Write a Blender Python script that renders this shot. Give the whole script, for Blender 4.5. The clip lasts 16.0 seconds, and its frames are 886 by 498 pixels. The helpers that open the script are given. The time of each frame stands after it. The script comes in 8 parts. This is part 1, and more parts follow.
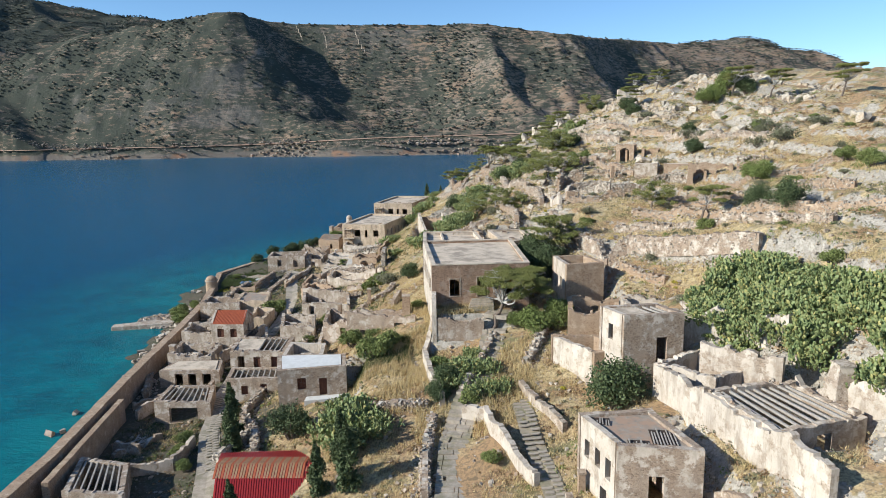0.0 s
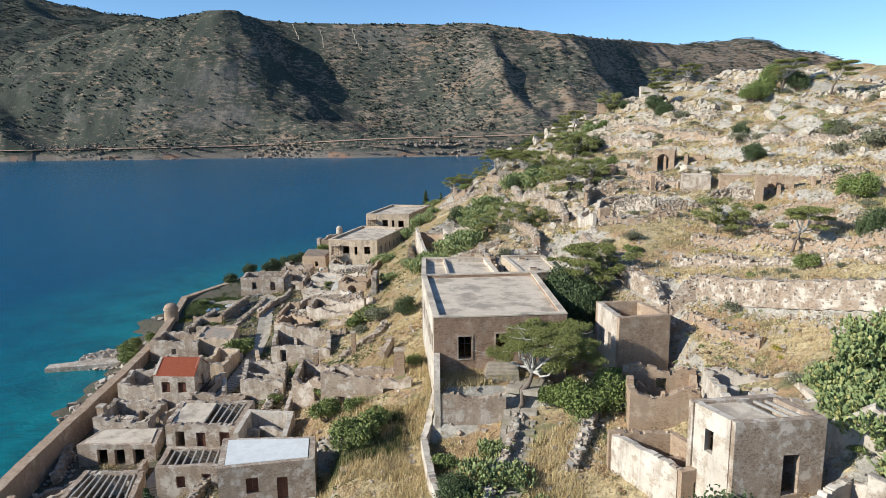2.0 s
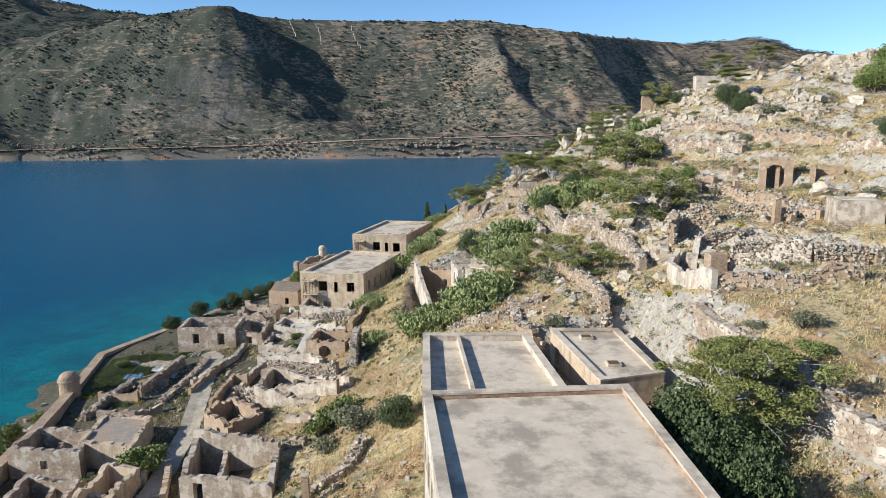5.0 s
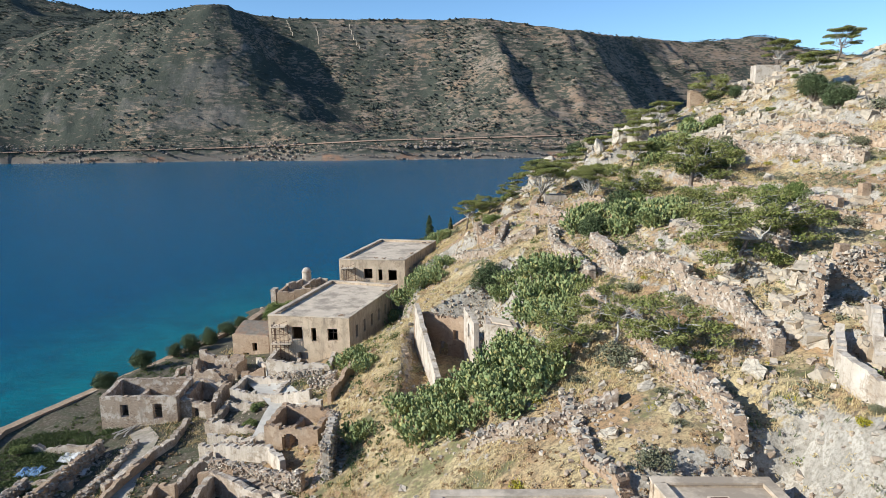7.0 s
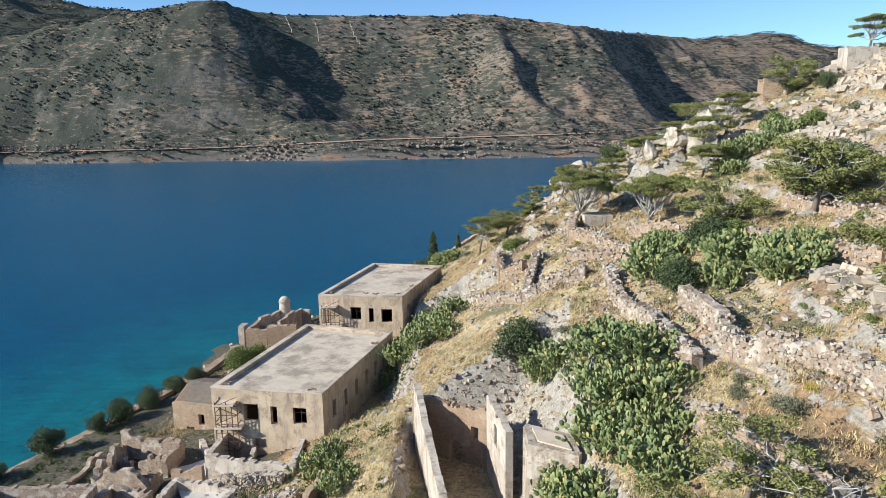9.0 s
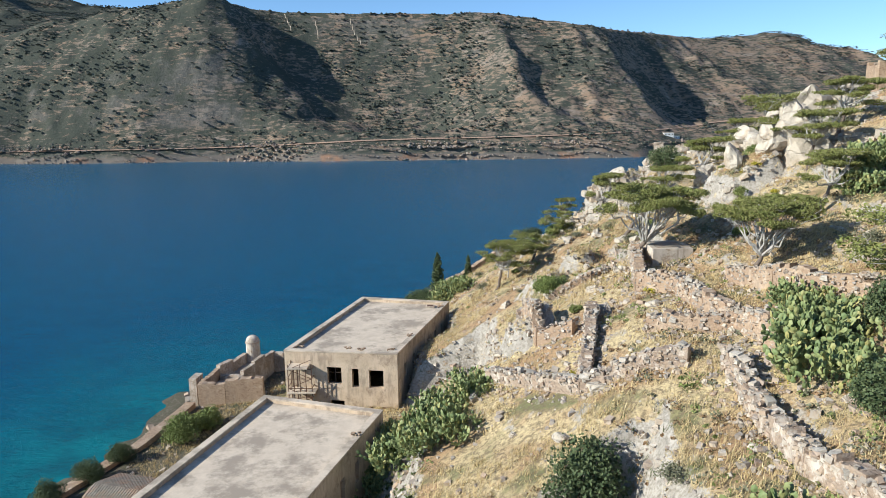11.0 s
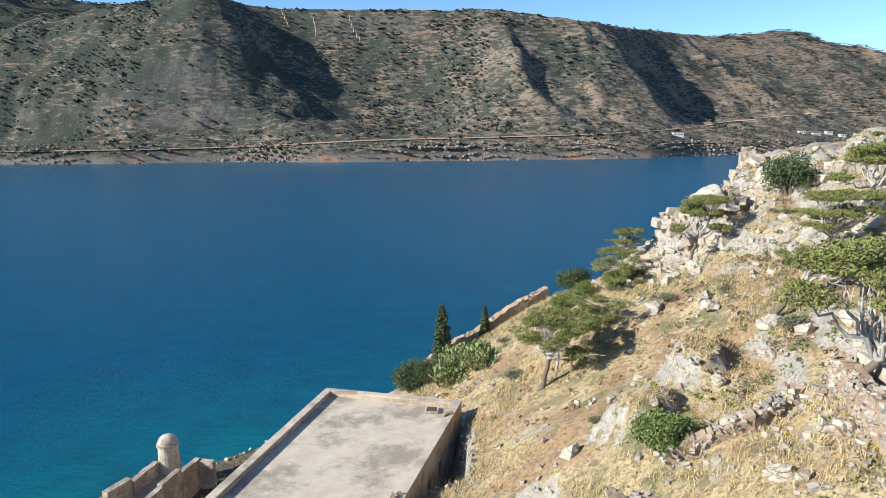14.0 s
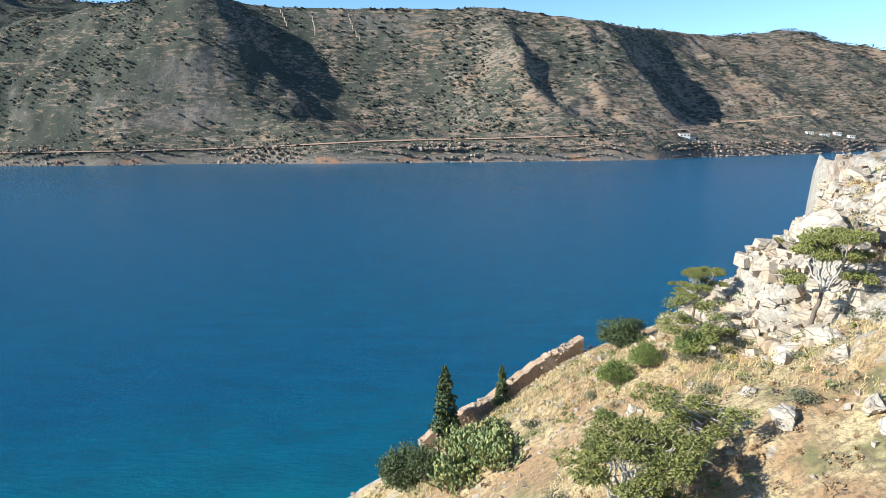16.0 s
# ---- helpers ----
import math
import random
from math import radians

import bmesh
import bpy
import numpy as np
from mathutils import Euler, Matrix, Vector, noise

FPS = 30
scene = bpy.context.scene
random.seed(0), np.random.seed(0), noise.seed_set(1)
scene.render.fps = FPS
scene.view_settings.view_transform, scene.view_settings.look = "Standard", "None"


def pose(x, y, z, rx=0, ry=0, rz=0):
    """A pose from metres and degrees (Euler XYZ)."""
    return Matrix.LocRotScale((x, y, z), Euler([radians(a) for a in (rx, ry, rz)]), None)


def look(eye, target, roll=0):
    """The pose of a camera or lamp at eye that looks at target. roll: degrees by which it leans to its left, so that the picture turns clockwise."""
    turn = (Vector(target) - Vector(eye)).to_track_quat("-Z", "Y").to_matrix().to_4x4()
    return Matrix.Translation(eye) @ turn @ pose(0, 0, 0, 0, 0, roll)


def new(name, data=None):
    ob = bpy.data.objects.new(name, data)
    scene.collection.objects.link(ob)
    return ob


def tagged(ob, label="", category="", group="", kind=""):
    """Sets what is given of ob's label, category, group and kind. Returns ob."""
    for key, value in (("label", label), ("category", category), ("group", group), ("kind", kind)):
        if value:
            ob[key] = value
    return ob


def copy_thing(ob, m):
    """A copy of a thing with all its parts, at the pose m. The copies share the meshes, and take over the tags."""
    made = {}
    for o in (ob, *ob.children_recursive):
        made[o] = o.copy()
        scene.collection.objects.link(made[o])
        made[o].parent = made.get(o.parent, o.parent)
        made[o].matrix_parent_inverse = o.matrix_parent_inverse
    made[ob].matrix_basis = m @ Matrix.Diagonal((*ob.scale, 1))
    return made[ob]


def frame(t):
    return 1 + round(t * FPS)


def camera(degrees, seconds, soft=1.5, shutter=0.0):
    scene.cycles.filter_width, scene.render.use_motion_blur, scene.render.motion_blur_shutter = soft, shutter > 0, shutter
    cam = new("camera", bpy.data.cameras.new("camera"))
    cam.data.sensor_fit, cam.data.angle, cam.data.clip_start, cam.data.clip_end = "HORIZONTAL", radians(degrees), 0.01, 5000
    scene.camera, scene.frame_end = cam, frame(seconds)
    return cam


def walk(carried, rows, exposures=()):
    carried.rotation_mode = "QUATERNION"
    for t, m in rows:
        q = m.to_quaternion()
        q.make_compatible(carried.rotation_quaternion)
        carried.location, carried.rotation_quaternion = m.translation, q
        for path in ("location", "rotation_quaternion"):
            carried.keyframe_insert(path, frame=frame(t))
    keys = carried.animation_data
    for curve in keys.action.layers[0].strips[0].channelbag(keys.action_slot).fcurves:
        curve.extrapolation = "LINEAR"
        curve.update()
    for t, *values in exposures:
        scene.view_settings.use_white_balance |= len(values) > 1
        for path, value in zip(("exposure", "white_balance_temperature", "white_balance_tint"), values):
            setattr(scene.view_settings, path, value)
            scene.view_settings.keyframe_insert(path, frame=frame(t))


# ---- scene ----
cam = camera(67.7, 16.0, soft=0.7)
PATH = [
    (0, (1.652, 1.927, 39.785), (1.617, 3.894, 39.425), -1.0),
    (0.5, (1.438, 7.462, 39.804), (1.404, 9.43, 39.444), -1.0),
    (1, (1.121, 13.283, 39.832), (1.089, 15.25, 39.473), -0.9),
    (1.5, (0.852, 19.264, 39.876), (0.821, 21.231, 39.519), -0.8),
    (2, (0.522, 25.33, 39.85), (0.493, 27.298, 39.493), -0.8),
    (2.5, (0.3, 31.435, 39.736), (0.27, 33.403, 39.38), -0.8),
    (3, (-0.004, 37.558, 39.628), (-0.033, 39.526, 39.272), -0.7),
    (3.5, (-0.321, 43.642, 39.58), (-0.349, 45.61, 39.225), -0.6),
    (4, (-0.664, 49.851, 39.536), (-0.692, 51.819, 39.18), -0.6),
    (4.2, (-0.771, 52.355, 39.528), (-0.8, 54.323, 39.172), -0.5),
    (6.3, (-2.218, 79.77, 39.684), (-2.248, 81.738, 39.33), -0.9),
    (6.5, (-2.384, 82.418, 39.705), (-2.414, 84.387, 39.351), -0.8),
    (7, (-2.7, 88.975, 39.763), (-2.73, 90.943, 39.409), -0.8),
    (7.5, (-3.005, 95.566, 39.829), (-3.036, 97.534, 39.473), -0.8),
    (8, (-3.298, 102.102, 39.859), (-3.33, 104.07, 39.503), -0.8),
    (8.5, (-3.58, 108.654, 39.865), (-3.614, 110.622, 39.508), -0.8),
    (9, (-3.842, 115.013, 39.923), (-3.879, 116.981, 39.565), -0.9),
    (9.5, (-4.117, 121.253, 39.935), (-4.155, 123.22, 39.576), -0.9),
    (9.7, (-4.245, 123.699, 39.924), (-4.284, 125.666, 39.565), -0.9),
    (11.8, (-5.651, 148.609, 39.468), (-5.691, 150.577, 39.113), -0.7),
    (12, (-5.757, 150.854, 39.464), (-5.797, 152.822, 39.107), -0.7),
    (12.5, (-5.921, 156.129, 39.456), (-5.961, 158.097, 39.099), -0.7),
    (13, (-6.097, 161.434, 39.447), (-6.137, 163.401, 39.091), -0.6),
    (13.5, (-6.229, 166.568, 39.508), (-6.27, 168.536, 39.152), -0.7),
    (14, (-6.413, 171.662, 39.584), (-6.456, 173.63, 39.227), -0.7),
    (14.5, (-6.556, 176.769, 39.623), (-6.601, 178.737, 39.265), -0.7),
    (15, (-6.729, 181.697, 39.638), (-6.776, 183.664, 39.28), -0.8),
    (15.5, (-6.929, 186.558, 39.664), (-6.975, 188.525, 39.307), -0.8),
    (16, (-7.015, 191.261, 39.677), (-7.061, 193.229, 39.322), -0.7),
]
# the clip's camera opens up a little at the end
EXPOSURES = [(0, 0.46, 6050, 6), (4, 0.48, 6050, 6), (7, 0.5, 6050, 6), (9.5, 0.56, 6050, 6), (12, 0.6, 6050, 6), (13, 0.66, 6050, 6), (14.5, 0.74, 6050, 6), (16, 0.92, 6050, 6)]
walk(cam, [(t, look(eye, target, roll)) for t, eye, target, roll in PATH], EXPOSURES)

# ---- sky and sun ----
SUN_FROM, SUN_UP = radians(250), radians(27)   # clockwise from +y, and above the horizon
world = bpy.data.worlds.new("sky")
scene.world = world
world.use_nodes = True
_n = world.node_tree.nodes
_sky = _n.new("ShaderNodeTexSky")
_sky.sky_type, _sky.sun_disc = "NISHITA", False
_sky.sun_elevation, _sky.sun_rotation = SUN_UP, SUN_FROM
_sky.altitude, _sky.air_density, _sky.dust_density, _sky.ozone_density = 0, 0.9, 0.0, 5.0
_n["Background"].inputs["Strength"].default_value = 0.115
world.node_tree.links.new(_sky.outputs[0], _n["Background"].inputs["Color"])
sun = new("sun", bpy.data.lights.new("sun", "SUN"))
sun.data.energy, sun.data.angle, sun.data.color = 4.8, radians(0.53), (1.0, 0.94, 0.84)
_d = Vector((-math.sin(SUN_FROM) * math.cos(SUN_UP), -math.cos(SUN_FROM) * math.cos(SUN_UP), -math.sin(SUN_UP)))
sun.matrix_world = look((0, 0, 300), Vector((0, 0, 300)) + _d)
scene.view_settings.exposure = 0.4

# ---- lie of the land ----
# line of the sea wall, from the near end round the headland to the cliffs
SHORE = [(-41, -120), (-41.5, 20), (-43, 68), (-46, 92), (-48.5, 118), (-50.5, 134), (-54, 150), (-57, 162), (-48, 186),
         (-41, 208), (-39.8, 219), (-39.2, 231), (-26, 242), (-10, 247), (4.5, 253), (12, 252), (20, 255), (27, 254), (36, 267), (42.5, 284), (52, 296), (64, 302), (110, 360), (240, 420)]
YS = [30, 60, 90, 120, 150, 180, 210, 235, 260]
XS = [-45, -30, -18, -8, 2, 12, 22, 36, 60, 100]
LAND = [[1.0, 1.6, 4.0, 6.5, 8.5, 10.5, 14.0, 21.0, 32.0, 44.0],
        [1.0, 1.6, 4.5, 7.5, 9.5, 11.5, 15.5, 23.0, 34.0, 45.0],
        [1.5, 2.8, 7.0, 12.0, 14.8, 16.2, 20.5, 26.0, 35.5, 46.0],
        [3.0, 4.5, 8.0, 13.0, 18.0, 22.0, 25.3, 29.0, 37.5, 47.0],
        [4.4, 6.2, 9.2, 14.0, 19.5, 24.8, 28.8, 33.2, 41.5, 49.0],
        [5.4, 7.0, 9.8, 16.0, 22.3, 26.8, 30.5, 36.8, 46.0, 52.0],
        [4.0, 6.0, 9.5, 16.2, 22.2, 26.8, 32.0, 40.0, 50.5, 55.0],
        [4.0, 5.0, 8.0, 13.6, 20.0, 25.4, 31.5, 37.5, 48.5, 51.0],
        [4.0, 4.5, 7.0, 11.0, 17.0, 20.5, 27.0, 34.0, 35.0, 38.0]]
# steep limestone outcrops: middle, reach across and along, height
OUTCROPS = [(18.5, 240.0, 4.5, 4.5, 2.6), (32.5, 257.0, 4.5, 4.5, 2.4), (0.8, 195.0, 2.6, 3.6, 2.2), (4.0, 207.5, 2.0, 2.4, 1.2), (24.5, 208.5, 4.5, 3.5, 2.6), (8.4, 211.0, 1.8, 2.6, 1.4)]


def cubic(knots, values, u):
    """Smooth curve through values at knots, held level past the ends; works on arrays."""
    k, v = np.asarray(knots, float), np.asarray(values, float)
    u = np.clip(u, k[0], k[-1])
    i = np.clip(np.searchsorted(k, u, side="right") - 1, 0, len(k) - 2)
    slope = np.gradient(v, k)
    h = k[i + 1] - k[i]
    s = (u - k[i]) / h
    return ((2 * s**3 - 3 * s**2 + 1) * v[i] + (s**3 - 2 * s**2 + s) * h * slope[i]
            + (3 * s**2 - 2 * s**3) * v[i + 1] + (s**3 - s**2) * h * slope[i + 1])


def shore_distance(x, y):
    """Metres inland from the line of the sea wall; minus at sea."""
    best = np.full(np.shape(x), 1e9)
    inside = np.zeros(np.shape(x), bool)
    ring = SHORE + [(400, 420), (400, -120)]
    for (ax, ay), (bx, by) in zip(ring, ring[1:] + ring[:1]):
        ex, ey = bx - ax, by - ay
        if (bx, by) in SHORE and (ax, ay) in SHORE:
            s = np.clip(((x - ax) * ex + (y - ay) * ey) / (ex * ex + ey * ey), 0, 1)
            best = np.minimum(best, np.hypot(x - ax - s * ex, y - ay - s * ey))
        cross = ((ay > y) != (by > y)) & (x < ex * (y - ay) / (ey if ey else 1e-9) + ax)
        inside ^= cross
    return np.where(inside, best, -best)


def wave(x, y, step, seed=0):
    """Smooth random field between -1 and 1 with hills about step metres apart; works on arrays."""
    u, v = x / step, y / step
    iu, iv = np.floor(u), np.floor(v)
    fu, fv = u - iu, v - iv
    fu, fv = fu * fu * (3 - 2 * fu), fv * fv * (3 - 2 * fv)

    def corner(a, b):
        q = np.sin(a * 127.1 + b * 311.7 + seed * 74.7) * 43758.5453
        return (q - np.floor(q)) * 2 - 1
    return ((corner(iu, iv) * (1 - fu) + corner(iu + 1, iv) * fu) * (1 - fv)
            + (corner(iu, iv + 1) * (1 - fu) + corner(iu + 1, iv + 1) * fu) * fv)


# levels dug into the slope for houses: x from, x to, y from, y to, floor
PADS = [(-7.6, -0.2, 147, 168.5, 12.8), (-27.5, -12.0, 176, 197, 9.6), (-21.5, -10.5, 203.5, 213, 11.5), (-21.5, -7.0, 213, 225, 12.5), (-19, -4, 197, 203.5, 11.5), (-21.5, -11.4, 75.5, 85, 6.9), (-3, 11.5, 80.5, 105, 16.7), (12.5, 20.8, 75.5, 91, 16.4), (23.0, 31.6, 46.0, 55.2, 15.0), (20.4, 28.2, 57.0, 63.2, 15.0), (7.6, 14.8, 108.6, 122, 18.6), (-4.2, 7.4, 105, 121, 17.2), (11.8, 19.5, 44, 53.5, 10.8), (16.5, 25, 62.0, 69, 16.2)]

# levels built up above the slope behind retaining walls
FILLS = [(-0.7, 9.4, 82.2, 86.2, 16.65)]


def land(x, y):
    """Height of the smooth land, on arrays."""
    x, y = np.asarray(x, float), np.asarray(y, float)
    rows = np.array([cubic(XS, row, x) for row in LAND])
    yy = np.clip(y, YS[0], YS[-1])
    z = np.zeros(np.shape(x))
    k = np.asarray(YS, float)
    i = np.clip(np.searchsorted(k, yy, side="right") - 1, 0, len(k) - 2)
    s = (yy - k[i]) / (k[i + 1] - k[i])
    s = s * s * (3 - 2 * s) * 0.5 + s * 0.5
    z = np.take_along_axis(rows, i[None], 0)[0] * (1 - s) + np.take_along_axis(rows, i[None] + 1, 0)[0] * s
    d = shore_distance(x, y)
    up = np.clip((x + 30) / 40, 0, 1)
    z = z + (0.35 + 0.5 * up) * wave(x, y, 9, 1) + (0.15 + 0.25 * up) * wave(x, y, 3.7, 2)
    # terraces held by dry walls, worn away in places
    t = np.clip((x - 9) / 7 + np.clip((y - 110) / 60, 0, 0.6), 0, 1) * np.clip((225 - y) / 15, 0, 1) * np.clip(0.75 + 0.6 * wave(x, y, 26, 31), 0.1, 1)
    u = z / 2.4 + 0.3 * wave(x, y, 30, 32)
    f = u - np.floor(u)
    e = np.clip((f - 0.74) / 0.26, 0, 1)
    z = z + 0.55 * t * 2.4 * (np.floor(u) + e * e * (3 - 2 * e) - u + 0.15)
    # rocky crags on the seaward headland and along the upper slope
    crag = np.clip((y - 212) / 14, 0, 1) * np.clip((x - 12) / 8, 0, 1) * np.clip(1.5 - (x - 12) / 60, 0, 1)
    ridge = np.clip((x - 38) / 14, 0, 1) * np.clip((y - 100) / 40, 0, 1) * np.clip((95 - x) / 20, 0, 1)
    step = np.abs(wave(x, y, 7, 5)) * 3.2 + np.abs(wave(x, y, 3.1, 6)) * 1.6 + 0.8 * np.abs(wave(x, y, 1.4, 9)) - 2.2
    z = z + np.maximum(crag, 0.75 * ridge) * step
    # the terrace held up by the long retaining wall above the lane
    off = x - np.interp(y, [66, 76, 82, 87.2, 91, 92, 99.5, 108.5, 114, 126], [44, 36, 31.5, 28.2, 25.4, 23.0, 20.8, 19.4, 18.4, 18.0])
    z = z + 2.1 * np.clip((off + 0.3) / 0.8, 0, 1) * np.clip(1 - (off - 2) / 14, 0, 1) * np.clip((y - 66) / 8, 0, 1) * np.clip((122 - y) / 8, 0, 1)
    for cx, cy, rx, ry, high in OUTCROPS:
        r = np.hypot((x - cx) / rx, (y - cy) / ry) + 0.22 * wave(x, y, 2.6, 8) + 0.12 * wave(x, y, 1.1, 10)
        e = np.clip((1.0 - r) / 0.38, 0, 1)
        z = z + high * e * e * (3 - 2 * e)
    for x0, x1, y0, y1, floor in PADS:
        off = np.maximum(np.maximum(x0 - x, x - x1), np.maximum(y0 - y, y - y1))
        z = np.minimum(z, np.where(off < 7, floor + 0.1 * wave(x, y, 2.5, 61) + (3.4 if y0 > 190 else 1.7) * np.maximum(off, 0), 99))
    for x0, x1, y0, y1, level in FILLS:
        off = np.maximum(np.maximum(x0 - x, x - x1), np.maximum(y0 - y, y - y1))
        z = np.maximum(z, np.where(off < 1.5, level - 4 * np.maximum(off, 0), -9))
    sea = np.clip(-d / 3.5, 0, 1)
    lip = np.clip(1 - d / 2.0, 0, 1)
    base = np.maximum(z * (1 - sea * sea * (3 - 2 * sea)), 0)
    out = 0.9 * np.clip(1 + d / 9, -1, 1) + 0.25 * wave(x, y, 2.3, 7) - 0.04 * np.clip(-d - 9, 0, 400)
    out = np.where(y < 112, out - 1.6 * np.clip(-d, 0, 1) * np.clip((112 - y) / 8, 0, 1), out)
    cliff = np.where(d < 0, np.where(z > 8, base, np.minimum(base, np.maximum(out, -8))), z)
    return np.where(d < -3.5, np.maximum(out, -9.0), cliff)


GX, GY = np.arange(-80, 130, 0.5), np.arange(-130, 300, 0.5)
GZ = land(*np.meshgrid(GX, GY))


def ground(x, y):
    """Height of the land at one place, from a fine grid."""
    u, v = (x - GX[0]) / 0.5, (y - GY[0]) / 0.5
    i, j = min(max(int(u), 0), len(GX) - 2), min(max(int(v), 0), len(GY) - 2)
    a, b = u - i, v - j
    return float((GZ[j, i] * (1 - a) + GZ[j, i + 1] * a) * (1 - b) + (GZ[j + 1, i] * (1 - a) + GZ[j + 1, i + 1] * a) * b)


# ---- materials ----
def material(name, rough=0.85, metal=0.0):
    m = bpy.data.materials.new(name)
    m.use_nodes = True
    b = m.node_tree.nodes["Principled BSDF"]
    b.inputs["Roughness"].default_value, b.inputs["Metallic"].default_value = rough, metal
    b.inputs["Specular IOR Level"].default_value = 0.3
    return m, m.node_tree, b


class Nodes:
    """Short ways to write node trees."""

    def __init__(self, tree):
        self.t = tree

    def add(self, kind, **sets):
        n = self.t.nodes.new(kind)
        for k, v in sets.items():
            n.inputs[k.replace("_", " ")].default_value = v
        return n

    def link(self, a, b):
        self.t.links.new(a, b)

    def coords(self, which="Object"):
        return self.add("ShaderNodeTexCoord").outputs[which]

    def noise(self, scale, detail=4, rough=0.55, co=None, distort=0.0):
        n = self.add("ShaderNodeTexNoise", Scale=scale, Detail=detail, Roughness=rough, Distortion=distort)
        self.link(co if co else self.coords(), n.inputs["Vector"])
        return n.outputs["Fac"]

    def cells(self, scale, feature="F1", out="Distance", co=None, rnd=1.0):
        n = self.add("ShaderNodeTexVoronoi", Scale=scale, Randomness=rnd)
        n.feature = feature
        self.link(co if co else self.coords(), n.inputs["Vector"])
        return n.outputs[out]

    def ramp(self, fac, stops):
        n = self.add("ShaderNodeValToRGB")
        e = n.color_ramp.elements
        while len(e) < len(stops):
            e.new(0.5)
        for el, (p, c) in zip(e, stops):
            el.position = p
            el.color = (*c, 1) if len(c) == 3 else (c[0], c[0], c[0], 1)
        self.link(fac, n.inputs["Fac"])
        return n.outputs["Color"]

    def mix(self, fac, a, b, blend="MIX"):
        n = self.t.nodes.new("ShaderNodeMix")
        n.data_type, n.blend_type = "RGBA", blend
        for sock, v in ((n.inputs["Factor"], fac), (n.inputs["A"], a), (n.inputs["B"], b)):
            if isinstance(v, (int, float)):
                sock.default_value = v
            elif isinstance(v, tuple):
                sock.default_value = (*v, 1)
            else:
                self.link(v, sock)
        return n.outputs["Result"]

    def math(self, op, a, b=0.0):
        n = self.t.nodes.new("ShaderNodeMath")
        n.operation = op
        for i, v in enumerate((a, b)):
            if isinstance(v, (int, float)):
                n.inputs[i].default_value = v
            else:
                self.link(v, n.inputs[i])
        return n.outputs[0]

    def bump(self, height, b, strength=0.5, dist=0.05):
        n = self.add("ShaderNodeBump", Strength=strength, Distance=dist)
        self.link(height, n.inputs["Height"])
        self.link(n.outputs[0], b.inputs["Normal"])

    def stretch(self, co, x, y, z):
        n = self.t.nodes.new("ShaderNodeVectorMath")
        n.operation = "MULTIPLY"
        self.link(co, n.inputs[0])
        n.inputs[1].default_value = (x, y, z)
        return n.outputs[0]


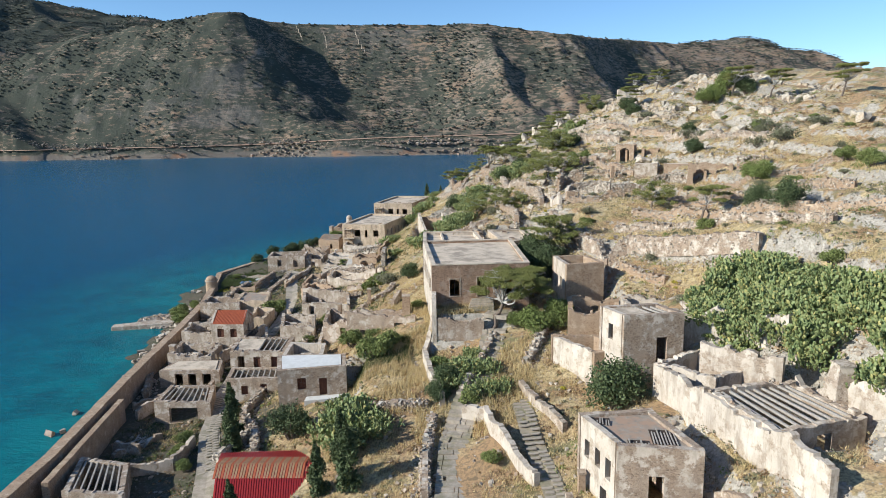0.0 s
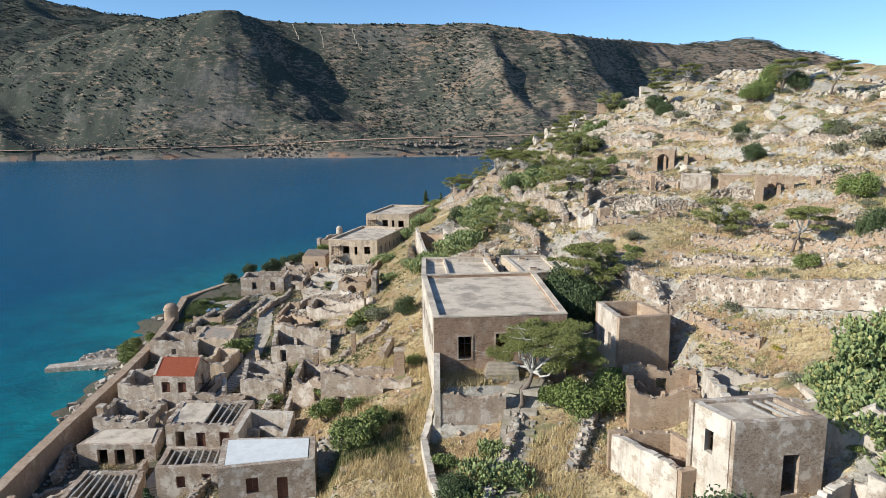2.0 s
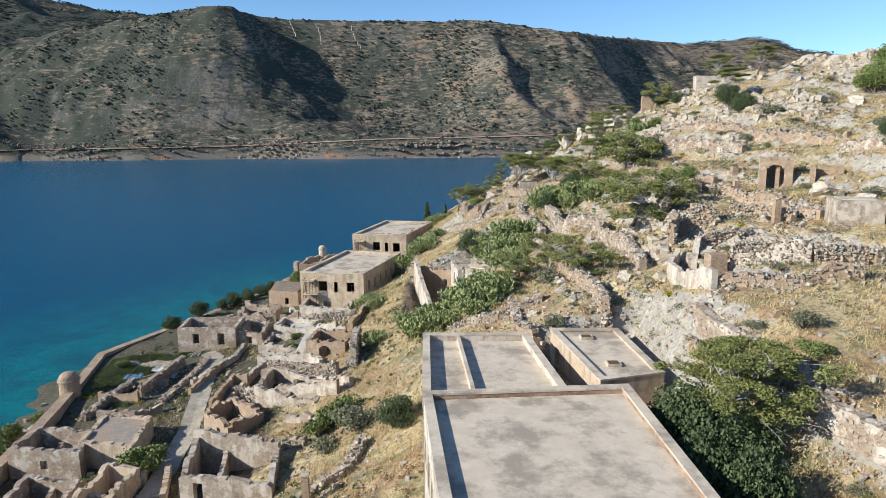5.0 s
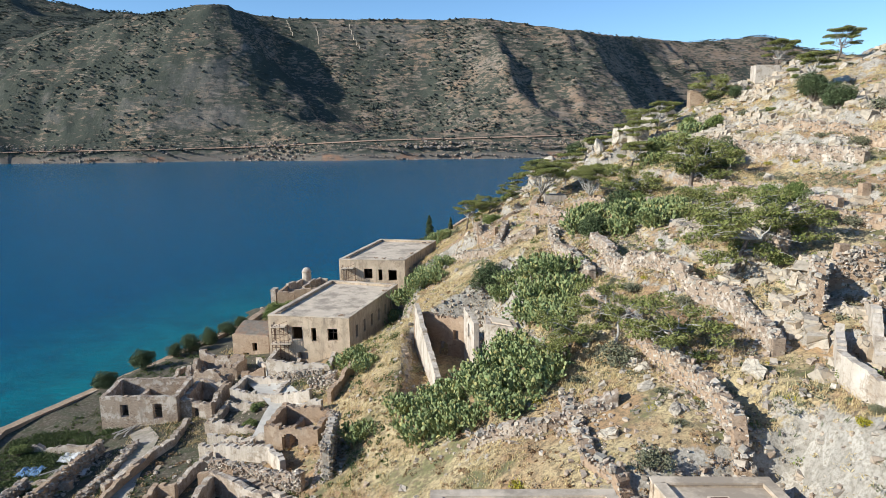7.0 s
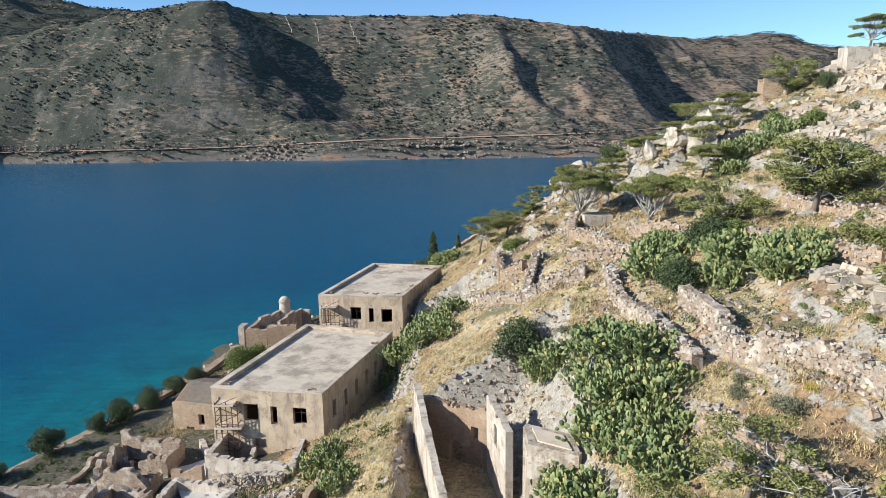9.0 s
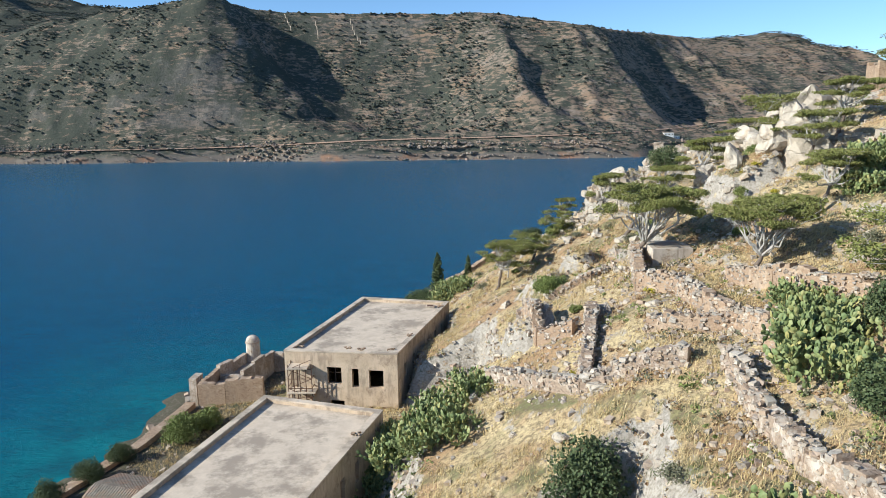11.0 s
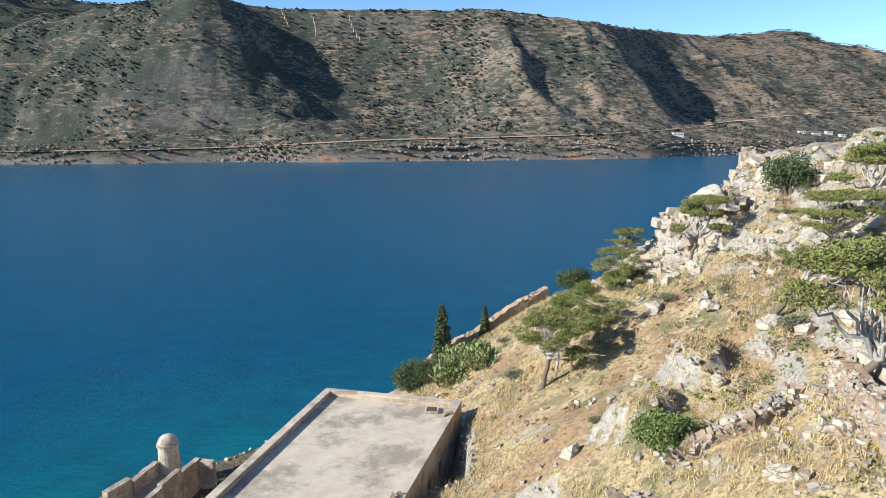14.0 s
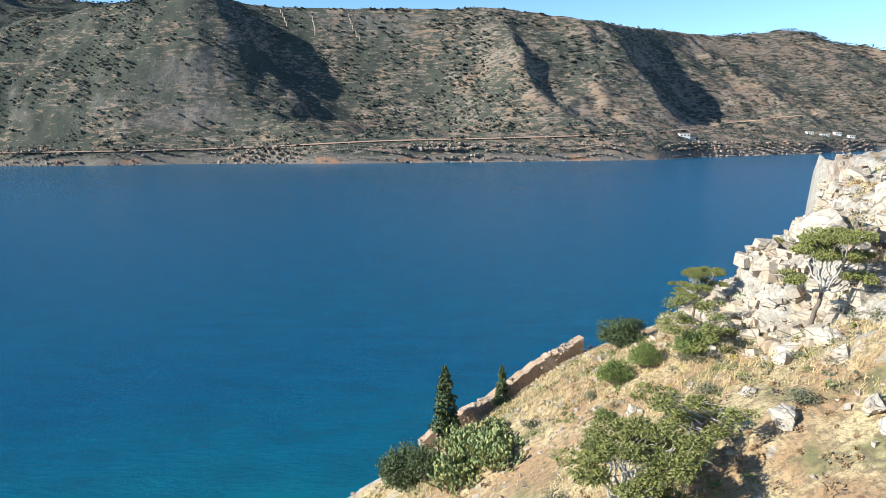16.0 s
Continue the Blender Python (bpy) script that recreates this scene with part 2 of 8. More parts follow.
def masonry(name, light, dark, mortar, scale=4.6, plaster=0.0, plaster_col=(0.62, 0.55, 0.44), stain=0.5):
    """Rubble stonework, with a worn coat of lime plaster over a share of it."""
    m, t, b = material(name, 0.92)
    n = Nodes(t)
    co = n.coords()
    wob = n.add("ShaderNodeMixRGB", Fac=0.12)
    n.link(co, wob.inputs["Color1"])
    nz = n.add("ShaderNodeTexNoise", Scale=3.0, Detail=3.0)
    n.link(co, nz.inputs["Vector"])
    n.link(nz.outputs["Color"], wob.inputs["Color2"])
    flat = n.stretch(wob.outputs["Color"], 1.0, 1.0, 1.7)
    edge = n.cells(scale, "DISTANCE_TO_EDGE", co=flat)
    tone = n.add("ShaderNodeSeparateColor")
    n.link(n.cells(scale, "F1", "Color", co=flat), tone.inputs[0])
    stone = n.mix(n.ramp(tone.outputs[0], [(0.05, (0,)), (0.5, (0.62,)), (0.95, (1,))]), dark, light)
    stone = n.mix(n.math("MULTIPLY", n.ramp(tone.outputs[1], [(0.72, (0,)), (0.9, (1,))]), 0.6), stone, (0.38, 0.26, 0.17))
    stone = n.mix(n.math("MULTIPLY", n.noise(13, 5), 0.55), stone, dark)
    joint = n.ramp(edge, [(0.0, (0.35,)), (0.10, (1,))])
    col = n.mix(joint, n.mix(n.noise(0.9, 6, 0.7), mortar, n.mix(0.35, mortar, dark)), stone)
    col = n.mix(n.math("MULTIPLY", n.ramp(n.noise(0.55, 8, 0.7), [(0.44, (0,)), (0.60, (1,))]), 0.65), col, mortar)
    height = n.mix(0.3, n.ramp(edge, [(0.0, (0,)), (0.16, (1,))]), n.noise(14, 5))
    if plaster > 0:
        mid = 0.62 - plaster * 0.5
        keep = n.ramp(n.noise(0.75, 10, 0.72), [(mid - 0.02, (0,)), (mid + 0.05, (1,))])
        coat = n.mix(n.noise(1.8, 7, 0.7), plaster_col, tuple(c * 0.66 for c in plaster_col))
        coat = n.mix(n.ramp(n.noise(5.5, 6, 0.7), [(0.55, (0,)), (0.72, (1,))]), coat, tuple(c * 0.5 for c in plaster_col))
        coat = n.mix(n.math("MULTIPLY", n.ramp(n.noise(0.45, 7, 0.68), [(0.45, (0,)), (0.58, (1,))]), 0.6), coat, tuple(min(0.75, c * k) for c, k in zip(plaster_col, (1.06, 1.08, 1.12))))
        coat = n.mix(n.math("MULTIPLY", n.ramp(n.noise(0.9, 8, 0.7, n.stretch(co, 1, 1, 0.3)), [(0.54, (0,)), (0.68, (1,))]), 0.75), coat, (0.27, 0.215, 0.16))
        col = n.mix(keep, col, coat)
        height = n.mix(keep, height, n.mix(0.75, n.noise(6, 6, 0.7), (1.0, 1.0, 1.0)))
    streak = n.noise(1.3, 6, 0.7, n.stretch(co, 1.0, 1.0, 0.16))
    col = n.mix(n.math("MULTIPLY", n.ramp(streak, [(0.50, (0,)), (0.75, (1,))]), stain), col, n.mix(0.5, dark, (0.12, 0.10, 0.085)))
    col = n.mix(n.math("MULTIPLY", n.ramp(n.noise(0.35, 6, 0.65), [(0.42, (0,)), (0.7, (1,))]), 0.35), col, dark)
    n.link(col, b.inputs["Base Color"])
    n.bump(height, b, 0.55, 0.05)
    return m


def mottled(name, a, c, scale=2.0, rough=0.85, bump=0.3, third=None, metal=0.0, grain=18):
    """A plain surface with two scales of variation."""
    m, t, b = material(name, rough, metal)
    n = Nodes(t)
    col = n.mix(n.ramp(n.noise(scale, 6, 0.65), [(0.35, (0,)), (0.66, (1,))]), a, c)
    if third:
        col = n.mix(n.ramp(n.noise(scale * 0.31, 6, 0.7), [(0.47, (0,)), (0.60, (1,))]), col, third)
    col = n.mix(n.math("MULTIPLY", n.noise(grain, 3), 0.35), col, tuple(v * 0.6 for v in a))
    n.link(col, b.inputs["Base Color"])
    n.bump(n.noise(grain * 0.7, 5), b, bump, 0.03)
    return m


def island(name, cols, rough=0.7, trans=0.0):
    """Foliage, grass or stones: each joined piece takes its own tint."""
    m, t, b = material(name, rough)
    n = Nodes(t)
    g = n.add("ShaderNodeNewGeometry")
    k = len(cols) - 1
    col = n.ramp(g.outputs["Random Per Island"], [(i / k, c) for i, c in enumerate(cols)])
    col = n.mix(n.math("MULTIPLY", n.noise(0.6, 3), 0.5), col, tuple(v * 0.55 for v in cols[0]))
    n.link(col, b.inputs["Base Color"])
    if trans:
        b.inputs["Transmission Weight"].default_value = 0.0
        b.inputs["Subsurface Weight"].default_value = 0.0
    return m


STONE = masonry("rubble stone", (0.50, 0.375, 0.27), (0.19, 0.135, 0.095), (0.42, 0.325, 0.24), scale=6.2, plaster=0.20, plaster_col=(0.66, 0.56, 0.45))
STONE_PALE = masonry("pale plastered stone", (0.51, 0.40, 0.30), (0.21, 0.155, 0.11), (0.44, 0.35, 0.265), scale=6.2, plaster=0.26, plaster_col=(0.63, 0.53, 0.42), stain=0.65)
STONE_WARM = masonry("ochre stone", (0.51, 0.36, 0.24), (0.25, 0.165, 0.105), (0.44, 0.32, 0.215), scale=5.8, plaster=0.14, plaster_col=(0.57, 0.43, 0.30))
PLASTER = masonry("stained ochre plaster", (0.51, 0.39, 0.27), (0.29, 0.21, 0.145), (0.47, 0.36, 0.25), scale=6.2, plaster=0.42, plaster_col=(0.63, 0.485, 0.335), stain=0.8)
LIME = masonry("old white limewash", (0.55, 0.455, 0.35), (0.27, 0.205, 0.15), (0.50, 0.415, 0.32), scale=6.2, plaster=0.36, plaster_col=(0.66, 0.565, 0.455), stain=0.7)
BRICK = masonry("brown plaster-patched stone", (0.42, 0.265, 0.17), (0.17, 0.105, 0.07), (0.38, 0.25, 0.165), scale=5.6, plaster=0.20, plaster_col=(0.48, 0.335, 0.235))
CONCRETE = mottled("weathered concrete roof", (0.70, 0.575, 0.435), (0.56, 0.45, 0.335), 0.9, 0.9, 0.25, (0.33, 0.265, 0.20), grain=9)
ROOF_EARTH = mottled("earth and gravel roof", (0.40, 0.335, 0.265), (0.24, 0.20, 0.16), 1.9, 0.95, 0.5, (0.42, 0.27, 0.18))
WHITE_ROOF = mottled("whitewashed roof", (0.74, 0.72, 0.68), (0.62, 0.60, 0.56), 1.4, 0.8, 0.2)
WOOD_GREY = mottled("weathered grey timber", (0.42, 0.38, 0.33), (0.28, 0.245, 0.21), 4.0, 0.85, 0.4)
WOOD_RED = mottled("red-brown painted wood", (0.16, 0.065, 0.035), (0.11, 0.045, 0.03), 3.0, 0.65, 0.2)
WOOD_DARK = mottled("dark old door wood", (0.075, 0.05, 0.035), (0.05, 0.035, 0.027), 3.0, 0.75, 0.3)
TILE = mottled("orange-red clay tile", (0.50, 0.135, 0.06), (0.38, 0.10, 0.05), 2.5, 0.8, 0.3)
TILE_OLD = mottled("old clay tile", (0.42, 0.25, 0.14), (0.30, 0.17, 0.10), 2.2, 0.9, 0.3)
SHEET_RED = mottled("red painted sheet metal", (0.42, 0.035, 0.03), (0.30, 0.03, 0.03), 2.0, 0.45, 0.1)
PAVING = mottled("worn stone paving", (0.46, 0.39, 0.31), (0.30, 0.25, 0.195), 1.6, 0.9, 0.5, (0.24, 0.215, 0.14))
RUST = mottled("rusty iron", (0.16, 0.085, 0.05), (0.10, 0.06, 0.04), 5.0, 0.7, 0.3)
BARK = mottled("grey-brown bark", (0.20, 0.155, 0.12), (0.13, 0.10, 0.08), 6.0, 0.95, 0.6)
DEADWOOD = mottled("bleached dead branches", (0.50, 0.46, 0.41), (0.36, 0.33, 0.29), 5.0, 0.9, 0.4)


def make_rock(name, cols, scale=1.0, cracks=0.0):
    """Limestone: each piece with its own tint, cracked, lichen-stained and rough."""
    m, t, b = material(name, 0.95)
    n = Nodes(t)
    g = n.add("ShaderNodeNewGeometry")
    co = n.coords()
    k = len(cols) - 1
    col = n.ramp(g.outputs["Random Per Island"], [(i / k, c) for i, c in enumerate(cols)])
    col = n.mix(n.math("MULTIPLY", n.ramp(n.noise(2.2 * scale, 9, 0.75), [(0.48, (0,)), (0.66, (1,))]), 0.7), col, (0.20, 0.18, 0.15))
    col = n.mix(n.math("MULTIPLY", n.ramp(n.noise(0.5 * scale, 7, 0.7), [(0.5, (0,)), (0.64, (1,))]), 0.6), col, (0.46, 0.33, 0.21))
    wob = n.mix(0.45, co, n.add("ShaderNodeTexNoise", Scale=1.6 * scale, Detail=8.0).outputs["Color"])
    crack = n.ramp(n.cells(0.8 * scale, "DISTANCE_TO_EDGE", co=n.stretch(wob, 1, 1, 1.5)), [(0.0, (1,)), (0.05, (0,))])
    col = n.mix(n.math("MULTIPLY", crack, cracks), col, (0.13, 0.105, 0.08))
    n.link(col, b.inputs["Base Color"])
    n.bump(n.mix(0.5, n.noise(2.0 * scale, 10, 0.8), n.math("SUBTRACT", 1.0, crack)), b, 1.0, 0.14 / scale)
    return m


FAR_ROCK = make_rock("brown shore rock", [(0.30, 0.235, 0.18), (0.17, 0.14, 0.115), (0.38, 0.31, 0.25), (0.30, 0.17, 0.105)], 0.2)
RUBBLE = make_rock("earth-stained building stone", [(0.40, 0.305, 0.22), (0.20, 0.15, 0.11), (0.48, 0.38, 0.285), (0.34, 0.235, 0.16), (0.28, 0.225, 0.175)], 1.4)
ROCK = make_rock("limestone rocks", [(0.50, 0.425, 0.34), (0.27, 0.225, 0.18), (0.58, 0.505, 0.41), (0.40, 0.29, 0.205), (0.34, 0.30, 0.26)], 1.4)


def make_capstone():
    """Rough wall stones, each tinted by its own chance."""
    m, t, b = material("rough wall stone", 0.95)
    n = Nodes(t)
    g = n.add("ShaderNodeObjectInfo")
    col = n.ramp(g.outputs["Random"], [(0.0, (0.50, 0.44, 0.36)), (0.35, (0.32, 0.285, 0.235)), (0.7, (0.58, 0.51, 0.42)), (1.0, (0.43, 0.34, 0.25))])
    col = n.mix(n.math("MULTIPLY", n.ramp(n.noise(3.0, 7, 0.75), [(0.45, (0,)), (0.65, (1,))]), 0.6), col, (0.22, 0.195, 0.16))
    n.link(col, b.inputs["Base Color"])
    n.bump(n.noise(4.0, 8, 0.75), b, 0.8, 0.05)
    return m


CAPSTONE = make_capstone()
CRAG = make_rock("weathered limestone crag", [(0.50, 0.42, 0.32), (0.39, 0.33, 0.26), (0.54, 0.465, 0.365), (0.47, 0.36, 0.245)], 1.3, 0.25)
STRAW = island("dry straw grass", [(0.62, 0.485, 0.24), (0.50, 0.36, 0.165), (0.70, 0.57, 0.32), (0.53, 0.38, 0.19), (0.43, 0.33, 0.155)], 0.9)
GREEN = island("green weeds", [(0.10, 0.125, 0.035), (0.07, 0.10, 0.03), (0.14, 0.15, 0.05)], 0.85)
YELLOW = island("yellow flowering weed", [(0.50, 0.40, 0.03), (0.30, 0.28, 0.04), (0.42, 0.36, 0.04)], 0.8)
LEAF_PINE = island("pine needles", [(0.19, 0.21, 0.052), (0.25, 0.26, 0.072), (0.14, 0.16, 0.04), (0.31, 0.29, 0.10), (0.21, 0.175, 0.085)], 0.8)
LEAF_BRIGHT = island("bright green needles", [(0.165, 0.21, 0.055), (0.225, 0.26, 0.08), (0.125, 0.155, 0.042)], 0.8)
LEAF_DARK = island("dark evergreen leaves", [(0.06, 0.085, 0.032), (0.095, 0.125, 0.05), (0.13, 0.155, 0.065)], 0.7)
LEAF_BUSH = island("olive-green shrub leaves", [(0.19, 0.225, 0.065), (0.25, 0.27, 0.09), (0.13, 0.165, 0.05)], 0.8)
LEAF_GREY = island("grey-green dry shrub", [(0.20, 0.195, 0.115), (0.15, 0.155, 0.09), (0.25, 0.225, 0.145)], 0.9)
FAR_SCRUB = island("far dark scrub", [(0.042, 0.052, 0.040), (0.058, 0.066, 0.049), (0.078, 0.080, 0.058)], 0.95)
CACTUS = island("prickly pear pads", [(0.19, 0.24, 0.09), (0.26, 0.305, 0.125), (0.12, 0.165, 0.06), (0.34, 0.355, 0.145), (0.23, 0.26, 0.10), (0.50, 0.42, 0.15)], 0.6)


def make_ground():
    m, t, b = material("dry hillside soil, straw and limestone", 0.95)
    n = Nodes(t)
    co = n.coords()
    grass = n.mix(n.ramp(n.noise(0.9, 7, 0.7), [(0.36, (0,)), (0.66, (1,))]), (0.60, 0.47, 0.255), (0.43, 0.325, 0.175))
    grass = n.mix(n.ramp(n.noise(0.16, 6, 0.6), [(0.45, (0,)), (0.56, (1,))]), grass, (0.38, 0.24, 0.125))
    grass = n.mix(n.ramp(n.noise(0.23, 6, 0.62, n.stretch(co, 1, 1.3, 1)), [(0.52, (0,)), (0.64, (1,))]), grass, (0.17, 0.165, 0.07))
    grass = n.mix(n.math("MULTIPLY", n.ramp(n.noise(2.6, 8, 0.75), [(0.49, (0,)), (0.57, (1,))]), 0.75), grass, (0.15, 0.11, 0.065))
    speck = n.ramp(n.math("ADD", n.cells(2.8, "F1", "Distance"), n.math("MULTIPLY", n.noise(0.5, 6, 0.7), 0.9)), [(0.46, (1,)), (0.56, (0,))])
    grass = n.mix(speck, grass, n.mix(n.noise(9, 3), (0.50, 0.46, 0.39), (0.30, 0.27, 0.225)))
    rock = n.mix(n.ramp(n.cells(1.3, "F1", "Color"), [(0.0, (0,)), (1.0, (1,))]), (0.50, 0.445, 0.37), (0.31, 0.275, 0.225))
    rock = n.mix(n.ramp(n.noise(3.0, 8, 0.75), [(0.5, (0,)), (0.75, (1,))]), rock, (0.17, 0.15, 0.12))
    g = n.add("ShaderNodeAttribute")
    g.attribute_name = "rocky"
    bare = n.math("ADD", n.math("MULTIPLY", g.outputs["Fac"], 0.68), n.math("MULTIPLY", n.math("SUBTRACT", n.noise(0.42, 9, 0.72), 0.5), 2.1))
    col = n.mix(n.ramp(bare, [(0.30, (0,)), (0.44, (1,))]), grass, rock)
    col = n.mix(n.math("MULTIPLY", n.ramp(n.noise(5, 5, 0.65), [(0.48, (0,)), (0.62, (1,))]), 0.5), col, (0.14, 0.11, 0.07))
    town = n.add("ShaderNodeAttribute")
    town.attribute_name = "earth_and_shade"
    # dark town soil, darkened further in place of the sea wall's shadow
    earth = n.mix(n.ramp(n.noise(0.7, 7, 0.7), [(0.4, (0,)), (0.62, (1,))]), (0.105, 0.082, 0.055), (0.065, 0.068, 0.035))
    earth = n.mix(n.ramp(n.noise(2.6, 7, 0.72), [(0.5, (0,)), (0.64, (1,))]), earth, (0.19, 0.155, 0.115))
    col = n.mix(n.ramp(n.math("ADD", town.outputs["Fac"], n.math("MULTIPLY", n.math("SUBTRACT", n.noise(0.3, 6), 0.5), 1.4)), [(0.38, (0,)), (0.55, (1,))]), col, earth)
    n.link(col, b.inputs["Base Color"])
    n.bump(n.mix(0.4, n.noise(1.6, 9, 0.75), n.noise(7, 6, 0.7)), b, 0.9, 0.16)
    return m


def make_sea():
    m, t, b = material("clear blue sea water", 0.22)
    n = Nodes(t)
    g = n.add("ShaderNodeAttribute")
    g.attribute_name = "shallow"
    deep = n.mix(n.noise(0.004, 3), (0.002, 0.072, 0.145), (0.003, 0.092, 0.168))
    # dark sides of the ripples, put into the water colour
    ripple_shade = n.ramp(n.noise(0.16, 7, 0.72, n.stretch(n.coords(), 0.5, 1.5, 1)), [(0.42, (0,)), (0.66, (1,))])
    deep = n.mix(n.math("MULTIPLY", ripple_shade, 0.5), deep, (0.002, 0.048, 0.10))
    near = n.mix(n.ramp(n.noise(0.10, 7, 0.7), [(0.42, (0,)), (0.62, (1,))]), (0.012, 0.19, 0.20), (0.010, 0.11, 0.125))
    col = n.mix(n.ramp(g.outputs["Fac"], [(0.0, (0,)), (0.45, (0.35,)), (1.0, (1,))]), deep, near)
    n.link(col, b.inputs["Base Color"])
    b.inputs["IOR"].default_value, b.inputs["Specular IOR Level"].default_value = 1.33, 0.24
    co = n.stretch(n.coords(), 0.7, 1.6, 1)
    n.bump(n.mix(0.3, n.noise(0.55, 8, 0.72, co), n.noise(0.06, 5, 0.6, co)), b, 0.7, 0.7)
    return m


def make_far():
    m, t, b = material("far scrub-covered limestone slope", 1.0)
    n = Nodes(t)
    co = n.coords()
    soil = n.mix(n.ramp(n.noise(0.010, 8, 0.7), [(0.4, (0,)), (0.62, (1,))]), (0.27, 0.185, 0.125), (0.19, 0.150, 0.115))
    soil = n.mix(n.ramp(n.noise(0.05, 8, 0.75, n.stretch(co, 0.5, 1, 1)), [(0.50, (0,)), (0.66, (1,))]), soil, (0.29, 0.235, 0.185))
    scrub = n.mix(n.noise(0.05, 5), (0.050, 0.058, 0.047), (0.085, 0.085, 0.064))
    # clumps of growth, drawn out along old terraces
    lines = n.stretch(co, 0.42, 0.8, 1.6)
    spots = n.math("ADD", n.noise(0.16, 6, 0.72, lines), n.math("MULTIPLY", n.math("SUBTRACT", n.noise(0.011, 7, 0.65), 0.5), 0.55))
    east = n.add("ShaderNodeSeparateXYZ")
    n.link(co, east.inputs[0])
    west_shade = n.math("MULTIPLY", n.math("MINIMUM", east.outputs["X"], 500.0), 0.00009)      # growth thins out eastwards, painting in the shade of the western slopes
    col = n.mix(n.ramp(n.math("ADD", spots, west_shade), [(0.485, (0,)), (0.585, (1,))]), scrub, soil)
    # bare grey rock on the steep faces
    g = n.add("ShaderNodeNewGeometry")
    face = n.add("ShaderNodeSeparateXYZ")
    n.link(g.outputs["Normal"], face.inputs[0])
    steep = n.ramp(n.math("ADD", face.outputs["Z"], n.math("MULTIPLY", n.math("SUBTRACT", n.noise(0.05, 6, 0.7), 0.5), 0.5)), [(0.42, (1,)), (0.55, (0,))])
    rock = n.mix(n.ramp(n.noise(0.12, 8, 0.75, n.stretch(co, 1, 1, 0.4)), [(0.4, (0,)), (0.62, (1,))]), (0.24, 0.205, 0.175), (0.13, 0.12, 0.105))
    col = n.mix(n.math("MULTIPLY", steep, 0.55), col, rock)
    low = n.ramp(n.math("MULTIPLY", n.math("ADD", east.outputs["Z"], n.math("MULTIPLY", n.noise(0.06, 5), -9.0)), 0.1), [(0.15, (1,)), (0.5, (0,))])
    col = n.mix(low, col, n.mix(n.ramp(n.noise(0.02, 5), [(0.55, (0,)), (0.66, (1,))]), (0.17, 0.145, 0.12), (0.30, 0.17, 0.105)))
    n.link(col, b.inputs["Base Color"])
    b.inputs["Specular IOR Level"].default_value = 0.05
    n.bump(n.noise(0.09, 10, 0.75), b, 0.6, 4.0)
    return m


GROUND, SEA, FAR = make_ground(), make_sea(), make_far()

# ---- building kit ----
def link_mesh(name, verts, faces, mat, parent=None):
    me = bpy.data.meshes.new(name)
    me.from_pydata(verts, [], faces)
    me.materials.append(mat)
    ob = new(name, me)
    if parent:
        ob.parent = parent
    return ob


def part(name, bm, mat, parent, label=""):
    me = bpy.data.meshes.new(name)
    bm.to_mesh(me)
    bm.free()
    me.materials.append(mat)
    ob = new(name, me)
    ob.parent = parent
    return tagged(ob, label)


def thing(name, x, y, z, label, category, group="", kind=""):
    ob = new(name)
    ob.location = (x, y, z)
    return tagged(ob, label, category, group, kind)


BOX = ((0, 3, 2, 1), (4, 5, 6, 7), (0, 1, 5, 4), (1, 2, 6, 5), (2, 3, 7, 6), (3, 0, 4, 7))


class Solid:
    """Gathers corners and faces; local to an origin."""

    def __init__(self, origin=(0, 0, 0)):
        self.o, self.v, self.f = Vector(origin), [], []

    def hexa(self, pts):
        k = len(self.v)
        self.v += [tuple(Vector(p) - self.o) for p in pts]
        self.f += [tuple(k + i for i in q) for q in BOX]

    def box(self, a, b):
        (x0, y0, z0), (x1, y1, z1) = a, b
        self.hexa([(x0, y0, z0), (x1, y0, z0), (x1, y1, z0), (x0, y1, z0), (x0, y0, z1), (x1, y0, z1), (x1, y1, z1), (x0, y1, z1)])

    def bar(self, p, q, w, h):
        """A beam from p to q (3D), w wide and h high, its middle line from p to q."""
        p, q = Vector(p), Vector(q)
        d = (q - p).normalized()
        s = d.cross(Vector((0, 0, 1)))
        s = s.normalized() if s.length > 1e-3 else Vector((1, 0, 0))
        u = s.cross(d).normalized()
        s, u = s * w / 2, u * h / 2
        self.hexa([p - s - u, p + s - u, q + s - u, q - s - u, p - s + u, p + s + u, q + s + u, q - s + u])

    def slab(self, ring, z0, z1):
        """A flat slab over four ground-plan corners, counter-clockwise."""
        self.hexa([(x, y, z0) for x, y in ring] + [(x, y, z1) for x, y in ring])

    def weld(self):
        seen, index, faces = {}, [], {}
        for v in self.v:
            index.append(seen.setdefault((round(v[0], 3), round(v[1], 3), round(v[2], 3)), len(seen)))
        for f in self.f:
            g = tuple(dict.fromkeys(index[i] for i in f))
            if len(g) > 2:
                key = frozenset(g)
                if key in faces:
                    del faces[key]      # a face shared by two neighbours lies inside
                else:
                    faces[key] = g
        return list(seen), list(faces.values())

    def make(self, name, mat, parent=None, label=""):
        v, f = self.weld()
        ob = link_mesh(name, v, f, mat, parent)
        return tagged(ob, label)


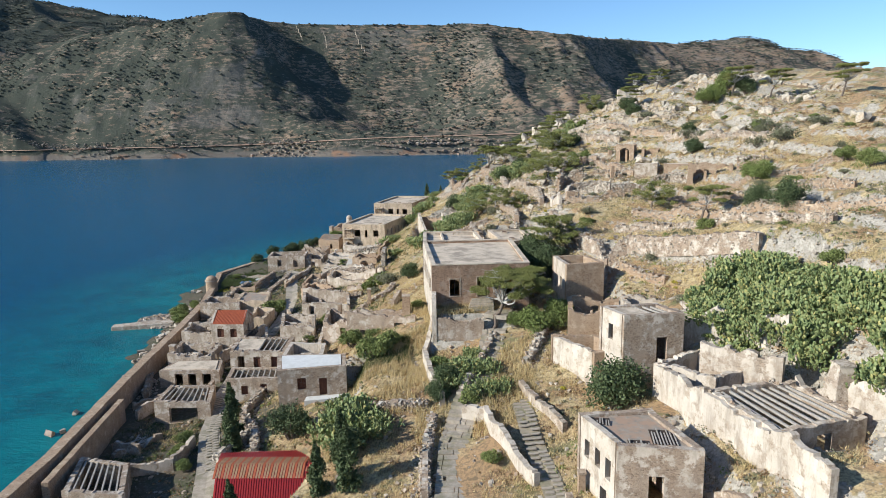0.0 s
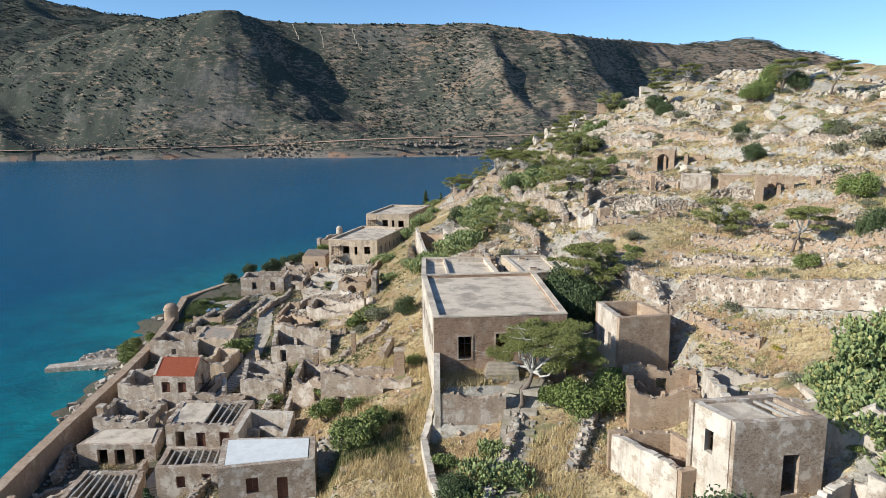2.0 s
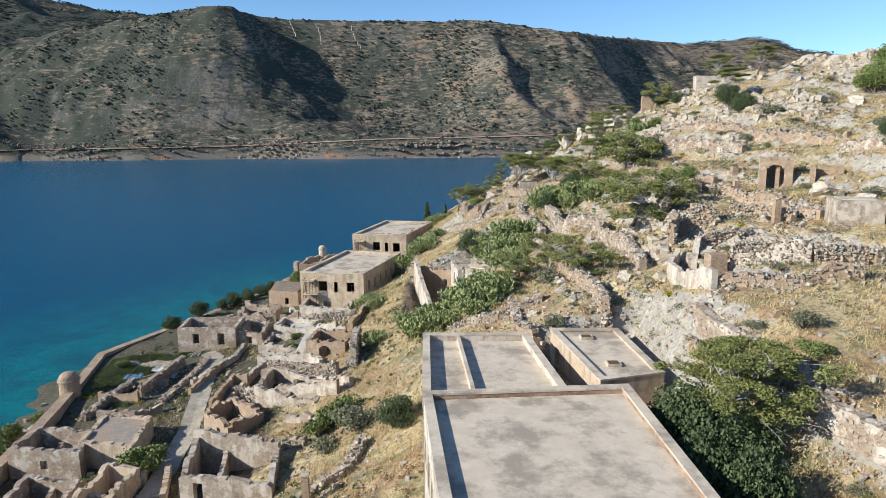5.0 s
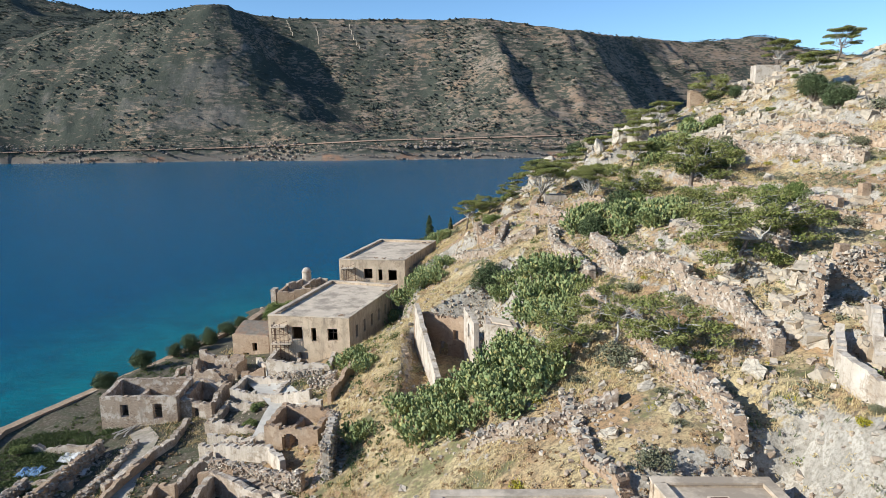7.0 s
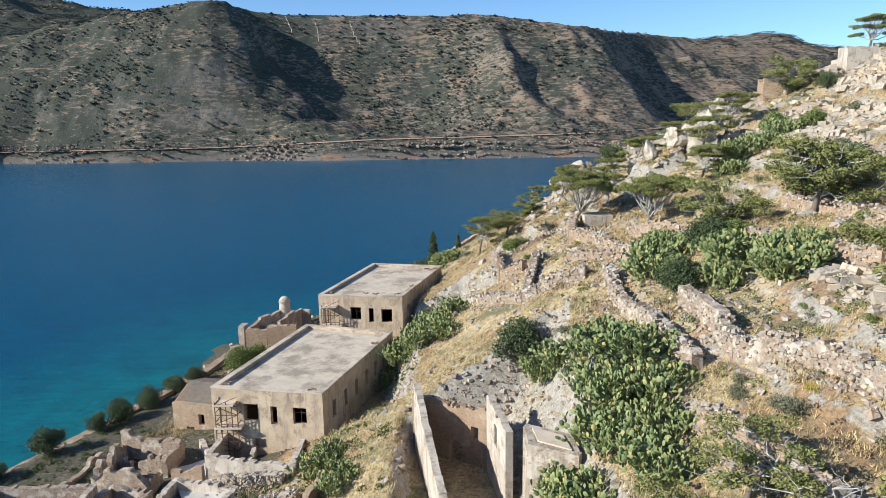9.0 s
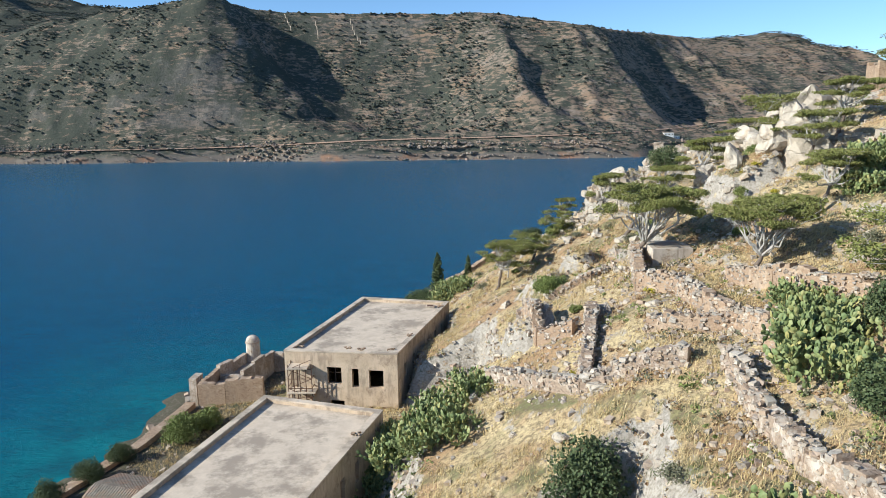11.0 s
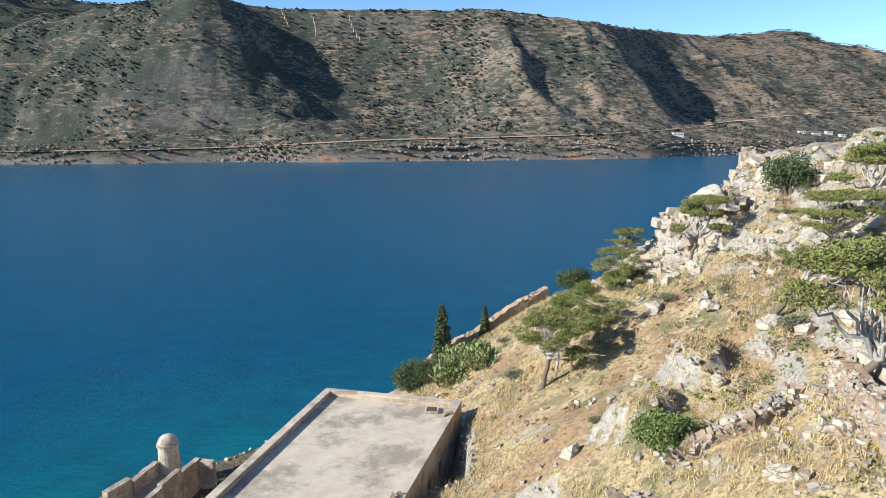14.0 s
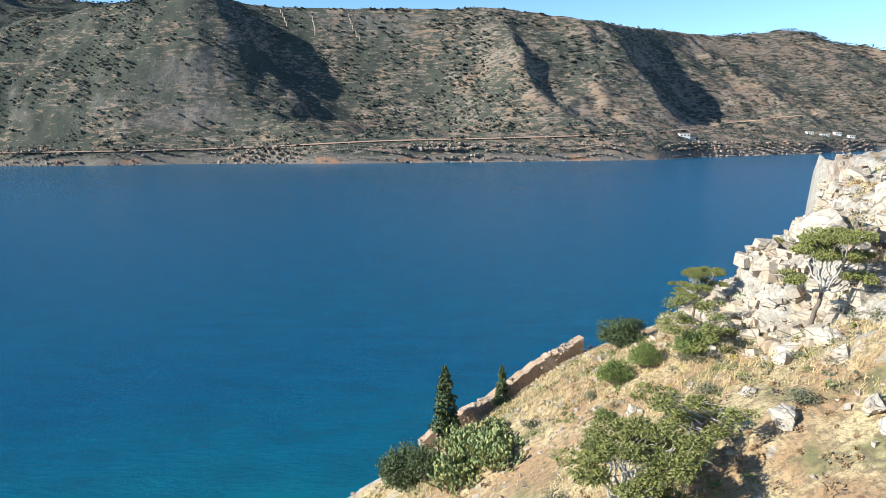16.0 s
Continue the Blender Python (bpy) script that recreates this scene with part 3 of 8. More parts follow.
def wall_into(s, p, q, bottom, top, thick, holes=(), ragged=0.0, seed=1, grain=0.6, side=0.0):
    """Upright wall from p to q. bottom, top: heights or functions of the distance along. holes: (from, to, low, high).
    side: shifts the wall across its line, in shares of the thickness."""
    (ax, ay), (bx, by) = p, q
    length = math.hypot(bx - ax, by - ay)
    if length < 0.05:
        return
    dx, dy = (bx - ax) / length, (by - ay) / length
    nx, ny = dy * thick, -dx * thick
    cuts = {0.0, length}
    for h in holes:
        cuts |= {min(max(h[0], 0), length), min(max(h[1], 0), length)}
    curved = ragged > 0 or callable(bottom) or callable(top)
    if curved:
        k = max(1, int(length / grain))
        jit = random.Random(seed + 3)
        for n in range(1, k):
            c = length * (n + (jit.uniform(-0.3, 0.3) if ragged > 0.15 else 0)) / k
            cuts |= {c, c + 0.03} if ragged > 0.15 else {c}
    cuts = sorted(c for c in cuts if c <= length)
    rnd = random.Random(seed)
    crest = {}
    drop = rnd.uniform(-0.5, 0.22) * min(ragged, 0.8)
    for last, c in zip([-1.0] + cuts, cuts):
        z = top(c) if callable(top) else top
        if ragged > 0.15:      # courses break off in steps
            if c - last < 0.031:
                drop = rnd.uniform(-0.5, 0.22) * min(ragged, 0.8)
            z += drop + rnd.uniform(-0.06, 0.06)
            z -= ragged * 1.15 * abs(wave(np.array([c * 1.0 + seed * 7.3]), np.array([seed * 1.7]), 2.1, seed)[0]) ** 1.3
        elif ragged:
            z -= ragged * abs(wave(np.array([c * 1.0 + seed * 7.3]), np.array([seed * 1.7]), 2.1, seed)[0])
        crest[c] = z
    foot = {c: (bottom(c) if callable(bottom) else bottom) for c in cuts}
    for a, b in zip(cuts, cuts[1:]):
        if b - a < 1e-4:
            continue
        mid = (a + b) / 2
        gaps = sorted((h[2], h[3]) for h in holes if h[0] - 1e-6 <= mid <= h[1] + 1e-6)
        lo = [(foot[a], foot[b])]
        spans, cur = [], (foot[a], foot[b])
        for g0, g1 in gaps:
            spans.append((cur, (g0, g0)))
            cur = (g1, g1)
        spans.append((cur, (crest[a], crest[b])))
        for (za, zb), (ta, tb) in spans:
            if min(ta - za, tb - zb) < 0.02:
                continue
            o0, o1 = side - 0.5, side + 0.5
            A, B = (ax + dx * a, ay + dy * a), (ax + dx * b, ay + dy * b)
            s.hexa([(A[0] + nx * o1, A[1] + ny * o1, za), (B[0] + nx * o1, B[1] + ny * o1, zb), (B[0] + nx * o0, B[1] + ny * o0, zb), (A[0] + nx * o0, A[1] + ny * o0, za),
                    (A[0] + nx * o1, A[1] + ny * o1, ta), (B[0] + nx * o1, B[1] + ny * o1, tb), (B[0] + nx * o0, B[1] + ny * o0, tb), (A[0] + nx * o0, A[1] + ny * o0, ta)])


def footing(p, q, deep=0.5):
    """Foot of a wall from p to q, sunk a little into the ground; a function of the distance along."""
    L = math.hypot(q[0] - p[0], q[1] - p[1])
    return lambda c: ground(p[0] + (q[0] - p[0]) * c / L, p[1] + (q[1] - p[1]) * c / L) - deep


def along(p, q, s, z, out=0.0):
    L = math.hypot(q[0] - p[0], q[1] - p[1])
    dx, dy = (q[0] - p[0]) / L, (q[1] - p[1]) / L
    return Vector((p[0] + dx * s + dy * out, p[1] + dy * s - dx * out, z))


def inset(ring, d):
    c = [sum(p[i] for p in ring) / len(ring) for i in (0, 1)]
    out = []
    for x, y in ring:
        r = math.hypot(x - c[0], y - c[1])
        k = max(0.05, (r - d * 1.35) / r)
        out.append((c[0] + (x - c[0]) * k, c[1] + (y - c[1]) * k))
    return out


def fill_opening(parent, p, q, s0, s1, z0, z1, kind, thick, trim=None):
    """Leaf, shutters, frame or bars set in an opening."""
    o = parent.location
    if kind == "door":
        s = Solid(o)
        s.hexa([along(p, q, s0, z0, -0.02), along(p, q, s1, z0, -0.02), along(p, q, s1, z0, -0.10), along(p, q, s0, z0, -0.10),
                along(p, q, s0, z1, -0.02), along(p, q, s1, z1, -0.02), along(p, q, s1, z1, -0.10), along(p, q, s0, z1, -0.10)])
        for k in range(3):
            a = s0 + (s1 - s0) * (k + 0.18) / 3
            s.bar(along(p, q, a, z0 + 0.1, 0.0), along(p, q, a, z1 - 0.1, 0.0), 0.05, 0.03)
        s.make("door", WOOD_RED, parent, "closed red-brown wooden door")
    elif kind == "shutter":
        mid = (s0 + s1) / 2
        for a, b in ((s0, mid - 0.015), (mid + 0.015, s1)):
            s = Solid(o)
            for e0, e1 in ((a, a + 0.08), (b - 0.08, b)):
                s.hexa([along(p, q, e0, z0, 0.02), along(p, q, e1, z0, 0.02), along(p, q, e1, z0, -0.04), along(p, q, e0, z0, -0.04),
                        along(p, q, e0, z1, 0.02), along(p, q, e1, z1, 0.02), along(p, q, e1, z1, -0.04), along(p, q, e0, z1, -0.04)])
            k = max(4, int((z1 - z0) / 0.16))
            for i in range(k):
                z = z0 + (z1 - z0) * (i + 0.5) / k
                s.bar(along(p, q, a + 0.05, z, -0.01), along(p, q, b - 0.05, z, -0.01), 0.05, (z1 - z0) / k * 0.8)
            s.make("shutter", WOOD_RED, parent, "closed brown slatted shutter")
    elif kind == "frame":
        s = Solid(o)
        for a in (s0 + 0.04, (s0 + s1) / 2, s1 - 0.04):
            s.bar(along(p, q, a, z0, -0.15), along(p, q, a, z1, -0.15), 0.07, 0.07)
        for z in (z0 + 0.04, z0 + (z1 - z0) * 0.62, z1 - 0.04):
            s.bar(along(p, q, s0, z, -0.15), along(p, q, s1, z, -0.15), 0.06, 0.06)
        s.make("window_frame", WOOD_DARK, parent)
    if trim:
        s = Solid(o)
        w = 0.13
        for a, b, c, d in ((s0 - w, s0, z0 - w, z1 + w), (s1, s1 + w, z0 - w, z1 + w), (s0, s1, z1, z1 + w), (s0, s1, z0 - w, z0)):
            s.hexa([along(p, q, a, c, thick / 2 + 0.05), along(p, q, b, c, thick / 2 + 0.05), along(p, q, b, c, thick / 2 - 0.2), along(p, q, a, c, thick / 2 - 0.2),
                    along(p, q, a, d, thick / 2 + 0.05), along(p, q, b, d, thick / 2 + 0.05), along(p, q, b, d, thick / 2 - 0.2), along(p, q, a, d, thick / 2 - 0.2)])
        s.make("surround", trim, parent)


RUIN_RINGS, TOPS = [], []
FEET = []       # plan corners of what stands on the ground


def arch(mid, width, low, high, fill=""):
    """Rows for a round-headed opening."""
    rows, k = [], 7
    for i in range(k):
        u = (i + 0.5) / k * 2 - 1
        rows.append((mid + u * width / 2, width / k + 0.002, low, high - width / 2 * (1 - math.sqrt(1 - u * u))))
    return rows


SIDES = ("front", "right", "back", "left")


def building(name, ring, top, label, category="house", wall=STONE, walls=None, roof="flat", roof_mat=CONCRETE, openings=None, parapet=0.35,
             thick=0.55, ragged=0.0, seed=1, skip=(), drop=None, trim=None, group="", rise=1.4, eaves=0.0, base=None):
    """A house or ruin on four plan corners: front left, front right, back right, back left. top: height of the walls.
    openings: side -> rows of (middle in metres, width, sill, head, filling), heights absolute. drop: side -> top of that wall."""
    ragged *= 0.6 if 0.2 < ragged < 1.2 else 1.0
    cx, cy = sum(p[0] for p in ring) / 4, sum(p[1] for p in ring) / 4
    g = min(ground(*p) for p in ring)
    FEET.append(ring)
    house = thing(name, cx, cy, g, label, category, group)
    for i, side in enumerate(SIDES):
        if side in skip:
            continue
        p, q = ring[i], ring[(i + 1) % 4]
        L = math.hypot(q[0] - p[0], q[1] - p[1])
        if i % 2:      # side walls butt between front and back
            d = Vector((q[0] - p[0], q[1] - p[1])).normalized() * thick / 2
            p2, q2 = (p[0] + d.x, p[1] + d.y), (q[0] - d.x, q[1] - d.y)
        else:
            d = Vector((q[0] - p[0], q[1] - p[1])).normalized() * thick / 2
            p2, q2 = (p[0] - d.x, p[1] - d.y), (q[0] + d.x, q[1] + d.y)
        off = thick / 2 * (1 if i % 2 == 0 else -1)
        rows = (openings or {}).get(side, ())
        holes = [(m - w / 2 + off, m + w / 2 + off, lo, hi) for m, w, lo, hi, *_ in rows]
        t = (drop or {}).get(side, top)
        if roof == "gable" and side in ("left", "right"):
            LL = math.hypot(q2[0] - p2[0], q2[1] - p2[1])
            t0 = t
            t = lambda c, LL=LL, t0=t0: t0 + rise * (1 - abs(2 * c / LL - 1)) - 0.05
        s = Solid(house.location)
        foot = base - 0.3 if base is not None else footing(p2, q2)
        wall_into(s, p2, q2, foot, t, thick, holes, ragged if side not in (skip or ()) else 0, seed + i * 3, 0.55)
        w = s.make("wall", (walls or {}).get(side, wall), house)
        if ragged > 0.2 and not callable(t):
            TOPS.append((p2, q2, t, ragged, house))
        for m, wd, lo, hi, *k in rows:
            if k and k[0]:
                fill_opening(house, p, q, m - wd / 2, m + wd / 2, lo, hi, k[0], thick, trim)
            elif trim:
                fill_opening(house, p, q, m - wd / 2, m + wd / 2, lo, hi, "", thick, trim)
    inner = inset(ring, thick * 0.5)
    if roof == "flat":
        s = Solid(house.location)
        s.slab(inner, top - parapet - 0.25, top - parapet)
        s.make("roof", roof_mat, house)
        if parapet > 0.05 and not ragged:
            for i in range(4):
                p, q = ring[i], ring[(i + 1) % 4]
                s = Solid(house.location)
                d = Vector((q[0] - p[0], q[1] - p[1])).normalized() * (thick / 2 + 0.04) * (1 if i % 2 == 0 else -1)
                wall_into(s, (p[0] - d.x, p[1] - d.y), (q[0] + d.x, q[1] + d.y), top + 0.004, top + 0.14, thick + 0.08)
                s.make("coping", CONCRETE, house)
    elif roof == "" and len(skip) == 0:
        RUIN_RINGS.append((inner, top))
        a = random.Random(seed).uniform(0.35, 0.65)
        f, r, b, l = inner
        across = math.dist(f, r) > math.dist(f, l)
        p, q = ((f[0] + (r[0] - f[0]) * a, f[1] + (r[1] - f[1]) * a), (l[0] + (b[0] - l[0]) * a, l[1] + (b[1] - l[1]) * a)) if across else (
            (f[0] + (l[0] - f[0]) * a, f[1] + (l[1] - f[1]) * a), (r[0] + (b[0] - r[0]) * a, r[1] + (b[1] - r[1]) * a))
        L = math.dist(p, q)
        s = Solid(house.location)
        low = top - random.Random(seed + 5).uniform(0.4, 1.6)
        wall_into(s, p, q, footing(p, q), low, 0.45, [(L * 0.3, L * 0.3 + 0.9, min(low - 1.2, max(ground(*p), ground(*q)) - 0.2), min(low - 0.4, max(ground(*p), ground(*q)) + 1.9))], max(ragged, 0.5), seed + 17, 0.5)
        if s.v:
            s.make("partition_wall", wall, house)
    elif roof == "gable":
        f, r, b, l = ring
        e = eaves
        a0, a1 = Vector((*f, top)), Vector((*r, top))
        b1, b0 = Vector((*b, top)), Vector((*l, top))
        m0, m1 = (a0 + b0) / 2 + Vector((0, 0, rise)), (a1 + b1) / 2 + Vector((0, 0, rise))
        sx = (a1 - a0).normalized() * e
        for lo0, lo1 in ((a0, a1), (b0, b1)):
            run0, run1 = (lo0 - m0), (lo1 - m1)
            l0, l1 = m0 + run0 * (1 + e / run0.length) - sx, m1 + run1 * (1 + e / run1.length) + sx
            n0, n1 = m0 - sx, m1 + sx
            s = Solid(house.location)
            up = Vector((0, 0, 0.14))
            quad = [l0, l1, n1, n0] if lo0 is a0 else [l1, l0, n0, n1]
            s.hexa(quad + [v + up for v in quad])
            roof_ob = s.make("roof", roof_mat, house)
            tiles(house, roof_ob, l0 + up, l1 + up, n1 + up, n0 + up, roof_mat)
    elif roof in ("beams", "half"):
        f, r, b, l = inner
        s = Solid(house.location)
        k = max(4, int(math.dist(f, r) / 0.75))
        for i in range(k):
            a = (i + 0.5) / k
            if roof == "half" and a < 0.5:
                continue
            p0 = (f[0] + (r[0] - f[0]) * a, f[1] + (r[1] - f[1]) * a)
            p1 = (l[0] + (b[0] - l[0]) * a, l[1] + (b[1] - l[1]) * a)
            beam = Solid(house.location)
            rr = random.Random(seed * 31 + i)
            beam.bar((*p0, top - 0.3 + rr.uniform(-0.05, 0.05)), (*p1, top - 0.3 + rr.uniform(-0.08, 0.05)), 0.16, 0.18)
            beam.make("beam", WOOD_GREY, house)
        if roof == "half":
            s = Solid(house.location)
            h = [f, ((f[0] + r[0]) / 2, (f[1] + r[1]) / 2), ((l[0] + b[0]) / 2, (l[1] + b[1]) / 2), l]
            s.slab(h, top - 0.45, top - 0.2)
            s.make("roof", roof_mat, house)
    return house


def tiles(house, roof_ob, l0, l1, n1, n0, mat, step=0.24):
    """Rows of half-round tiles up one roof slope, as one joined part."""
    s = Solid(house.location)
    L = (l1 - l0).length
    k = int(L / step)
    for i in range(k):
        a = (i + 0.5) / k
        p, q = l0.lerp(l1, a), n0.lerp(n1, a)
        s.bar(p + Vector((0, 0, 0.03)), q + Vector((0, 0, 0.03)), step * 0.55, 0.09)
    tagged(s.make("tiling", mat, house), kind="stuff")


# ---- land, sea and far shore ----
def sheet(name, xs, ys, z, mat, attr=None, values=None):
    nx, ny = len(xs), len(ys)
    X, Y = np.meshgrid(xs, ys)
    verts = np.stack([X.ravel(), Y.ravel(), z.ravel()], 1)
    i = np.arange(nx * ny).reshape(ny, nx)
    faces = np.stack([i[:-1, :-1].ravel(), i[:-1, 1:].ravel(), i[1:, 1:].ravel(), i[1:, :-1].ravel()], 1)
    me = bpy.data.meshes.new(name)
    me.from_pydata(verts.tolist(), [], faces.tolist())
    me.materials.append(mat)
    if attr:
        me.attributes.new(attr, "FLOAT", "POINT").data.foreach_set("value", values.ravel().astype(np.float32))
    me.shade_smooth()
    return new(name, me)


def build_ground():
    xs = np.concatenate([np.arange(-75, 75, 0.7), np.arange(75, 130, 1.6), np.arange(130, 260, 8)])
    ys = np.concatenate([np.arange(-120, 20, 5), np.arange(20, 270, 0.7), np.arange(270, 450, 3)])
    X, Y = np.meshgrid(xs, ys)
    Z = land(X, Y)
    gx, gy = np.gradient(Z, xs, axis=1), np.gradient(Z, ys, axis=0)
    steep = np.hypot(gx, gy)
    rocky = np.clip((steep - 0.5) * 1.3, 0, 1) + 0.24 * np.clip((X - 10) / 30, 0, 1) + 0.35 * np.clip((Y - 215) / 15, 0, 1) * np.clip((X - 8) / 8, 0, 1)
    rocky = np.where(shore_distance(X, Y) < 0.5, 1.0, np.clip(rocky, 0, 1))
    ob = sheet("ground", xs, ys, Z, GROUND, "rocky", rocky)
    # where the dark soil with the painted wall shade lies
    earth_and_shade = np.clip((-17 - X) / 8, 0, 1)
    ob.data.attributes.new("earth_and_shade", "FLOAT", "POINT").data.foreach_set("value", earth_and_shade.ravel().astype(np.float32))
    return tagged(ob, "dry grassy limestone hillside sloping down to the sea", "ground", kind="structure")


FRONT_X = [-1900, -910, -810, -750, -700, -611, -523, -456, -389, -302, -171, -41, 57, 133, 220, 329, 438, 535, 655, 754, 900, 1300]
FRONT_Z = [60, 140, 177, 199, 217, 229, 237, 244, 251, 243, 239, 236, 236, 226, 214, 203, 192, 184, 158, 134, 108, 85]
RIB_X = [-1300, -1000, -860, -700, -560, -450, -395, -350, -300, -230, -130, -30, 30, 95, 135, 190, 300, 392, 470, 620, 690, 800, 1100]
RIB_Z = [70, 74, 78, 80, 96, 136, 148, 122, 22, -92, -165, -150, -98, -20, -62, -66, 26, -60, -66, 34, -24, -30, 0]


def far_relief():
    """Grid and heights of the hills across the strait: a front ridge cut by spurs, with higher hills behind both ends."""
    xs = np.concatenate([np.arange(-1900, -1100, 20), np.arange(-1100, 1000, 6), np.arange(1000, 1600, 20)])
    ys = np.concatenate([np.arange(985, 1400, 5), np.arange(1400, 1760, 12), np.arange(1760, 2300, 30)])
    X, Y = np.meshgrid(xs, ys)
    right, left = np.clip((X - 200) / 300, 0, 1), np.clip((-X - 560) / 220, 0, 1)
    shore = 1030 + 18 * wave(X, X * 0, 160, 3) + 7 * wave(X, X * 0, 45, 4) + 135 * np.clip((X - 240) / 260, 0, 1.6) + np.clip((-X - 500) / 400, 0, 2) * 25
    top = 1330 + 380 * right          # where the crest stands
    crest = 39.8 + (cubic(FRONT_X, FRONT_Z, X * 1330 / top) - 39.8) * top / 1330
    s = np.clip((Y - shore) / (top - shore), 0, 1)
    slope = 0.62 * s + 0.38 * (s * s * (3 - 2 * s))
    gentle = 0.25 * s + 0.75 * s**1.9
    Z = crest * (0.06 * np.clip(s / 0.03, 0, 1) + 0.94 * (slope * (1 - 0.8 * right) + gentle * 0.8 * right))
    belly = 2.3 * np.clip(s - 0.14, 0, 1) ** 0.9 * np.clip(1 - s, 0, 1) ** 0.8
    warp = X + 0.33 * (Y - 1180) + 26 * wave(X, Y, 90, 15) + 13 * wave(X, Y, 33, 22)
    ribs = np.interp(warp, RIB_X, RIB_Z)
    crags = np.clip(wave(X, Y, 55, 16) + 0.2, 0, 1) * 13 * np.abs(wave(X * 0.7, Y, 20, 18))
    Z = Z + belly * (ribs + 5 * (1 - 2 * np.abs(wave(warp, Y * 0.6, 60, 11))) + 4 * wave(X, Y, 27, 12)) + np.clip(6 * s, 0, 1) * np.clip(6 * (1 - s), 0, 1) * (crags + 2.6 * wave(X, Y, 15, 13) + 1.6 * wave(X, Y, 8, 14))
    Z = np.minimum(Z, crest + 2 * wave(X, Y, 25, 23))
    Z = np.where(Y > top, crest - np.minimum((Y - top) * 0.30, 60), Z)
    # hills behind both ends
    for kx, kz, at, run in (([-1600, -1134, -981, -855, -769, -688, -600, -500, -300], [470, 398, 371, 345, 333, 312, 285, 240, 120], 1800, 0.38),
                            ([300, 500, 600, 686, 758, 844, 902, 988, 1045, 1086, 1200, 1500], [215, 250, 262, 266, 273, 267, 246, 237, 223, 201, 130, 80], 1900, 0.55)):
        back = cubic(kx, kz, X) - np.abs(Y - at) * run + 36 * (1 - 2 * np.abs(wave(X + 0.5 * Y, Y * 0.3, 110, 19))) * np.clip((at - Y) / 160, 0, 1) + 4 * wave(X, Y, 24, 20)
        Z = np.maximum(Z, back)
    return xs, ys, np.where(Y < shore, -3.0, Z)


def build_far():
    xs, ys, Z = far_relief()
    return tagged(sheet("far_hills", xs, ys, Z, FAR), "far scrub-covered hills beyond the strait", "hills", kind="structure"), xs, ys, Z


def far_height(x, y):
    i, j = np.searchsorted(FAR_X, x), np.searchsorted(FAR_Y, y)
    return float(FAR_Z[j, i])


def build_sea():
    xs = np.concatenate([[-4500, -2500, -1200, -600, -300, -200], np.arange(-150, 60, 3.0), np.arange(60, 300, 20), [400, 700, 1300, 2500, 4500]])
    ys = np.concatenate([[-2500, -900, -300, -120], np.arange(-60, 340, 3.0), [360, 420, 520, 700, 1000, 1500, 2500, 4500]])
    X, Y = np.meshgrid(xs, ys)
    d = -shore_distance(X, Y)
    reach = 55 + 14 * wave(X, Y, 30, 21)
    shallow = np.clip(1 - d / reach, 0, 1) * np.clip((330 - Y) / 120, 0.0, 1)
    return tagged(sheet("water", xs, ys, np.zeros(X.shape), SEA, "shallow", shallow), "calm deep-blue sea, turquoise near the shore", "water", kind="structure")


build_ground()
far_ob, FAR_X, FAR_Y, FAR_Z = build_far()
build_sea()


def build_far_road():
    """The coast road on its bench, the masts' fire breaks and white houses of the far shore."""
    v, f = [], []
    for x in np.arange(-1000, 880, 8.0):
        i = np.searchsorted(FAR_X, x)
        col = FAR_Z[:, i]
        lev = float(cubic([-1000, -500, -300, -110, 50, 200, 350, 450, 550, 900], [15, 17, 19, 26, 28, 31, 38, 46, 54, 66], np.array([x]))[0])
        j = int(np.argmax(col > lev))
        y = FAR_Y[j - 1] + (FAR_Y[j] - FAR_Y[j - 1]) * (lev - col[j - 1]) / max(col[j] - col[j - 1], 0.1)
        v += [(x, y - 2.6, lev + 0.2), (x, y + 1.6, lev + 1.5)]
    v = [(x, (y + (v[max(0, k - 2)][1] + v[min(len(v) - 2 + k % 2, k + 2)][1])) / 3, z) for k, (x, y, z) in enumerate(v)]
    for k in range(len(v) // 2 - 1):
        a = 2 * k
        f.append((a, a + 2, a + 3, a + 1))
    ob = link_mesh("far_road", v, f, mottled("reddish road cut", (0.44, 0.29, 0.20), (0.36, 0.235, 0.165), 0.05, 0.95, 0.1))
    tagged(ob, "narrow reddish coast road cut into the far shore", "road", kind="structure")


build_far_road()


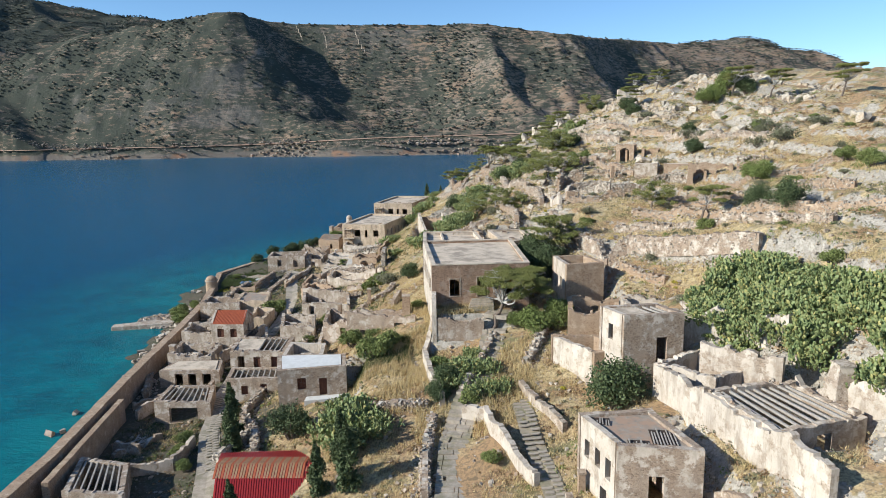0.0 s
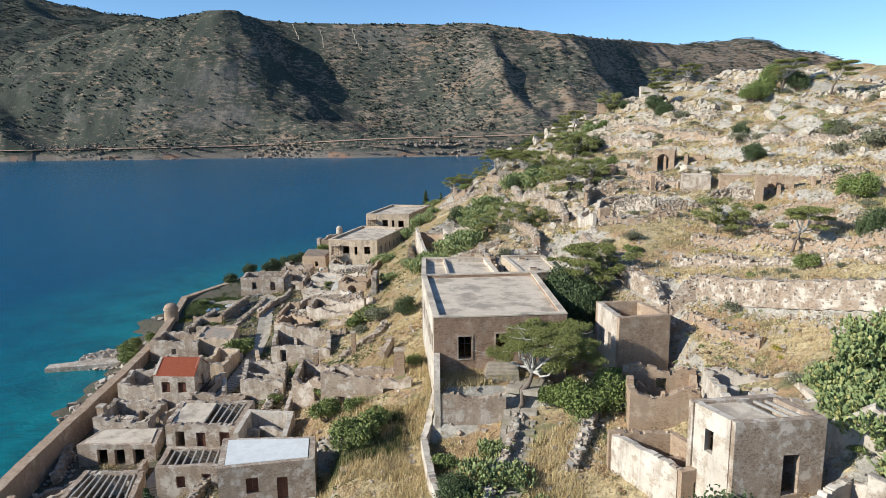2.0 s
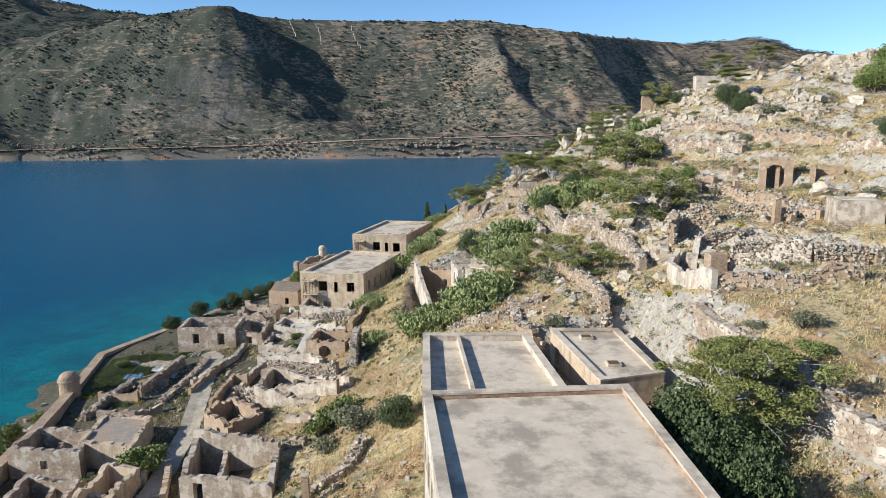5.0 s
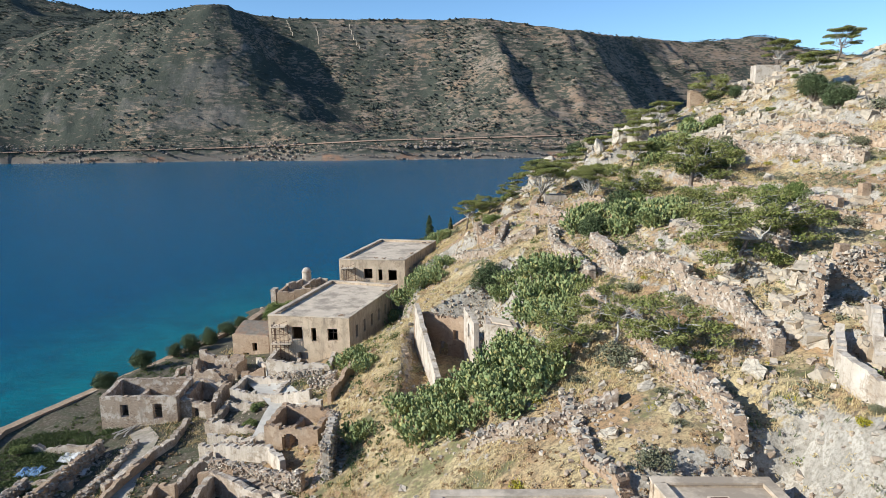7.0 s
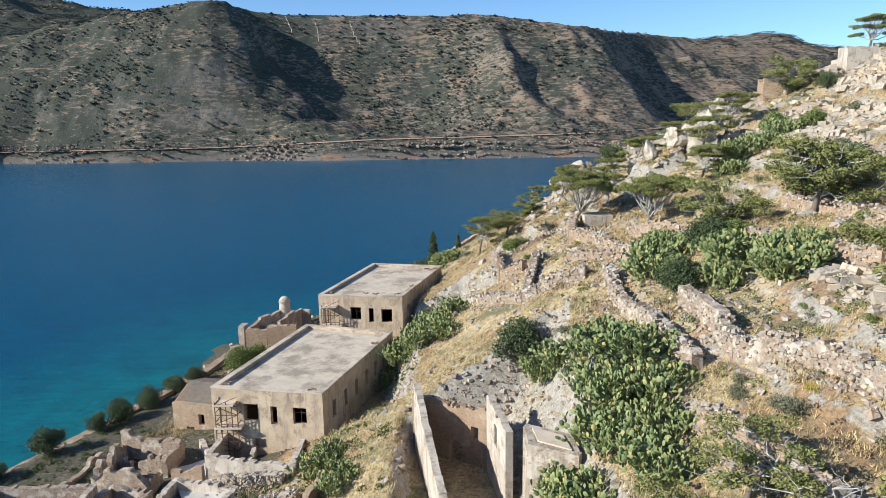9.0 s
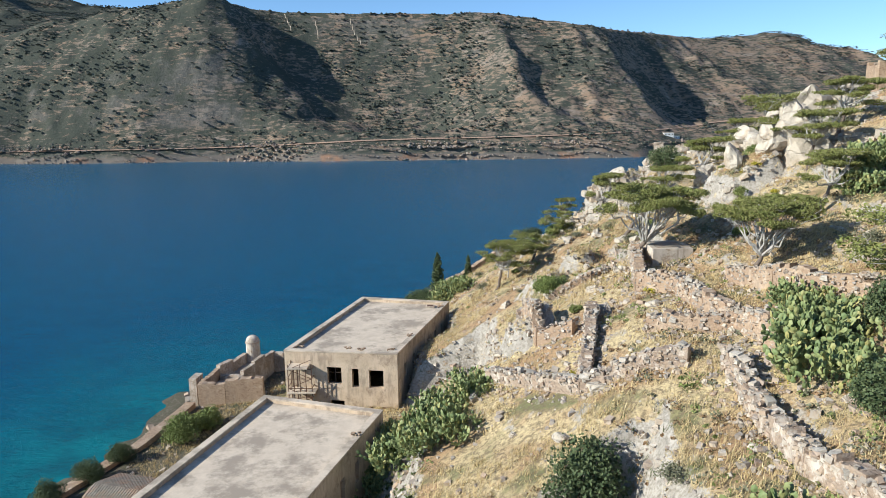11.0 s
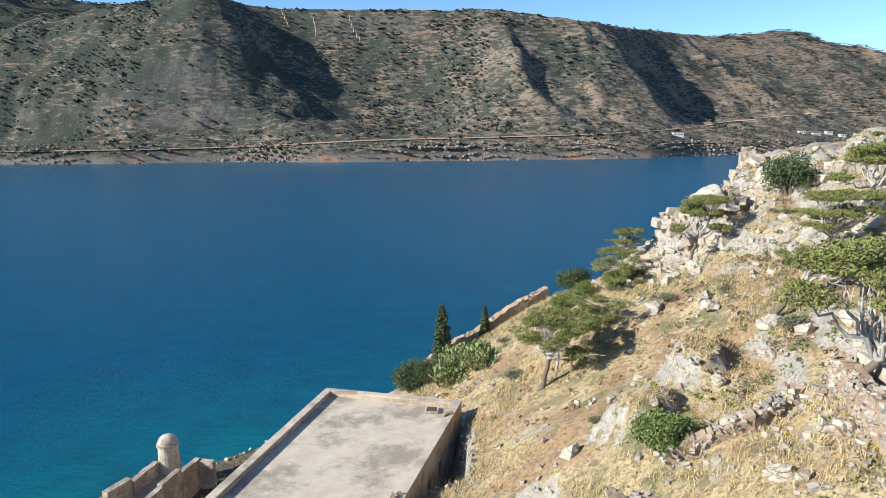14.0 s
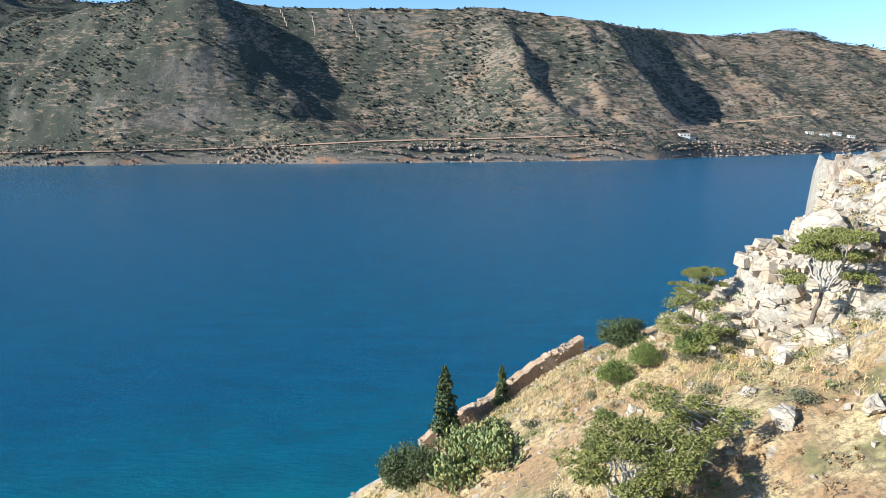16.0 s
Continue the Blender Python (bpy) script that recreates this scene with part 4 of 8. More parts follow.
def build_far_scrub():
    """Low bushes of the far slopes, beyond counting."""
    rng = np.random.default_rng(17)
    n = 150000
    X, Y = rng.uniform(-1250, 1050, n), rng.uniform(1035, 1900, n)
    dens = 0.7 * wave(X, Y, 60, 71) + 0.8 * wave(X * 0.4, Y, 11, 72) + rng.uniform(-0.8, 0.8, n)
    i, j = np.searchsorted(FAR_X, X), np.searchsorted(FAR_Y, Y)
    Z = FAR_Z[j, i]
    ok = (dens > 0.25) & (Z > 6)
    X, Y, Z = X[ok], Y[ok], Z[ok]
    m = len(X)
    r = 0.8 + 2.2 * rng.random(m) ** 2
    unit = np.array([(1, 0, 0), (0, 1, 0), (-1, 0, 0), (0, -1, 0), (0, 0, 1)], float)
    v = unit[None] * (r[:, None] * np.array([1.35, 1.2, 0.8]))[:, None, :] * rng.uniform(0.7, 1.3, (m, 5, 1))
    v = (v + np.stack([X, Y, Z - 0.4], 1)[:, None, :]).reshape(-1, 3)
    f = (np.arange(m)[:, None, None] * 5 + np.array([(0, 1, 4), (1, 2, 4), (2, 3, 4), (3, 0, 4)])[None]).reshape(-1, 3)
    ob = link_mesh("far_scrub", v.tolist(), f.tolist(), FAR_SCRUB)
    tagged(ob, "low dark scrub scattered over the far hills", "scrub", kind="stuff")


build_far_scrub()


def far_house(x, y, w, d, h):
    z = far_height(x, y)
    ob = thing("far_house", x, y, z, "small white house on the far shore", "house", "far white houses")
    s = Solid(ob.location)
    s.box((x - w / 2, y - d / 2, z - 6), (x + w / 2, y + d / 2, z + h))
    s.make("wall", WHITE_ROOF, ob)
    s = Solid(ob.location)
    s.box((x - w / 2 - 0.3, y - d / 2 - 0.3, z + h), (x + w / 2 + 0.3, y + d / 2 + 0.3, z + h + 0.6))
    s.make("roof", CONCRETE, ob)
    for i in range(3):
        s = Solid(ob.location)
        a = x - w / 2 + w * (i + 0.5) / 3
        s.box((a - w * 0.07, y - d / 2 - 0.15, z + h * 0.35), (a + w * 0.07, y - d / 2 + 0.1, z + h * 0.75))
        s.make("window", WOOD_DARK, ob)


for row in [(300, 1106, 14, 9, 4.5), (312, 1110, 9, 8, 3.5), (545, 1255, 10, 7, 4), (566, 1250, 12, 7, 4), (592, 1262, 10, 7, 4), (612, 1258, 9, 7, 4), (-560, 1318, 12, 8, 5), (-540, 1322, 8, 7, 4)]:
    far_house(*row)


def far_line(rows, label):
    v, f = [], []
    for (ax, ay), (bx, by) in zip(rows, rows[1:]):
        k = 14
        for i in range(k + 1):
            x, y = ax + (bx - ax) * i / k, ay + (by - ay) * i / k
            z = far_height(x, y) + 1.2
            v += [(x - 0.5, y, z + 1.0), (x + 0.5, y, z + 1.4)]
            if i:
                n = len(v)
                f.append((n - 4, n - 3, n - 1, n - 2))
    tagged(link_mesh("far_track", v, f, CONCRETE), label, "track", kind="structure")


far_line([(-298, 1324), (-288, 1312), (-282, 1304)], "pale track zigzagging down the far crest")
far_line([(-244, 1318), (-238, 1308), (-236, 1300)], "pale track zigzagging down the far crest")
far_line([(-184, 1322), (-174, 1308), (-164, 1300)], "pale track zigzagging down the far crest")

# ---- houses ----
def opn(*rows):
    return list(rows)


# large flat-roofed house above the stairs
building("large_house", [(-1.1, 85.8), (11.1, 86.7), (10.35, 105.0), (-3.0, 104.0)], 22.3, "large flat-roofed stone house with a concrete roof above the stairs",
         wall=BRICK, walls={"left": LIME}, openings={"front": opn((2.7, 1.3, 18.2, 20.4, "frame"), (6.3, 1.3, 18.0, 20.6, ""), (9.6, 1.3, 18.2, 20.4, "frame")),
         "left": opn(*[(2.0 + 2.9 * i, 0.9, 18.4, 20.2, "") for i in range(6)])}, parapet=0.3, trim=STONE_PALE)
building("rear_house", [(-3.1, 105.0), (6.8, 105.6), (5.2, 120.3), (-3.7, 120.3)], 21.2, "flat-roofed rear wing with a low concrete parapet", wall=LIME, parapet=0.5)
building("annex", [(9.75, 109.2), (14.4, 110.6), (13.7, 121.4), (8.0, 121.5)], 21.2, "small flat-roofed annex with roof hatches", wall=PLASTER, parapet=0.12, openings={"left": opn((2.2, 1.2, 18.5, 20.2, ""))})
# houses along the lower street
building("white_house", [(-20.1, 78.8), (-12.4, 80.3), (-13.1, 84.3), (-21.4, 84.0)], 10.9, "small stone house with a whitewashed flat roof", wall=STONE, roof_mat=WHITE_ROOF, parapet=-0.05,
         openings={"front": opn((2.6, 1.05, 8.2, 9.7, "shutter"), (5.2, 0.95, 7.3, 9.5, "door"))})
building("two_storey_ruin", [(-30.3, 91.6), (-22.9, 91.2), (-23.0, 97.2), (-31.0, 97.4)], 9.2, "roofless two-storey stone house with blocked openings", wall=STONE, roof="half",
         openings={"front": opn((1.3, 1.0, 6.4, 8.3, ""), (3.6, 1.0, 6.2, 8.2, "shutter"), (6.2, 1.1, 5.8, 8.3, "door"))}, ragged=0.2, seed=4)
building("low_house", [(-29.3, 86.4), (-22.4, 86.6), (-23.0, 90.2), (-29.8, 90.2)], 7.0, "low stone house with bare roof beams", wall=STONE, roof="beams",
         openings={"front": opn((2.2, 0.9, 4.6, 5.9, "shutter"), (4.8, 0.9, 4.2, 6.1, "door"))}, ragged=0.25, seed=6)
building("porch_house", [(-42.6, 95.6), (-34.1, 95.6), (-35.0, 99.5), (-41.8, 99.3)], 4.75, "low house with a concrete porch slab and dark doorways", wall=STONE, parapet=-0.1,
         openings={"front": opn((2.6, 1.2, 2.2, 4.2, ""), (4.6, 1.2, 2.2, 4.2, ""), (6.8, 1.3, 2.2, 4.2, ""))})
building("pergola_house", [(-38.2, 84.0), (-31.2, 83.9), (-32.6, 89.3), (-38.4, 89.3)], 4.8, "roofless stone house with a timber roof frame", wall=STONE, roof="beams",
         openings={"front": opn((3.6, 3.8, 1.8, 3.9, ""))}, ragged=0.3, seed=8)
building("red_roof_house", [(-39.4, 108.9), (-34.3, 108.6), (-34.4, 113.9), (-39.5, 114.2)], 7.9, "small restored house with an orange-red tiled roof and brown shutters", wall=STONE_PALE, roof="gable", roof_mat=TILE,
         openings={"front": opn((1.35, 1.15, 5.6, 7.1, "shutter"), (3.6, 1.15, 5.6, 7.1, "shutter")), "right": opn((2.6, 0.9, 5.4, 7.3, "shutter"))}, rise=1.5, eaves=0.25)
building("yard_ruin", [(-45.1, 110.3), (-39.9, 109.5), (-40.2, 115.6), (-45.8, 115.5)], 6.4, "roofless stone yard beside the red-roofed house", wall=STONE_PALE, roof="", ragged=0.6, seed=10, openings={"back": opn((2.5, 1.0, 4.0, 5.4, ""))})
building("wall_hut", [(-38.4, 63.2), (-32.4, 62.6), (-34.8, 68.6), (-40.3, 69.8)], 4.2, "roofless stone hut with bare beams by the sea wall", wall=STONE, roof="beams", ragged=0.3, seed=12)
building("sheet_roof_house", [(-21.4, 59.2), (-12.6, 59.0), (-14.2, 68.4), (-23.6, 67.8)], 5.4, "long house with a red sheet and old tile roof", wall=STONE_PALE, roof="gable", roof_mat=SHEET_RED, rise=1.0, eaves=0.3)
# houses by the upper lane
building("tower_house", [(16.1, 84.7), (20.5, 85.4), (19.3, 90.5), (15.3, 90.2)], 22.5, "tall roofless square stone house", wall=STONE_WARM, walls={"left": LIME}, roof="", ragged=0.12, seed=14,
         openings={"left": opn((1.3, 0.8, 18.6, 20.2, ""), (3.6, 0.8, 18.8, 20.4, ""), (1.5, 0.8, 16.4, 17.7, "")), "back": opn((2.2, 1.0, 19.5, 21.3, ""))})
building("upper_house", [(18.3, 64.4), (23.8, 65.0), (22.4, 68.4), (16.8, 67.6)], 21.6, "square stone house with a half-fallen flat roof", wall=STONE, walls={"left": LIME}, roof="half", roof_mat=CONCRETE, ragged=0.1, seed=16,
         openings={"front": opn((3.6, 1.1, 16.4, 19.2, "")), "left": opn((1.6, 0.7, 18.6, 20.2, "frame"))})
building("corner_house", [(13.7, 47.4), (19.2, 46.5), (17.5, 53.3), (11.9, 52.7)], 16.7, "two-storey stone house with a decayed earth roof", wall=STONE, walls={"left": LIME}, roof_mat=ROOF_EARTH, parapet=0.3, ragged=0.1, seed=18,
         openings={"front": opn((2.6, 1.1, 11.8, 14.4, "")), "left": opn((1.3, 0.75, 13.5, 15.0, "frame"), (2.9, 0.75, 13.5, 15.0, "frame"), (4.4, 0.75, 13.2, 14.9, "frame"), (3.8, 0.9, 10.3, 12.2, ""))})
building("beam_house", [(24.4, 46.0), (31.7, 48.4), (29.8, 55.1), (22.7, 53.5)], 18.4, "large roofless house with grey roof timbers", wall=STONE_PALE, walls={"left": LIME}, roof="beams", ragged=0.45, seed=20,
         openings={"left": opn((1.5, 0.8, 16.0, 17.2, ""), (5.5, 0.9, 15.8, 17.3, "frame")), "front": opn((4.0, 1.4, 15.5, 17.5, ""))})
building("arched_ruin", [(16.0, 66.9), (19.1, 67.6), (17.1, 72.8), (12.6, 72.9)], 17.0, "roofless stone house with an arched doorway", wall=STONE_WARM, walls={"left": LIME}, roof="", ragged=0.35, seed=22,
         openings={"front": arch(1.4, 1.5, 14.2, 16.4)})
# long blocks towards the headland
building("long_block", [(-28.1, 177.2), (-17.1, 175.4), (-12.2, 194.6), (-23.3, 198.0)], 14.85, "long flat-roofed ochre block, derelict, with dark windows", wall=PLASTER, parapet=0.3,
         openings={"front": opn((3.9, 1.5, 11.6, 13.4, ""), (6.3, 0.7, 11.4, 13.3, ""), (9.0, 1.4, 11.6, 13.3, "frame"), (4.6, 1.4, 8.7, 9.8, "")),
                   "right": opn(*[(2.4 + 2.9 * i, 0.8, 11.4, 13.2, "") for i in range(6)])}, seed=24)
building("far_block", [(-22.75, 204.6), (-11.46, 203.3), (-6.5, 223.2), (-17.75, 225.9)], 17.26, "long flat-roofed ochre block near the headland, derelict", wall=PLASTER, parapet=0.3,
         openings={"front": opn((5.0, 1.5, 13.9, 15.7, "frame"), (7.2, 0.7, 13.6, 15.6, ""), (9.4, 1.5, 13.6, 15.5, ""), (5.2, 1.5, 10.9, 12.1, "")),
                   "right": opn(*[(2.4 + 2.9 * i, 0.8, 13.8, 15.5, "") for i in range(6)])}, seed=26)
building("shore_ruin", [(-44.6, 162.7), (-35.9, 162.6), (-36.3, 168.4), (-45.0, 168.2)], 9.3, "roofless square stone ruin", wall=STONE, roof="", ragged=0.3, seed=28,
         openings={"front": opn((2.6, 1.0, 6.6, 8.2, ""), (6.6, 1.1, 6.4, 8.3, ""))})

building("scarp_house", [(-4.3, 152.5), (-0.2, 157.6), (-1.3, 164.5), (-7.3, 168.2)], 17.6, "tall roofless plastered house on the scarp with a fallen front", wall=LIME, walls={"back": STONE_WARM}, roof="", ragged=0.7, seed=30, skip=("front",),
         openings={"back": arch(3.0, 1.3, 12.6, 14.6) + [(1.2, 0.7, 15.0, 16.2)], "right": [(3.4, 0.9, 16.6, 18.2)]}, drop={"right": 19.4, "left": lambda c: 19.0 - 0.24 * c, "back": 18.0})
building("annex", [(0.9, 154.0), (3.4, 152.6), (3.3, 155.0), (0.9, 156.4)], 20.3, "small concrete-roofed shed beside the scarp house", wall=STONE_PALE, parapet=-0.1, seed=31)
building("white_court", [(-27.3, 172.4), (-18.9, 170.2), (-19.2, 176.6), (-27.2, 178.0)], 10.2, "roofless court of low whitewashed stone walls", wall=LIME, roof="", ragged=0.3, seed=32)
# roofless ruins of the lower town
RUIN = "roofless ruined stone house with broken wall tops"
building("ruined_house", [(-48.4, 127.3), (-40.8, 126.6), (-42.3, 131.6), (-48.4, 132.2)], 6.9, "square roofless ruin built against the sea wall", "ruin", STONE, roof="", ragged=0.5, seed=41, openings={"front": [(3.8, 0.8, 4.6, 5.6)]})
building("ruined_house", [(-41.6, 128.8), (-35.7, 127.7), (-36.9, 134.6), (-42.4, 135.5)], 7.0, "massive plastered ruin with a rounded top", "ruin", PLASTER, roof="flat", roof_mat=ROOF_EARTH, ragged=0.5, seed=42)
building("ruined_house", [(-25.8, 117.4), (-17.4, 115.6), (-18.6, 122.6), (-27.2, 124.6)], 9.4, RUIN, "ruin", STONE_PALE, roof="", ragged=0.7, seed=43, openings={"front": [(1.6, 0.95, 6.4, 8.6)]}, drop={"back": 10.2})
building("ruined_house", [(-27.2, 107.2), (-21.8, 106.2), (-23.0, 112.8), (-28.6, 114.0)], 8.3, RUIN, "ruin", STONE_PALE, roof="", ragged=0.8, seed=44, openings={"left": [(3.0, 1.0, 5.6, 7.4)]})
building("ruined_house", [(-33.6, 103.2), (-26.6, 102.4), (-26.9, 106.2), (-33.9, 106.6)], 6.4, RUIN, "ruin", STONE, roof="", ragged=0.7, seed=45, openings={"left": [(1.5, 1.0, 4.2, 5.8)]})
building("ruined_house", [(-22.2, 88.8), (-17.0, 88.2), (-17.6, 94.0), (-22.4, 94.6)], 9.2, "roofless house with whitewashed wall tops", "ruin", LIME, roof="", ragged=0.25, seed=46, drop={"front": 8.4})
building("ruined_house", [(-18.4, 99.6), (-11.4, 97.0), (-11.9, 102.6), (-18.8, 105.4)], 11.4, RUIN, "ruin", STONE, roof="", ragged=1.1, seed=47, openings={"front": [(3.2, 0.9, 8.6, 10.2)]})
building("ruined_house", [(-13.6, 93.2), (-4.2, 91.2), (-4.6, 95.4), (-13.2, 97.0)], 13.6, "long ruin with a dark doorway under a lintel", "ruin", STONE, roof="", ragged=0.6, seed=48, openings={"front": [(7.4, 1.3, 11.2, 12.9), (2.0, 0.8, 10.2, 11.6)]}, drop={"front": 14.2})
building("ruined_house", [(-29.6, 133.4), (-25.6, 129.2), (-23.2, 132.6), (-27.8, 137.0)], 8.6, RUIN, "ruin", STONE_WARM, roof="", ragged=0.9, seed=49, openings={"front": [(3.6, 0.9, 5.6, 7.4)]})
building("ruined_house", [(-25.0, 137.8), (-17.0, 133.0), (-16.8, 139.0), (-24.8, 144.4)], 9.6, RUIN, "ruin", STONE_PALE, roof="", ragged=0.8, seed=50)
building("ruined_house", [(-35.4, 163.6), (-31.6, 162.4), (-31.8, 169.2), (-35.6, 170.0)], 8.6, "narrow roofless ruin beside the lane", "ruin", STONE, roof="", ragged=0.8, seed=51, openings={"front": [(1.9, 1.0, 5.4, 7.6)]})
building("ruined_house", [(-36.8, 187.4), (-31.2, 185.8), (-29.6, 192.8), (-36.0, 194.4)], 9.0, "small gabled stone house with a collapsing earth roof", "house", STONE_WARM, roof="gable", roof_mat=ROOF_EARTH, seed=52, rise=1.0, openings={"front": [(3.6, 0.8, 6.6, 7.9), (2.0, 1.0, 4.8, 6.2)]})
building("ruined_house", [(-43.8, 101.4), (-37.2, 100.8), (-37.6, 106.6), (-44.2, 107.2)], 5.4, RUIN, "ruin", STONE_PALE, roof="", ragged=0.8, seed=53, openings={"right": [(2.4, 1.0, 3.0, 4.6)]})
building("ruined_house", [(-38.6, 172.8), (-33.0, 171.4), (-32.6, 178.4), (-39.2, 180.0)], 9.0, "tall broken ruin with a leaning gable", "ruin", STONE, roof="", ragged=1.6, seed=54, openings={"right": [(3.0, 0.9, 6.2, 8.0)]})
building("ruined_house", [(-30.6, 158.6), (-24.2, 156.6), (-23.6, 162.0), (-30.2, 164.2)], 8.0, RUIN, "ruin", STONE_PALE, roof="", ragged=0.9, seed=55)
building("ruined_house", [(-30.2, 166.2), (-24.6, 164.6), (-24.0, 169.4), (-30.0, 171.0)], 8.6, "roofless ruin with whitewashed walls", "ruin", LIME, roof="", ragged=0.7, seed=56)
building("ruined_house", [(-21.6, 151.2), (-16.4, 149.8), (-15.6, 154.6), (-21.0, 156.0)], 11.2, "collapsed house with an arched opening and timber props", "ruin", STONE_WARM, roof="", ragged=0.9, seed=57, openings={"front": arch(2.6, 1.8, 8.0, 10.2)})
building("ruined_house", [(-43.6, 118.0), (-38.2, 117.2), (-38.4, 122.4), (-44.2, 123.4)], 6.0, RUIN, "ruin", STONE, roof="", ragged=0.8, seed=58)
building("ruined_house", [(-36.6, 117.0), (-33.2, 116.6), (-33.2, 123.4), (-36.4, 124.2)], 6.8, RUIN, "ruin", PLASTER, roof="", ragged=1.0, seed=59)
# ruins by the upper lane and on the terraces
building("ruined_house", [(15.0, 76.0), (20.2, 75.4), (21.4, 80.6), (15.8, 81.6)], 19.2, "collapsed house of pinkish stone between the upper lane houses", "ruin", STONE_WARM, roof="", ragged=1.6, seed=61, openings={"back": [(2.6, 0.9, 16.8, 18.0)]})
building("ruined_house", [(20.4, 71.2), (26.8, 70.4), (27.0, 75.4), (21.4, 77.6)], 20.6, RUIN, "ruin", LIME, roof="", ragged=1.0, seed=62)
building("ruined_house", [(20.3, 60.4), (24.0, 56.6), (28.4, 58.6), (25.0, 63.4)], 18.4, "roofless yard with an arched door in a pale wall", "ruin", LIME, roof="", ragged=0.5, seed=63, openings={"left": arch(2.6, 1.0, 14.6, 16.6)})
building("ruined_house", [(40.8, 112.6), (46.8, 110.6), (48.0, 113.6), (42.0, 115.8)], ground(43, 112) + 3.0, "ruined vaulted house with two broken arches", "ruin", STONE_WARM, roof="", ragged=0.9, seed=67,
         openings={"front": arch(2.0, 2.8, ground(42.6, 112) - 0.2, ground(42.6, 112) + 2.3) + arch(5.1, 2.0, ground(45.8, 111) - 0.2, ground(45.8, 111) + 2.3)})
building("ruined_house", [(36.6, 144.2), (39.4, 142.8), (40.6, 145.6), (37.8, 147.0)], 35.8, "square ruin with an open front and a pale side wall", "ruin", STONE_WARM, walls={"left": LIME}, roof="", ragged=0.5, seed=68,
         openings={"front": arch(1.5, 1.9, ground(38, 143.5) - 0.2, 35.0)})
building("ruined_house", [(40.8, 140.4), (43.2, 139.0), (44.2, 141.0), (41.8, 142.4)], 35.0, "broken corner of a stone house", "ruin", STONE_WARM, roof="", ragged=0.9, seed=66, skip=("front",))
building("cistern", [(35.5, 125.5), (38.8, 124.4), (39.7, 127.8), (36.4, 128.8)], 32.6, "low stone cistern with a pale slab roof", "cistern", STONE_PALE, roof_mat=CONCRETE, parapet=-0.05, seed=73)
building("cistern", [(40.0, 122.6), (44.2, 121.4), (45.2, 124.6), (41.0, 126.0)], 32.7, "low stone cistern with a pale slab roof", "cistern", STONE_WARM, roof_mat=CONCRETE, parapet=-0.05, seed=74, openings={"front": [(2.2, 1.2, 30.2, 31.8)]})
building("cistern", [(12.8, 198.3), (15.9, 198.5), (16.2, 202.2), (13.1, 202.2)], 28.8, "low plastered cistern with a pinkish flat top", "cistern", LIME, roof_mat=ROOF_EARTH, parapet=0.0, seed=69)
building("ruined_house", [(42.0, 215.6), (45.6, 215.0), (46.2, 218.0), (42.6, 218.6)], ground(44, 217) + 2.4, "broken stone ruin on the crest of the hill", "ruin", STONE_WARM, roof="", ragged=0.9, seed=70)
building("ruined_house", [(54.0, 216.0), (57.6, 215.6), (58.0, 218.4), (54.4, 218.8)], ground(56, 217) + 2.2, "pale square ruin on the crest of the hill", "ruin", LIME, roof="", ragged=0.4, seed=72)

# ---- walls, streets and shore works ----
def path_points(line, step=1.0):
    out = []
    for (ax, ay), (bx, by) in zip(line, line[1:]):
        k = max(1, int(math.hypot(bx - ax, by - ay) / step))
        out += [(ax + (bx - ax) * i / k, ay + (by - ay) * i / k) for i in range(k)]
    return out + [line[-1]]


def freestanding(name, line, height, label, mat=STONE, thick=0.6, ragged=0.35, seed=1, level=None, category="wall", stones=True):
    """A wall along a line on the ground; level: one height for its top, else it follows the ground."""
    ob = thing(name, *line[0], ground(*line[0]), label, category)
    for i, (p, q) in enumerate(zip(line, line[1:])):
        s = Solid(ob.location)
        L = math.hypot(q[0] - p[0], q[1] - p[1])
        top = level if level is not None else (lambda c, p=p, q=q, L=L: ground(p[0] + (q[0] - p[0]) * c / L, p[1] + (q[1] - p[1]) * c / L) + height)
        d = Vector((q[0] - p[0], q[1] - p[1])).normalized() * thick * 0.3
        wall_into(s, p, (q[0] + d.x, q[1] + d.y), footing(p, q), top, thick, (), ragged, seed + i, 0.5)
        s.make("wall", mat, ob)
    if stones:
        WALL_LINES.append((line, height, level, ob))
    return ob


